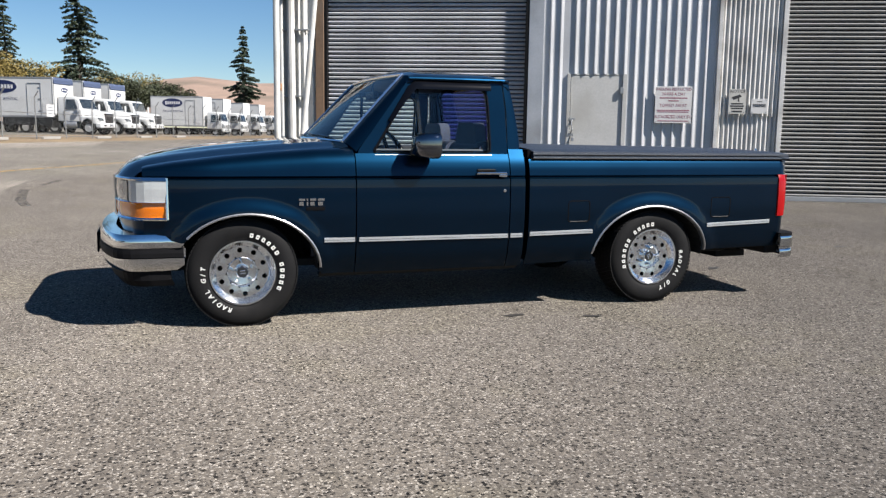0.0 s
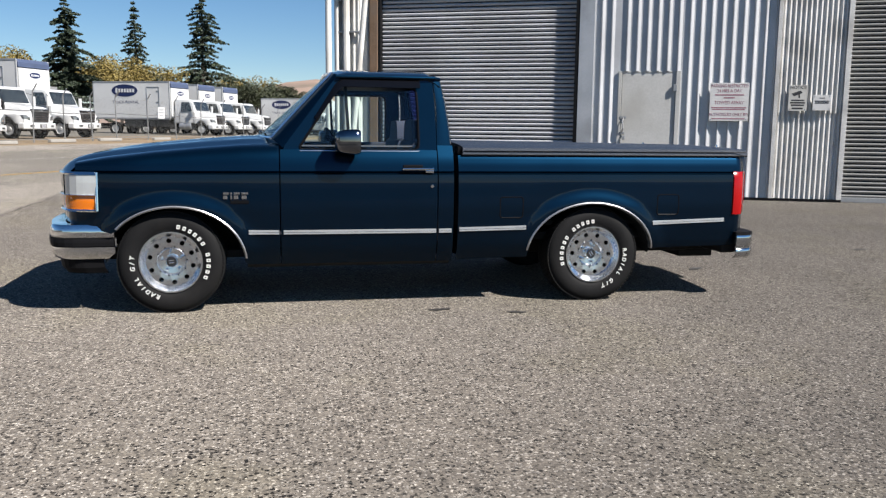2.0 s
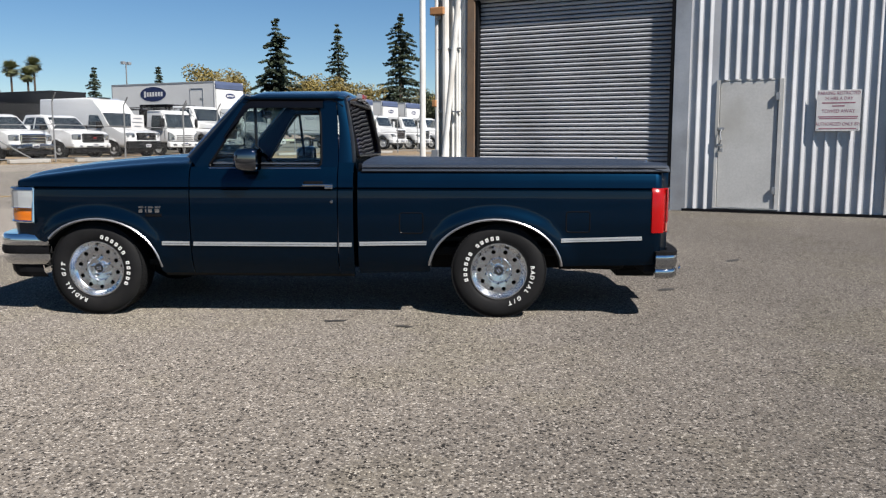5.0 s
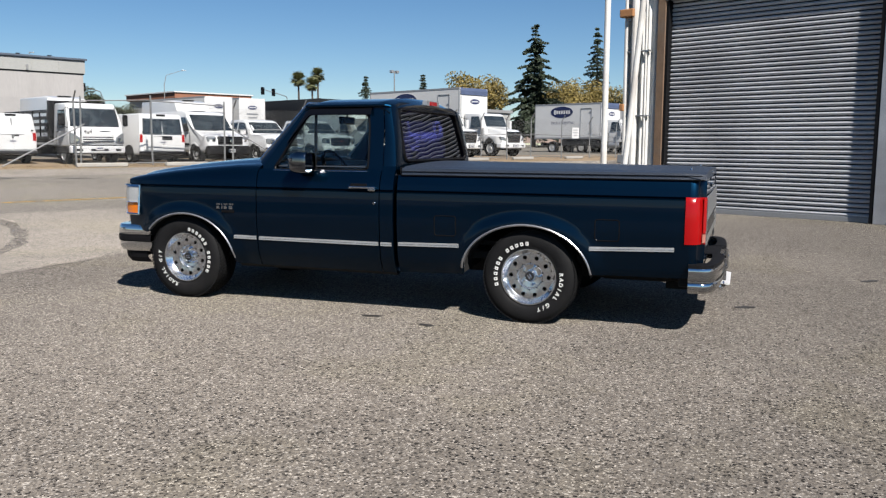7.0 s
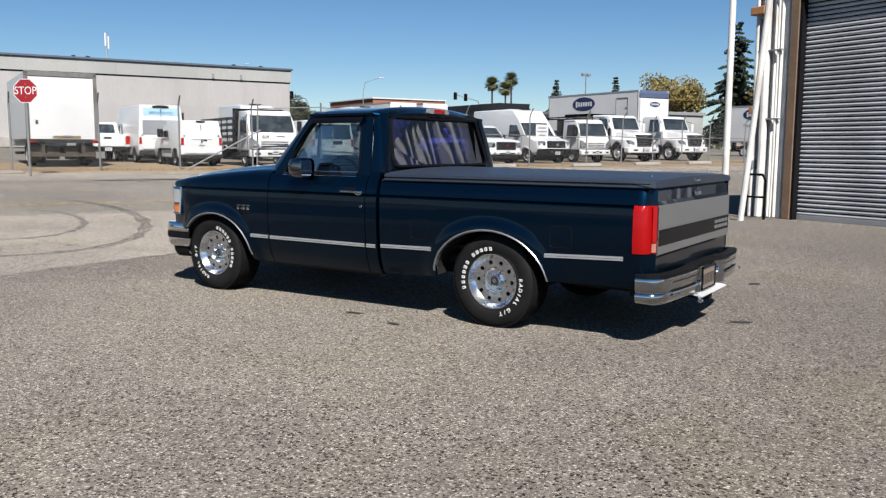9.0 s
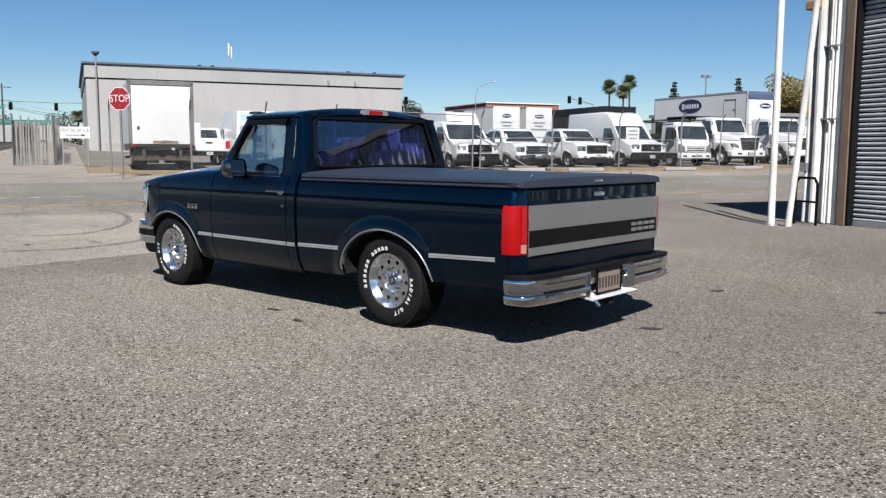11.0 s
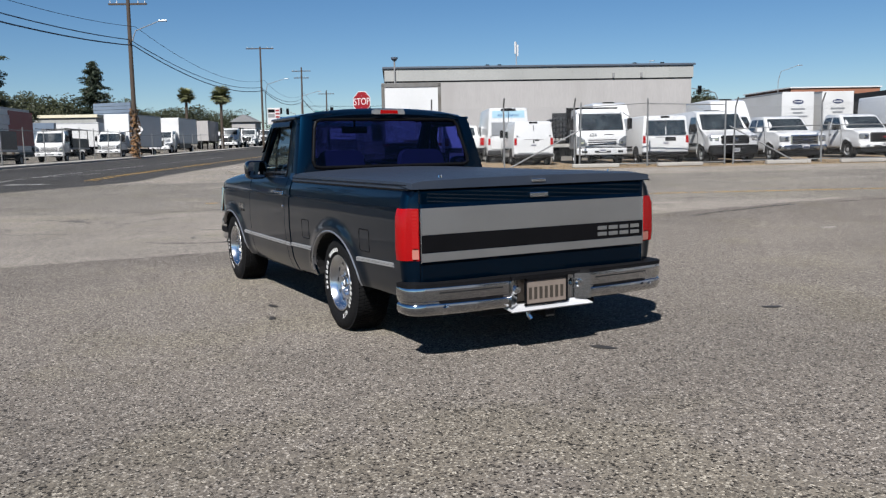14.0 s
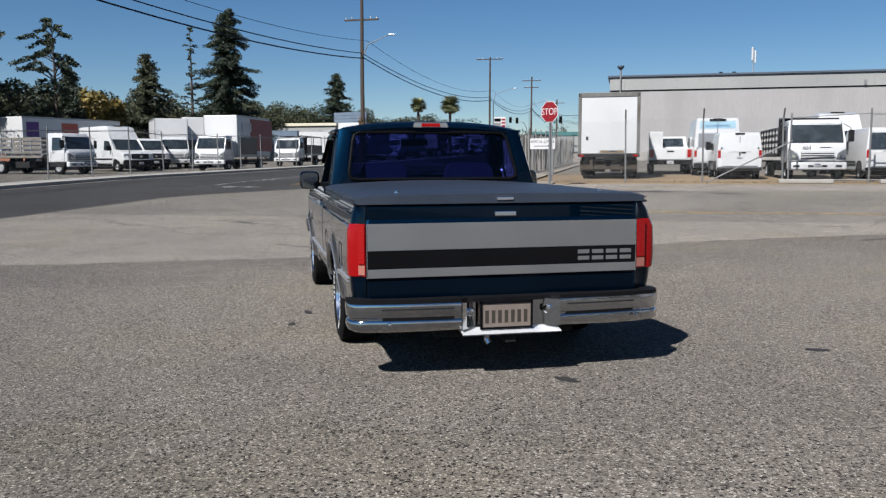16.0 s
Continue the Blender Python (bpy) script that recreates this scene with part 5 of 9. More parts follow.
        part("windscreen_pillar", pl, PAINT, t, smooth=50)
        rd = bmesh.new()
        tube(rd, [(1.115, s * 0.822, 1.590), (1.5, s * 0.828, 1.592), (1.80, s * 0.824, 1.592), (1.835, s * 0.80, 1.585)], 0.012, 8)
        part("drip_rail", rd, PAINT, t)

    # windscreen and its surround
    def screen_pt(u, v, out=0.0):
        y = (-1 + 2 * u) * (0.790 + (0.735 - 0.790) * v)
        q = (y / 0.79) ** 2
        x = (0.575 + 0.10 * q) + ((1.075 + 0.022 * q) - (0.575 + 0.10 * q)) * v
        z = 1.165 + 0.015 * (1 - q) * (1 - v) + (1.625 - 0.012 * q - 1.165) * v
        return Vector((x - out * 0.7, y, z + out * 0.7))
    ws = bmesh.new()
    grid(ws, [[screen_pt(j / 16, i / 8) for j in range(17)] for i in range(9)])
    w = part("windscreen", ws, WINDSHIELD, t, "clear laminated windscreen", smooth=60)
    w.visible_shadow = False
    wt = bmesh.new()
    edge = [screen_pt(0, i / 10, 0.004) for i in range(11)] + [screen_pt(j / 16, 1, 0.004) for j in range(1, 17)] + [screen_pt(1, 1 - i / 10, 0.004) for i in range(1, 11)]
    tube(wt, edge, 0.011, 6)
    part("windscreen_trim", wt, POLISHED, w, "bright windscreen moulding")
    wb = bmesh.new()
    tube(wb, [screen_pt(j / 16, 0, 0.004) for j in range(17)], 0.010, 6)
    part("windscreen_seal", wb, POLISHED, w)
    cw = bmesh.new()
    rows = []
    for j in range(17):
        p = screen_pt(j / 16, 0)
        y = p.y * 1.06
        rows.append([(p.x - 0.015, y, 1.120), (p.x + 0.06, y * 1.0, 1.128), (p.x + 0.09, y, 1.168 - 0.02 * abs(y))])
    grid(cw, rows)
    part("cowl", solid(cw, 0.008), BLACK, t, "black cowl panel with vents", smooth=40)
    for y0, y1 in ((-0.55, 0.05), (0.15, 0.66)):
        wp = bmesh.new()
        tube(wp, [screen_pt((y0 + 0.79) / 1.58, -0.06, 0.02), screen_pt((y1 + 0.79) / 1.58, 0.05, 0.018)], 0.007, 6)
        tube(wp, [screen_pt((y0 + 0.79) / 1.58, 0.035, 0.012), screen_pt((y1 + 0.79) / 1.58, 0.055, 0.012)], 0.006, 6)
        part("wiper", wp, SATIN, t, "black windscreen wiper")
    # roof
    rf = bmesh.new()
    rows = []
    for i in range(17):
        u = i / 16
        row = []
        for j in range(25):
            v = -1 + 2 * j / 24
            y = v * 0.822
            x0, x1 = 1.068 + 0.035 * v * v, 1.868 - 0.03 * v ** 4
            x = x0 + (x1 - x0) * u
            z = 1.605 + 0.070 * (1 - abs(v) ** 2.6) - 0.028 * smooth(0.14, 0.0, u) - 0.055 * smooth(0.88, 1.0, u) - 0.016 * smooth(0.93, 1.0, abs(v))
            row.append((x, y, z))
        rows.append(row)
    grid(rf, rows)
    roof = part("roof", solid(rf, 0.02), PAINT, t, smooth=50)
    tl = bmesh.new()
    prism(tl, rounded([(-0.155, 1.618), (0.155, 1.618), (0.145, 1.660), (-0.145, 1.660)], 0.012), "x", 1.845, 1.885)
    hm = part("high_mount_light", tl, CLEAR_LENS, roof, "third brake light with a red centre lens")
    tl = bmesh.new()
    prism(tl, [(-0.085, 1.624), (0.085, 1.624), (0.080, 1.654), (-0.080, 1.654)], "x", 1.880, 1.889)
    part("red_lens", tl, RED_LENS, hm)
    # back of the cab
    def back_x(z):
        return 1.924 - 0.085 * smooth(1.10, 1.64, z)
    bk = bmesh.new()
    outer = [(-0.80, 1.05), (0.80, 1.05), (0.80, 1.13), (0.735, 1.60), (0.60, 1.625), (-0.60, 1.625), (-0.735, 1.60), (-0.80, 1.13)]
    inner = rounded([(-0.735, 1.165), (0.735, 1.165), (0.675, 1.575), (-0.675, 1.575)], 0.06)
    n = 64
    lo = loop([Vector(p) for p in outer], n)
    li = loop(inner, n)
    k0 = min(range(n), key=lambda k: (li[k] - lo[0]).length)
    li = li[k0:] + li[:k0]
    ring(bk, [(back_x(p.y), p.x, p.y) for p in lo], [(back_x(p.y), p.x, p.y) for p in li])
    ring(bk, [(back_x(p.y), p.x, p.y) for p in li], [(back_x(p.y) - 0.03, p.x, p.y) for p in li])
    part("cab_back", bk, PAINT, t, smooth=40)
    gl = bmesh.new()
    gl.faces.new([gl.verts.new((back_x(p.y) - 0.012, p.x, p.y)) for p in li])
    rw = part("rear_window", gl, TINTED, t, "purple-tinted rear window with bubbled film")
    rw.visible_shadow = False
    sl = bmesh.new()
    tube(sl, [(back_x(p.y) + 0.002, p.x, p.y) for p in li + [li[0]]], 0.016, 8)
    part("window_seal", sl, SATIN, rw, "black rubber seal")
    lw = bmesh.new()
    grid(lw, [[(1.905, y, z) for y in (-0.90, 0, 0.90)] for z in (0.34, 1.06)])
    part("cab_rear_wall", solid(lw, 0.02), PAINT, t)

    # cargo bed
    for s in (-1, 1):
        bd = part("bed_side", side_panel(s, 1.952, 4.125, base_bed, lambda x: 1.062), PAINT, t, smooth=40)
        part("wheel_lip", arc_trim(s, *ARCHES[1], 6, 174), LIP, bd, "bright metal wheel-arch moulding", smooth=40)
        part("side_moulding", strip_trim(s, 1.962, 2.448, 0.543, 0.551), (TRIM, SATIN), bd, "bright side moulding")
        part("side_moulding", strip_trim(s, 3.415, 3.990, 0.574, 0.592), (TRIM, SATIN), bd, "bright side moulding")
        for x0, z0 in ((2.255, 0.622), (3.450, 0.634)):
            fd = bmesh.new()
            out = rounded([(x0, z0), (x0 + 0.168, z0), (x0 + 0.168, z0 + 0.148), (x0, z0 + 0.148)], 0.022)
            tube(fd, [(p.x, s * (side_y(p.x, p.y) + 0.0005), p.y) for p in out + [out[0]]], 0.0045, 5, flat=0.6)
            part("fuel_door_gap", fd, SATIN, bd, "dark gap round the square fuel door")
        ft = bmesh.new()
        rows = [[(1.952, s * side_y(1.952, z), z) for z in [0.35 + 0.71 * i / 10 for i in range(11)]], [(1.960, s * 0.62, z) for z in [0.35 + 0.71 * i / 10 for i in range(11)]]]
        grid(ft, rows)
        part("bed_front_corner", ft, PAINT, bd)
        # rear corner and tail lamp
        cr = bmesh.new()
        rows = []
        for i in range(15):
            z = 0.40 + 0.66 * i / 14
            y = side_y(4.125, z)
            xr = 4.228 - 0.02 * smooth(0.55, 0.40, z)
            row = [(4.125, s * y, z)]
            for q in range(1, 6):
                a = math.pi / 2 * q / 5
                row.append((4.125 + 0.060 * math.sin(a), s * (y - 0.045 * (1 - math.cos(a))), z))
            row.append((xr, s * 0.872, z))
            rows.append(row)
        grid(cr, rows)
        part("bed_corner", solid(cr, 0.012), PAINT, bd, smooth=50)
        lp = bmesh.new()
        def lamp_row(z, out):
            y = side_y(4.125, z) + out
            r = [(4.076, s * (y - out - 0.004), z), (4.084, s * (y + 0.002), z), (4.125, s * (y + 0.002), z)]
            for q in range(1, 7):
                a = math.pi / 2 * q / 6
                r.append((4.125 + (0.060 + out) * math.sin(a), s * (y - 0.045 * (1 - math.cos(a))), z))
            r += [(4.222 + out, s * 0.874, z), (4.212, s * 0.872, z)]
            return r
        zz = (0.630, 0.632, 0.665, 0.70, 0.80, 0.90, 0.948, 0.952)
        vs = grid(lp, [lamp_row(z, 0.008 if 0.631 < z < 0.95 else -0.004) for z in zz])
        lamp = part("tail_light", lp, RED_LENS, t, "tall red tail lamp with a clear reverse lens", smooth=45)
        rl = bmesh.new()
        rows = []
        for z in (0.642, 0.70):
            rows.append([(4.234 - (y - 0.874) * 0.50, s * y, z) for y in (0.879, 0.897, 0.915)])
        grid(rl, rows)
        for z0, z1 in ((0.708, 0.946),):
            ip = bmesh.new()
            rows = []
            for k in range(24):
                z = z0 + (z1 - z0) * k / 23
                rows.append([(4.2365 - (y - 0.874) * 0.50 + (0.0005 if k % 2 else 0.0), s * y, z) for y in (0.881, 0.898, 0.915)])
            grid(ip, rows)
            part("lens_panel", solid(ip, 0.004), RED_PANEL, lamp, "ribbed brighter red lens panel")
        part("reverse_lens", solid(rl, 0.004), PINK_LENS, lamp, "pale pink reverse lens")
    # tailgate
    tg = bmesh.new()
    rows = []
    for z in (0.475, 0.49, 0.60, 0.625, 0.95, 0.975, 1.045, 1.06):
        x = 4.222 + (0.010 if 0.615 < z < 0.96 else 0.0) - (0.012 if z in (0.475, 1.06) else 0)
        rows.append([(x - (0.004 if abs(y) > 0.86 else 0), y, z) for y in (-0.868, -0.85, -0.4, 0, 0.4, 0.85, 0.868)])
    grid(tg, rows)
    gate = part("tailgate", solid(tg, 0.03), PAINT, t, "dark green tailgate with a silver panel", smooth=10)
    part("panel", boxed(4.232, 4.237, -0.862, 0.862, 0.786, 0.950, 0.002), SILVER, gate, "satin silver upper panel")
    part("panel", boxed(4.232, 4.236, -0.862, 0.862, 0.678, 0.782, 0.001), SATIN, gate, "black band")
    part("panel", boxed(4.232, 4.237, -0.862, 0.862, 0.620, 0.674, 0.002), SILVER, gate, "satin silver lower panel")
    part("panel_edge", boxed(4.231, 4.239, -0.868, -0.862, 0.618, 0.952), POLISHED, gate)
    part("panel_edge", boxed(4.231, 4.239, 0.862, 0.868, 0.618, 0.952), POLISHED, gate)
    th = bmesh.new()
    box(th, 4.222, 4.240, -0.070, 0.070, 0.985, 1.018, 0.006)
    part("tailgate_handle", th, CHROME, gate, "chrome tailgate handle")
    for k in range(4):
        ld = bmesh.new()
        y = 0.475 + k * 0.094
        for q in ((0, 0.076, 0.738, 0.763), (0, 0.076, 0.697, 0.722)):
            box(ld, 4.2335, 4.2395, y + q[0], y + q[1], q[2], q[3], 0.0015)
        part("emblem_block", ld, SILVER, gate, "silver emblem of plain bars")
    # tonneau cover
    tc = bmesh.new()
    rows = []
    for i in range(17):
        u = i / 16
        x = 1.985 + 2.238 * u
        row = []
        for j in range(25):
            v = -1 + 2 * j / 24
            hw = 0.932 - 0.02 * smooth(0.94, 1.0, u)
            z = 1.124 + 0.035 * (1 - v * v) * (1 - 0.6 * u) - 0.008 * smooth(0.97, 1.0, u) - 0.010 * smooth(0.93, 1.0, abs(v)) - 0.004 * u
            row.append((x, v * hw, z))
        rows.append(row)
    vs = grid(tc, rows)
    rim_v = [r[0] for r in vs] + vs[-1][1:] + [r[-1] for r in vs[-2::-1]] + vs[0][-2:0:-1]
    low = [tc.verts.new((v.co.x + (0.004 if v.co.x > 4.2 else 0), v.co.y * 1.006, 1.066)) for v in rim_v]
    n = len(rim_v)
    for i in range(n):
        tc.faces.new((rim_v[i], rim_v[(i + 1) % n], low[(i + 1) % n], low[i]))
    cover = part("tonneau_cover", tc, VINYL, t, "dark grey hard tonneau cover", smooth=50)
    sm = bmesh.new()
    for s in (-1, 1):
        tube(sm, [(1.99, s * 0.940, 1.092), (4.20, s * 0.940, 1.092)], 0.003, 5)
        box(sm, 1.975, 4.215, *sorted((s * 0.88, s * 0.938)), 1.060, 1.070, 0.003)
    box(sm, 4.19, 4.221, -0.85, 0.85, 1.060, 1.070, 0.003)
    part("edge_seam", sm, SATIN, cover)
    for s in (-1, 1):
        hg = bmesh.new()
        prism(hg, [(1.955, 1.07), (2.10, 1.07), (2.06, 1.10), (1.955, 1.125)], "y", s * 0.80, s * 0.90)
        part("cover_hinge", hg, SATIN, cover)
    lk = bmesh.new()
    box(lk, 4.212, 4.234, -0.055, 0.055, 1.082, 1.106, 0.005)
    part("cover_latch", lk, CHROME, cover, "chrome cover latch")
    for y in (-0.66, 0.66):
        part("bolt", lathe(bmesh.new(), [(0.0, 0.008), (0.012, 0.006), (0.014, -0.008)], 10, "z", (4.10, y, 1.136)), CHROME, cover)
    fl = bmesh.new()
    box(fl, 1.96, 4.20, -0.80, 0.80, 0.55, 0.58)
    box(fl, 1.955, 1.975, -0.88, 0.88, 0.36, 1.06)
    part("bed_floor", fl, UNDER, t)

    # rear bumper
    def rbl(z, out):
        pts = []
        for k in range(51):
            v = -1 + 2 * k / 50
            if abs(v) < 0.80:
                y = v / 0.80 * 0.87
                x = 4.330 - 0.040 * abs(y / 0.87) ** 4
            elif abs(v) < 0.92:
                q = (abs(v) - 0.80) / 0.12 * math.pi / 2
                y, x = math.copysign(0.87 + 0.112 * math.sin(q), v), 4.19 + 0.10 * math.cos(q)
            else:
                q = (abs(v) - 0.92) / 0.08
                y, x = math.copysign(0.982, v), 4.19 - 0.12 * q
            d = Vector((x - 4.0, y * 0.6)).normalized() * out
            pts.append((x + d.x, y + d.y, z))
        return pts
    rbp = None
    for s in (-1, 1):
        fb2 = bmesh.new()
        lines = [rbl(z, d) for z, d in ((0.485, -0.02), (0.485, 0.006), (0.478, 0.009), (0.462, 0.010), (0.444, 0.009), (0.424, 0.007), (0.404, 0.004), (0.398, -0.006), (0.389, -0.006), (0.384, 0.003), (0.376, 0.0075), (0.355, 0.0085), (0.338, 0.005), (0.324, -0.003), (0.312, -0.03))]
        grid(fb2, [[p for p in ln if s * p[1] > 0.27] for ln in lines])
        face = part("rear_bumper", solid(fb2, 0.005), BUMPER_CHROME, t, "chrome rear step bumper", smooth=40)
        rbp = rbp or face
        gv = bmesh.new()
        grid(gv, [[p for p in rbl(z, 0.0055) if 0.32 < s * p[1] < 0.83] for z in (0.386, 0.402)])
        part("bumper_groove", gv, BLACK, face, "dark groove pressed in the bumper")
        gu = bmesh.new()
        grid(gu, [[p for p in rbl(z, 0.0112) if 0.33 < s * p[1] < 0.80] for z in (0.448, 0.456)])
        part("bumper_groove", gu, GRILLE_DARK, face, "thin dark line along the bumper")
    rt = bmesh.new()
    out_l, in_l = rbl(0.487, 0.006), rbl(0.487, -0.10)
    rows = [[(p[0], p[1], 0.486) for p in out_l], [(p[0], p[1], 0.510) for p in out_l], [(p[0], p[1], 0.512) for p in in_l]]
    for r in rows:
        for i, p in enumerate(r):
            if abs(p[1]) < 0.28:
                r[i] = (p[0] - 0.04, p[1], p[2] - 0.008)
    grid(rt, rows)
    part("step_pad", solid(rt, 0.008), BLACK, rbp, "black ribbed step pad")
    ctr = bmesh.new()
    box(ctr, 4.255, 4.275, -0.30, 0.30, 0.312, 0.488, 0.004)
    rec = part("plate_recess", ctr, BUMPER_CHROME, rbp, "chrome recess behind the plate")
    for q in ((-0.305, -0.225), (0.225, 0.305)):
        ck = bmesh.new()
        lo, hi = q
        prism(ck, [(4.278, lo), (4.352 if lo < 0 else 4.295, lo), (4.295 if lo < 0 else 4.352, hi), (4.278, hi)], "z", 0.318, 0.484)
        part("cheek", ck, BUMPER_CHROME, rec, "slanted chrome cheek of the recess")
    sp = bmesh.new()
    prism(sp, [(4.26, 0.298), (4.372, 0.284), (4.380, 0.292), (4.26, 0.318)], "y", -0.305, 0.305)
    part("step", sp, STEP_METAL, rec, "bright chrome step under the plate")
    for y in (-0.24, 0.24):
        part("plate_lamp", lathe(bmesh.new(), [(0.0, 0.02), (0.022, 0.018), (0.028, 0.0)], 16, "x", (4.312, y, 0.42)), CHROME, rbp)
    for y in (-0.75, 0.80):
        part("bumper_bolt", lathe(bmesh.new(), [(0.0, 0.012), (0.012, 0.010), (0.015, 0.0)], 12, "x", (4.338, y, 0.365)), CHROME, rbp)
    lp = part("licence_plate", boxed(4.325, 4.330, -0.160, 0.160, 0.318, 0.482, 0.003), PLATE, t, "tan licence plate in a dark frame")
    pf = bmesh.new()
    for q in ((-0.168, 0.168, 0.470, 0.488), (-0.168, 0.168, 0.312, 0.324), (-0.168, -0.154, 0.312, 0.488), (0.154, 0.168, 0.312, 0.488)):
        box(pf, 4.324, 4.337, q[0], q[1], q[2], q[3], 0.002)
    part("plate_frame", pf, SATIN, lp)
    for k in range(7):
        part("plate_bar", boxed(4.330, 4.3325, -0.136 + k * 0.041, -0.114 + k * 0.041, 0.350, 0.428), PLATE_INK, lp)
    for ob in [o for o in bpy.data.objects if o.parent == t and o.name.split(".")[0] in ("rear_bumper", "licence_plate")]:
        ob.location.z -= 0.012
    hi = bmesh.new()
    box(hi, 4.10, 4.36, -0.035, 0.035, 0.215, 0.275, 0.006)
    box(hi, 3.9, 4.24, -0.45, 0.45, 0.24, 0.30, 0.01)
    part("tow_hitch", hi, UNDER, t, "black tow hitch receiver")
    hk = bmesh.new()
    tube(hk, [(4.29, -0.14, 0.30), (4.32, -0.14, 0.23), (4.33, -0.13, 0.21)], 0.018, 8)
    part("trailer_socket", hk, POLISHED, t, "trailer plug socket")

    # underside, axles, exhaust
    ub = bmesh.new()
    for y in (-0.42, 0.42):
        box(ub, -0.55, 4.15, y - 0.04, y + 0.04, 0.30, 0.42, 0.01)
    box(ub, 0.35, 1.90, -0.80, 0.80, 0.36, 0.40)
    box(ub, -0.50, 0.45, -0.40, 0.40, 0.30, 0.62, 0.04)
    box(ub, 0.5, 1.2, -0.2, 0.2, 0.26, 0.45, 0.05)
    box(ub, 3.42, 3.95, -0.55, 0.35, 0.30, 0.52, 0.04)
    # two unseen boxes added to stop light leaking in behind the bumper
    box(ub, 4.02, 4.19, -0.90, 0.90, 0.33, 0.50, 0.02)
    box(ub, 1.95, 4.05, -0.78, 0.78, 0.44, 0.50, 0.01)
    tube(ub, [(0, -0.62, 0.33), (0, 0.62, 0.33)], 0.045, 10)
    tube(ub, [(WB, -0.75, 0.343), (WB, 0.75, 0.343)], 0.05, 10)
    lathe(ub, [(0.0, -0.15), (0.10, -0.12), (0.14, 0.0), (0.10, 0.12), (0.0, 0.15)], 16, "x", (WB + 0.05, 0, 0.343))
    tube(ub, [(1.2, 0.0, 0.34), (WB, 0.0, 0.345)], 0.04, 10)
    part("chassis", ub, UNDER, t, "dark chassis rails, axles, tank and added light-blocking boxes")
    ex = bmesh.new()
    tube(ex, [(1.0, 0.3, 0.30), (2.4, 0.32, 0.28), (3.2, 0.45, 0.36), (3.6, 0.75, 0.30), (3.75, 0.90, 0.28)], 0.032, 10)
    part("exhaust", ex, UNDER, t)
    for s in (-1, 1):
        # body-coloured rocker drawn near black: its shade is put into the colour
        part("rocker", solid(grid_bm([[(x, s * 0.868, 0.314), (x, s * 0.84, 0.285), (x, s * 0.78, 0.30)] for x in (0.50, 1.2, 1.91)]), 0.01), UNDER, t)

    # cab interior
    fl = bmesh.new()
    box(fl, 0.45, 1.90, -0.82, 0.82, 0.42, 0.45)
    box(fl, 0.45, 0.50, -0.84, 0.84, 0.42, 1.10)
    box(fl, 1.875, 1.895, -0.84, 0.84, 0.42, 1.14)
    part("cab_floor", fl, DASH, t)
    ds = bmesh.new()
    prism(ds, rounded([(0.66, 0.62), (0.62, 1.125), (0.80, 1.145), (0.95, 1.11), (1.00, 1.00), (0.96, 0.80), (0.84, 0.64)], 0.05), "y", -0.80, 0.80)
    part("dashboard", ds, DASH, t, "dark blue-grey dashboard", smooth=40)
    sw = bmesh.new()
    c, ax = Vector((1.17, -0.38, 1.06)), Vector((0.86, 0, 0.50)).normalized()
    e1, e2 = Vector((0, 1, 0)), ax.cross(Vector((0, 1, 0))).normalized()
    tube(sw, [c + 0.20 * (math.cos(2 * math.pi * k / 32) * e1 + math.sin(2 * math.pi * k / 32) * e2) for k in range(33)], 0.016, 8, caps=False)
    for k in (0.0, math.pi, 1.5 * math.pi):
        tube(sw, [c - ax * 0.03, c + 0.20 * (math.cos(k) * e1 + math.sin(k) * e2)], 0.018, 6, flat=0.5)
    tube(sw, [c, c - ax * 0.45], 0.035, 10)
    lathe(sw, [(0.0, -0.03), (0.06, -0.02), (0.065, 0.02), (0.0, 0.03)], 20, "x", c)
    part("steering_wheel", sw, SATIN, t, "dark two-spoke steering wheel", smooth=50)
    for y0, y1 in ((-0.74, -0.06), (-0.02, 0.74)):
        st = bmesh.new()
        prism(st, rounded([(1.15, 0.60), (1.13, 0.74), (1.50, 0.78), (1.66, 0.74), (1.66, 0.60)], 0.05), "y", y0, y1)
        part("seat_cushion", st, SEAT, t, "blue-grey cloth bench seat", smooth=40)
        st = bmesh.new()
        prism(st, rounded([(1.56, 0.72), (1.65, 1.08), (1.68, 1.17), (1.76, 1.18), (1.79, 1.10), (1.74, 0.70)], 0.05), "y", y0 + 0.02, y1 - 0.02, bevel=0.02)
        part("seat_back", st, SEAT, t, "blue-grey cloth seat back", smooth=40)
        hr = bmesh.new()
        prism(hr, rounded([((y0 + y1) / 2 - 0.22, 1.10), ((y0 + y1) / 2 - 0.19, 1.31), ((y0 + y1) / 2 + 0.19, 1.31), ((y0 + y1) / 2 + 0.22, 1.10)], 0.08), "x", 1.68, 1.76)
        part("head_restraint", hr, SEAT, t, "blue-grey cloth head restraint", smooth=40)
    rm = bmesh.new()
    box(rm, 1.05, 1.085, -0.13, 0.13, 1.47, 1.535, 0.012)
    tube(rm, [(1.07, 0, 1.53), (1.08, 0, 1.60)], 0.01, 6)
    part("rear_view_mirror", rm, SATIN, t, "black rear-view mirror")
    hl = bmesh.new()
    grid(hl, [[(x, 0.76 * v, 1.575 + 0.05 * (1 - v * v)) for v in [-1 + 2 * j / 8 for j in range(9)]] for x in (1.12, 1.5, 1.83)])
    part("headliner", solid(hl, 0.01), DASH, t)

    # wheels
    trim_body(t)
    make_wheel(t, 0.005, -0.806, -1, -6)
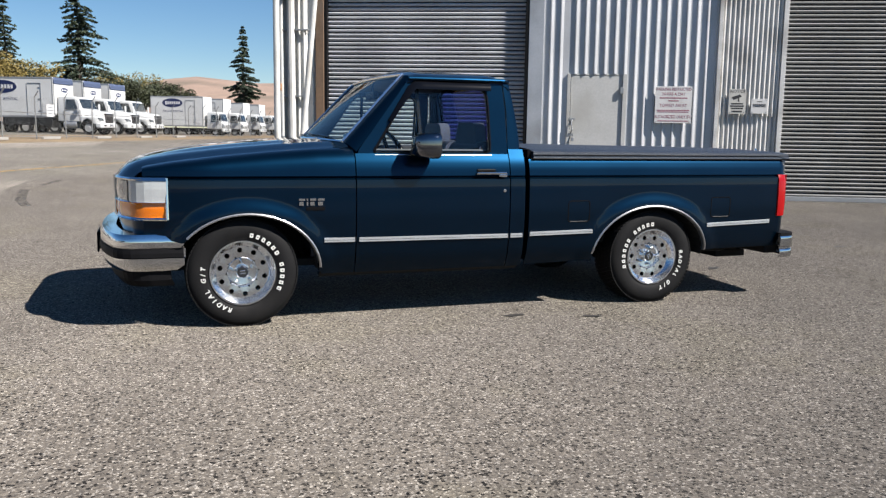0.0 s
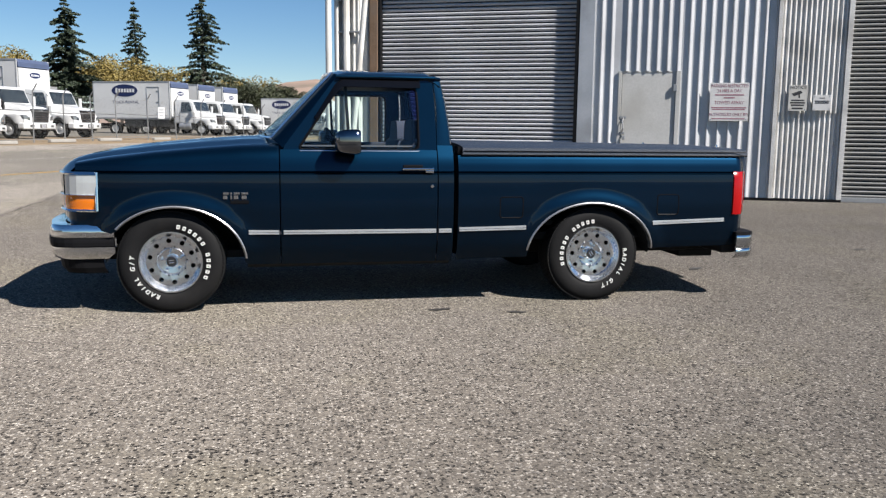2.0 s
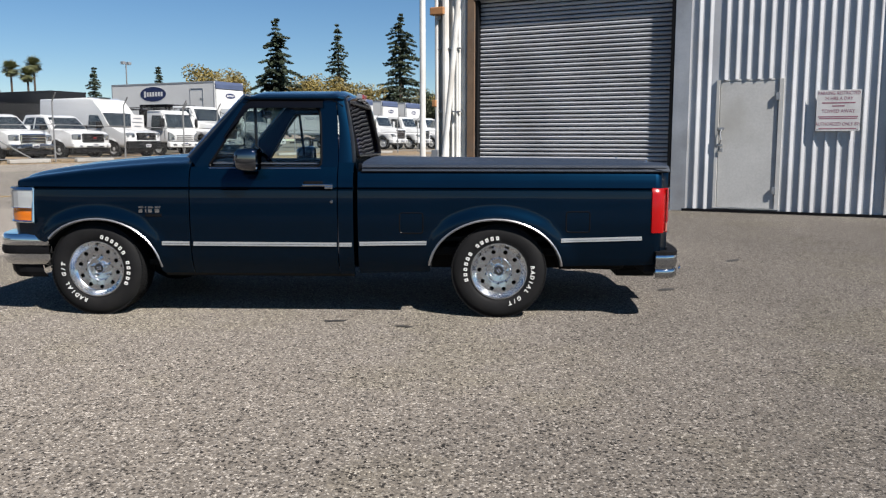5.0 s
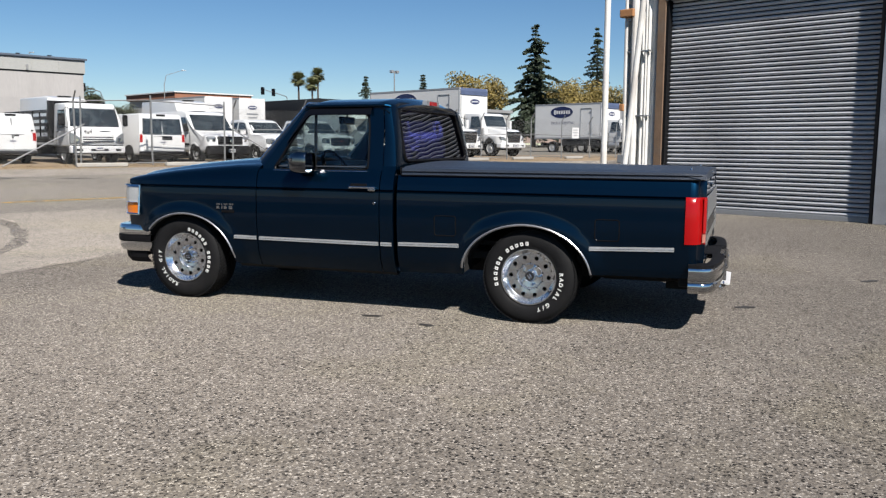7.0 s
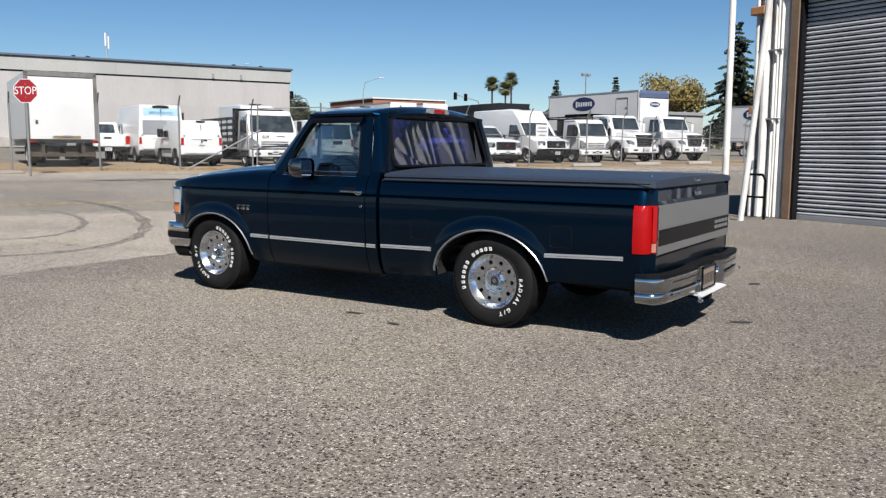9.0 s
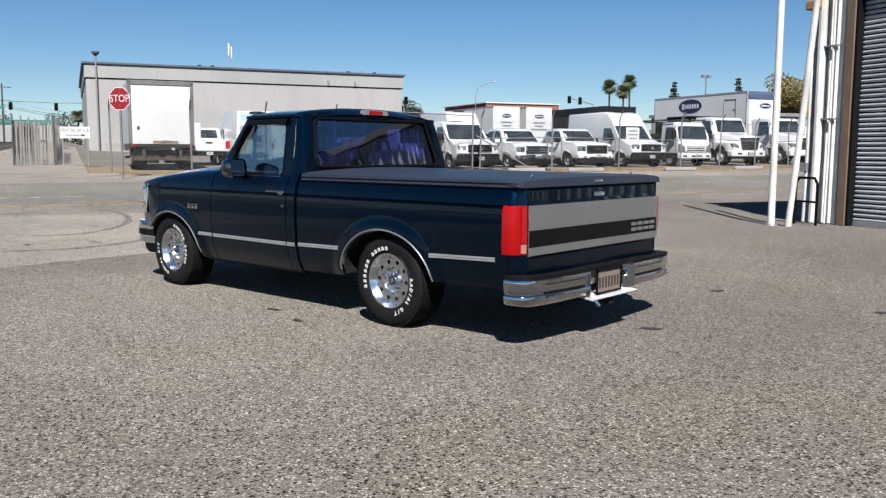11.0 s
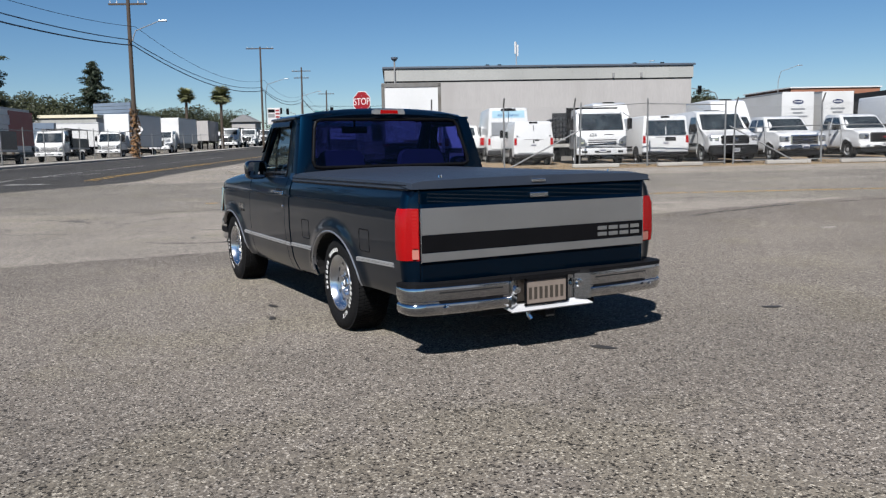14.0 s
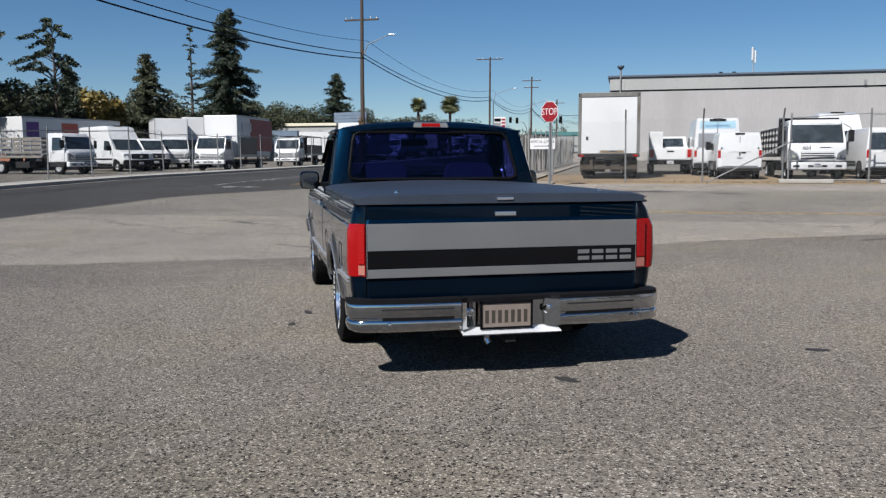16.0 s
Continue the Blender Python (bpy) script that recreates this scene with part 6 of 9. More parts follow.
    make_wheel(t, WB + 0.006, -0.806, -1, -124)
    make_wheel(t, 0.005, 0.852, 1, 20)
    make_wheel(t, WB + 0.006, 0.852, 1, 40)
    return t


def trim_body(t):
    """Fits the cab's far flank, the lamps and the tail of the bed to their true widths."""
    def fit(p, nm):
        x, y, z = p
        x2, y2 = x - 0.045 * smooth(4.0, 4.14, x), y
        if nm in ("rear_bumper", "licence_plate"):
            x2 = x - 0.03 if x > 4.19 else 4.16 - (4.19 - x) * 0.6
            y2 = y - 0.022 if nm == "licence_plate" else y * 1.045 if y > 0 else y
        elif nm == "tailgate":
            y2 = y * 1.011 if y > 0 else y
        elif nm == "tonneau_cover":
            y2 = y * 1.02 if y > 0 else y
        elif y > 0 and x < 1.968:
            y2 = y * (1 + 0.08 * min(1.0, max(0.0, (1.75 - z) / 0.65)))
        elif y > 0:
            tail = y if y < 0.868 else 0.868 + (y - 0.868) * 1.7
            k = smooth(4.02, 4.14, x)
            y2 = y * 1.045 * (1 - k) + tail * k
        return Vector((x2, y2, z))

    def down(ob, m, nm):
        m = m @ ob.matrix_local
        inv = m.inverted()
        if ob.data:
            for v in ob.data.vertices:
                v.co = inv @ fit(m @ v.co, nm)
            ob.data.update()
        for c in ob.children:
            down(c, m, nm)

    bpy.context.view_layer.update()
    for ob in t.children:
        down(ob, Matrix(), ob.name.split(".")[0])


def grid_bm(rows):
    bm = bmesh.new()
    grid(bm, rows)
    return bm


pickup()


# ---- parked vehicles ----
# Each is built with its nose at x = 0 looking along +x, y to its left, on the ground at z = 0.
WHEEL_MESH = {}


def road_wheel(t, x, y, r=0.36, w=0.24, dual=False):
    key = (r, w)
    if key not in WHEEL_MESH:
        made = []
        for prof, m, nm in (([(r * 0.58, -w / 2 + 0.02), (r * 0.64, -w / 2), (r * 0.92, -w / 2), (r, -w / 2 + 0.03), (r, w / 2 - 0.03), (r * 0.92, w / 2), (r * 0.6, w / 2)], RUBBER, "tyre"),
                            ([(r * 0.60, -w / 2 + 0.01), (r * 0.56, -w / 2 + 0.05), (r * 0.50, -w / 2 + 0.03), (r * 0.25, -w / 2 + 0.05), (r * 0.20, -w / 2 + 0.01), (0.0, -w / 2 + 0.005)], RIM, "rim")):
            bm = lathe(bmesh.new(), prof, 24)
            bmesh.ops.recalc_face_normals(bm, faces=bm.faces)
            me = bpy.data.meshes.new(nm)
            bm.to_mesh(me)
            bm.free()
            me.materials.append(m)
            me.shade_smooth()
            me.set_sharp_from_angle(angle=radians(40))
            made.append((nm, me))
        WHEEL_MESH[key] = made
    wh = new("wheel")
    wh.parent = t
    wh.matrix_basis = pose(x, y, r, 0, 0, 0 if y < 0 else 180)
    for nm, me in WHEEL_MESH[key]:
        o = new(nm, me)
        o.parent = wh
    return wh


def slab(name, t, m, x0, x1, y0, y1, z0, z1, bevel=0.02, label=""):
    return part(name, boxed(x0, x1, y0, y1, z0, z1, bevel), m, t, label)


def quad(name, t, m, pts, d=0.01, label=""):
    bm = bmesh.new()
    bm.faces.new([bm.verts.new(p) for p in pts])
    return part(name, solid(bm, d), m, t, label)


def quad_mesh(pts):
    bm = bmesh.new()
    bm.faces.new([bm.verts.new(p) for p in pts])
    return bm


def hull(outline, w, tuck, belt, bevel=0.05, floor_tuck=0.03):
    """A body from a side outline (x, z): full width w up to the belt, drawn in by tuck at the top."""
    bm = bmesh.new()
    prism(bm, outline, "y", -w / 2, w / 2)
    es = [e for e in bm.edges if abs(e.verts[0].co.y - e.verts[1].co.y) < 1e-6]
    bmesh.ops.bevel(bm, geom=es, offset=bevel, segments=3, affect="EDGES", profile=0.5)
    top = max(z for _, z in outline)
    for v in bm.verts:
        if v.co.z > belt:
            v.co.y *= 1 - tuck * (v.co.z - belt) / max(0.01, top - belt)
        if v.co.z < 0.5:
            v.co.y *= 1 - floor_tuck
    return bm


def bow(t, c, x_from=-2.2, x_to=-0.9):
    """Rounds the nose of a vehicle in plan: its front falls back by c a metre out from the middle."""
    for ob in t.children_recursive:
        if ob.type != "MESH" or ob.parent.name.startswith("wheel") or ob.matrix_basis.translation.length > 0.01:
            continue
        bm = bmesh.new()
        bm.from_mesh(ob.data)
        ys = [v.co.y for v in bm.verts]
        if max(v.co.x for v in bm.verts) < x_from:
            bm.free()
            continue
        if max(ys) - min(ys) > 0.5:
            for y in (-0.85, -0.6, -0.35, -0.12, 0.12, 0.35, 0.6, 0.85):
                bmesh.ops.bisect_plane(bm, geom=bm.verts[:] + bm.edges[:] + bm.faces[:], plane_co=(0, y, 0), plane_no=(0, 1, 0))
        for v in bm.verts:
            v.co.x -= c * abs(v.co.y) ** 2.4 * smooth(x_from, x_to, v.co.x)
        bm.to_mesh(ob.data)
        bm.free()
    return t


def belly_block(t, x0, x1, w, z0=0.17, z1=0.52):
    """Dark boxes for sump, axles and exhaust, added to block light under a body."""
    bm = bmesh.new()
    box(bm, x0, x1, -w / 2 + 0.16, w / 2 - 0.16, z0 + 0.10, z1, 0.03)
    box(bm, x0 + (x1 - x0) * 0.15, x0 + (x1 - x0) * 0.45, -w * 0.3, w * 0.3, z0, z0 + 0.14, 0.03)
    box(bm, x0 + (x1 - x0) * 0.62, x0 + (x1 - x0) * 0.9, -w * 0.28, w * 0.32, z0 + 0.02, z0 + 0.14, 0.03)
    part("underbody", bm, UNDER, t, "dark boxes added to block light under the body")


def seams(t, w, xs, z0, z1):
    """Dark door joints down both sides."""
    for s in (-1, 1):
        for x in xs:
            slab("door_joint", t, BLACK, x, x + 0.014, *sorted((s * (w / 2 - 0.01), s * (w / 2 + 0.003))), z0, z1, 0.0)


def bars(t, m, x, y0, y1, z0, z1, n, name="grille_bar", d=0.02):
    for k in range(n):
        z = z0 + (z1 - z0) * (k + 0.5) / n
        h = (z1 - z0) / n * 0.28
        slab(name, t, m, x, x + d, y0, y1, z - h, z + h, 0.004)


def plate_bars(t, x, z, face=1):
    p = slab("licence_plate", t, SIGNWHITE, min(x, x + 0.01 * face), max(x, x + 0.01 * face), -0.15, 0.15, z, z + 0.14, 0.002)
    xa, xb = sorted((x + 0.010 * face, x + 0.014 * face))
    for k in range(6):
        part("plate_bar", boxed(xa, xb, -0.11 + k * 0.038, -0.085 + k * 0.038, z + 0.035, z + 0.10), NAVY, p)


def side_glass(t, pts, w, tuck, belt, top, name="side_window", m=None):
    for s in (-1, 1):
        quad(name, t, m or WINDARK, [(x, s * (w / 2 * (1 - tuck * (z - belt) / (top - belt)) + 0.006), z) for x, z in pts], 0.008)


def wheel_and_arch(t, x, s, w, r, reach, inset=0.10, tyre=0.26):
    arch = bmesh.new()
    prism(arch, [(x + reach * math.cos(a), r + reach * math.sin(a)) for a in [math.pi * k / 14 for k in range(15)]] + [(x - reach, r - 0.12), (x + reach, r - 0.12)], "y", *sorted((s * 0.70, s * (w / 2 + 0.003))))
    part("wheel_arch", arch, UNDER, t)
    lip = bmesh.new()
    rows = [[(x + q * math.cos(a), s * (w / 2 + d), r + q * math.sin(a)) for q, d in ((reach - 0.015, 0.001), (reach - 0.005, 0.022), (reach + 0.045, 0.016), (reach + 0.07, 0.0))] for a in [math.pi * k / 14 for k in range(15)]]
    grid(lip, rows)
    part("arch_lip", lip, WHITE, t, smooth=50)
    road_wheel(t, x, s * (w / 2 - inset), r, tyre)


def parked_pickup(m, grille_bright, lab, cap=False):
    t = thing("pickup_truck", m, lab, "pickup truck", "vehicles parked along the fence")
    w = 1.98
    part("body", hull([(-0.02, 0.56), (0.0, 0.80), (-0.03, 1.06), (-0.16, 1.16), (-0.60, 1.21), (-1.38, 1.25), (-5.55, 1.25), (-5.60, 0.62), (-5.4, 0.50), (-0.2, 0.46)], w, 0.05, 0.95, 0.09), WHITE, t, smooth=40)
    hd = hull([(-0.20, 1.15), (-0.30, 1.205), (-1.40, 1.275), (-1.45, 1.18)], 1.30, 0.10, 1.15, 0.03, 0)
    part("hood_bulge", hd, WHITE, t, smooth=40)
    cabm = hull([(-1.28, 1.22), (-2.02, 1.83), (-2.30, 1.91), (-3.35, 1.90), (-3.66, 1.24)], w - 0.06, 0.17, 1.25, 0.07)
    part("cab", cabm, WHITE, t, smooth=40)
    ws = quad("windscreen", t, WINDARK, [(-1.36, -0.84, 1.295), (-1.36, 0.84, 1.295), (-1.965, 0.735, 1.795), (-1.965, -0.735, 1.795)], 0.014)
    slab("wiper", t, BLACK, -1.40, -1.36, -0.70, 0.10, 1.295, 1.315, 0.004)
    side_glass(t, [(-1.60, 1.28), (-2.10, 1.77), (-2.58, 1.80), (-2.60, 1.28)], w - 0.06, 0.17, 1.25, 1.91)
    side_glass(t, [(-2.68, 1.28), (-2.66, 1.80), (-3.22, 1.78), (-3.42, 1.28)], w - 0.06, 0.17, 1.25, 1.91)
    seams(t, w, (-1.50, -2.62, -3.50), 0.62, 1.22)
    gm = CHROME if grille_bright else GRILLE_DARK
    g = slab("grille", t, gm, -0.06, 0.035, -0.58, 0.58, 0.70, 1.09, 0.045, "chrome grille surround" if grille_bright else "dark grille surround")
    for k in range(3 if grille_bright else 4):
        n = 3 if grille_bright else 4
        h = 0.31 / n
        slab("grille_opening", g, GRILLE_DARK if grille_bright else SATIN, 0.02, 0.042, -0.52, 0.52, 0.74 + k * h + 0.012, 0.74 + (k + 1) * h - 0.014, 0.008)
    slab("grille_emblem", g, NAVY if grille_bright else SIGNRED, 0.03, 0.050, -0.08, 0.08, 0.87, 0.93, 0.015)
    for s in (-1, 1):
        hl = slab("headlight", t, LAMP, -0.22, 0.022, *sorted((s * 0.61, s * 0.965)), 0.80, 1.06, 0.05)
        slab("lamp_bowl", hl, CHROME, 0.012, 0.028, *sorted((s * 0.66, s * 0.82)), 0.85, 1.00, 0.03)
        slab("door_mirror", t, BLACK if not grille_bright else WHITE, -1.84, -1.68, *sorted((s * 1.00, s * 1.24)), 1.24, 1.46, 0.04)
        slab("door_handle", t, CHROME if grille_bright else WHITE, -2.55, -2.40, *sorted((s * (w / 2 - 0.01), s * (w / 2 + 0.02))), 1.10, 1.13, 0.008)
        slab("fog_lamp", t, LAMP, 0.05, 0.115, *sorted((s * 0.62, s * 0.76)), 0.50, 0.58, 0.02)
        for x in (-1.02, -4.62):
            wheel_and_arch(t, x, s, w, 0.39, 0.45)
    slab("front_bumper", t, CHROME if grille_bright else WHITE, -0.16, 0.10, -0.985, 0.985, 0.47, 0.68, 0.05)
    slab("bumper_opening", t, GRILLE_DARK, 0.08, 0.106, -0.46, 0.46, 0.49, 0.56, 0.01)
    slab("air_dam", t, BLACK, -0.14, 0.04, -0.90, 0.90, 0.26, 0.47, 0.04)
    plate_bars(t, 0.106, 0.53)
    if cap:
        part("camper_shell", hull([(-3.55, 1.22), (-3.50, 1.86), (-5.45, 1.86), (-5.58, 1.26)], w - 0.04, 0.10, 1.3, 0.06), WHITE, t, smooth=40)
    belly_block(t, -5.4, -0.3, w)
    return bow(t, 0.20)


def hooded_van(m, lab, high=True, top=None):
    t = thing("cargo_van", m, lab, "van", "vehicles parked along the fence")
    w = 2.04
    top = top or (2.75 if high else 2.20)
    out = [(0.0, 0.60), (0.02, 0.98), (-0.06, 1.13), (-0.25, 1.20), (-1.02, 1.29), (-1.18, 1.34)]
    out += [(-1.92, 2.07), (-2.28, top - 0.10), (-2.7, top)] if high else [(-1.90, 2.05), (-2.10, top - 0.04), (-2.5, top)]
    out += [(-6.05, top - 0.02), (-6.12, 0.62), (-5.9, 0.50), (-0.2, 0.44)]
    part("body", hull(out, w, 0.13, 1.3, 0.10), WHITE, t, smooth=40)
    quad("windscreen", t, WINDARK, [(-1.20, -0.90, 1.385), (-1.20, 0.90, 1.385), (-1.875, 0.83, 2.03), (-1.875, -0.83, 2.03)], 0.016)
    slab("wiper", t, BLACK, -1.24, -1.19, -0.75, 0.10, 1.37, 1.39, 0.004)
    side_glass(t, [(-1.48, 1.35), (-2.00, 1.92), (-2.62, 1.94), (-2.64, 1.35)], w, 0.13, 1.3, top)
    seams(t, w, (-1.42, -2.72, -3.95), 0.62, 1.30)
    g = slab("grille", t, SATIN, -0.06, 0.045, -0.60, 0.60, 0.76, 1.12, 0.08, "wide black grille")
    bars(g, GRILLE_DARK, 0.04, -0.50, 0.50, 0.80, 1.08, 4)
    slab("grille_emblem", g, CHROME, 0.04, 0.07, -0.08, 0.08, 0.87, 1.01, 0.025)
    for s in (-1, 1):
        hl = slab("headlight", t, LAMP, -0.30, 0.02, *sorted((s * 0.64, s * 1.0)), 0.86, 1.12, 0.06)
        slab("lamp_bowl", hl, CHROME, 0.01, 0.03, *sorted((s * 0.68, s * 0.82)), 0.91, 1.04, 0.03)
        slab("door_mirror", t, BLACK, -1.76, -1.58, *sorted((s * 1.03, s * 1.28)), 1.32, 1.64, 0.04)
        slab("door_handle", t, BLACK, -2.62, -2.46, *sorted((s * (w / 2 - 0.01), s * (w / 2 + 0.02))), 1.12, 1.15, 0.008)
        for x in (-1.02, -4.75):
            wheel_and_arch(t, x, s, w, 0.38, 0.44)
    slab("front_bumper", t, BLACK, -0.18, 0.09, -1.01, 1.01, 0.36, 0.74, 0.06, "black plastic bumper")
    slab("bumper_lip", t, WHITE, -0.05, 0.075, -0.66, 0.66, 0.74, 0.775, 0.012)
    plate_bars(t, 0.09, 0.46)
    belly_block(t, -5.9, -0.3, w)
    for s in (-1, 1):
        slab("rub_strip", t, BLACK, -4.3, -1.5, *sorted((s * (w / 2 - 0.01), s * (w / 2 + 0.018))), 0.74, 0.84, 0.008, "black side rub strip")
        slab("rub_strip", t, BLACK, -6.0, -5.2, *sorted((s * (w / 2 - 0.01), s * (w / 2 + 0.018))), 0.74, 0.84, 0.008, "black side rub strip")
    slab("roof_marker", t, BLACK, -2.75, -2.55, -0.30, 0.30, top - 0.01, top + 0.035, 0.01)
    return bow(t, 0.20)


def van_from_behind(m, lab, w=2.0, top=2.5, length=5.5, windows=False, sign=False, name="cargo_van"):
    """Built tail first: its rear doors stand at x = 0 and look along +x."""
    t = thing(name, m, lab, "van", "vehicles parked in the yard")
    zb = 0.5 if top > 2.3 else 0.4
    part("body", hull([(0.0, zb), (0.0, 1.05), (-0.09, top - 0.10), (-0.22, top), (-length + 1.9, top), (-length + 1.1, 1.25), (-length + 0.2, 1.05), (-length, 0.6), (-length + 0.2, 0.35), (-0.1, 0.35)], w, 0.12, 1.0, 0.06), WHITE, t, smooth=40)
    part("door_gap", boxed(-0.09, -0.0495, -0.012, 0.012, zb + 0.1, top - 0.18), BLACK, t)
    for s in (-1, 1):
        quad("tail_light", t, RED_LENS, [(0.012, s * (w / 2 - 0.15), 0.86), (0.012, s * (w / 2 - 0.03), 0.86), (0.0, s * (w / 2 - 0.04), 1.16), (0.0, s * (w / 2 - 0.15), 1.16)], 0.05)
        quad("rear_door", t, BOXWHITE, [(0.012, s * 0.03, zb + 0.14), (0.012, s * (w / 2 - 0.19), zb + 0.14), (0.004, s * (w / 2 - 0.19), 1.08), (0.004, s * 0.03, 1.08)], 0.02)
        if windows:
            quad("rear_window", t, WINDARK, [(-0.006, s * 0.02, 1.18), (-0.006, s * (w / 2 - 0.16), 1.18), (-0.072, s * (w / 2 - 0.20), top - 0.20), (-0.072, s * 0.02, top - 0.20)], 0.03)
        slab("door_mirror", t, BLACK, -length + 1.55, -length + 1.75, *sorted((s * w / 2, s * (w / 2 + 0.22))), 1.20, 1.55, 0.03)
        for x in (-0.95, -length + 0.95):
            arch = bmesh.new()
            prism(arch, [(x + 0.40 * math.cos(a), 0.35 + 0.40 * math.sin(a)) for a in [math.pi * k / 12 for k in range(13)]], "y", *sorted((s * 0.78, s * (w / 2 + 0.004))))
            part("wheel_arch", arch, UNDER, t)
            road_wheel(t, x, s * (w / 2 - 0.12), 0.34, 0.22)
    belly_block(t, -length + 0.3, -0.15, w, 0.16, 0.46)
    for s in (-1, 1):
        slab("side_strip", t, BLACK, -length + 1.4, -1.45, *sorted((s * (w / 2 - 0.01), s * (w / 2 + 0.016))), 0.66, 0.74, 0.008, "dark side strip")
        slab("door_glass", t, WINDARK, -length + 1.75, -length + 2.45, *sorted((s * (w / 2 * 0.955), s * (w / 2 + 0.002))), 1.16, 1.16 + 0.42 * (top - 1.1), 0.02, "dark side window")
        slab("door_hinge", t, BLACK, -0.01, 0.022, *sorted((s * (w / 2 - 0.20), s * (w / 2 - 0.14))), 1.22, 1.27, 0.004)
    slab("rear_bumper", t, BLACK if windows else GRILLE_DARK, -0.12, 0.10, -w / 2 + 0.02, w / 2 - 0.02, 0.36, zb + 0.10, 0.04)
    slab("door_handle", t, BLACK, 0.0, 0.03, 0.05, 0.22, 1.02, 1.08, 0.008)
    slab("plate_recess", t, GRILLE_DARK, 0.005, 0.022, -0.42, 0.42, 0.94, 1.10, 0.01)
    slab("high_brake_light", t, BLACK, -0.16, -0.08, -0.18, 0.18, top - 0.10, top - 0.02, 0.01)
    plate_bars(t, 0.015, 0.78)
    if sign:
        quad("blue_band", t, SKYBLUE, [(-0.058, -0.78, top - 0.48), (-0.058, 0.78, top - 0.48), (-0.085, 0.76, top - 0.14), (-0.085, -0.76, top - 0.14)], 0.02)
        lettering("REFRIGERATED", 0.155, BLUE_PRINT, t, pose(-0.05, 0, top - 0.36, 0, 0, 90), squeeze=1.0)
        slab("roof_lamp", t, SATIN, -0.30, -0.06, -0.36, 0.36, top - 0.16, top - 0.04, 0.03, "dark brake light hood")
        slab("lower_panel", t, BOXGREY, -0.01, 0.020, -w / 2 + 0.20, w / 2 - 0.20, 1.30, 1.92, 0.01, "pale grey door panel")
    return t


def oval_logo(t, m, w, h):
    """A navy oval with a pale rim and a plain pale bar for its word."""
    lg = new("oval_emblem")
    lg.parent = t
    lg.matrix_basis = m
    for k, (sx, sz, mm, y, nm) in enumerate(((1.0, 1.0, SIGNWHITE, -0.004, "oval_rim"), (0.95, 0.92, NAVY, -0.008, "oval_field"))):
        bm = bmesh.new()
        prism(bm, [(w / 2 * sx * math.cos(2 * math.pi * i / 32), h / 2 * sz * math.sin(2 * math.pi * i / 32)) for i in range(32)], "y", y, 0.0)
        part(nm, bm, mm, lg)
    bm = bmesh.new()
    for i in range(7):
        x = (-0.33 + 0.102 * i) * w
        hh = 0.24 if i == 0 else 0.17
        box(bm, x, x + 0.07 * w, -0.011, -0.008, -hh * h * 0.8, hh * h * 0.8)
    part("oval_word", bm, SIGNWHITE, lg)
    return lg


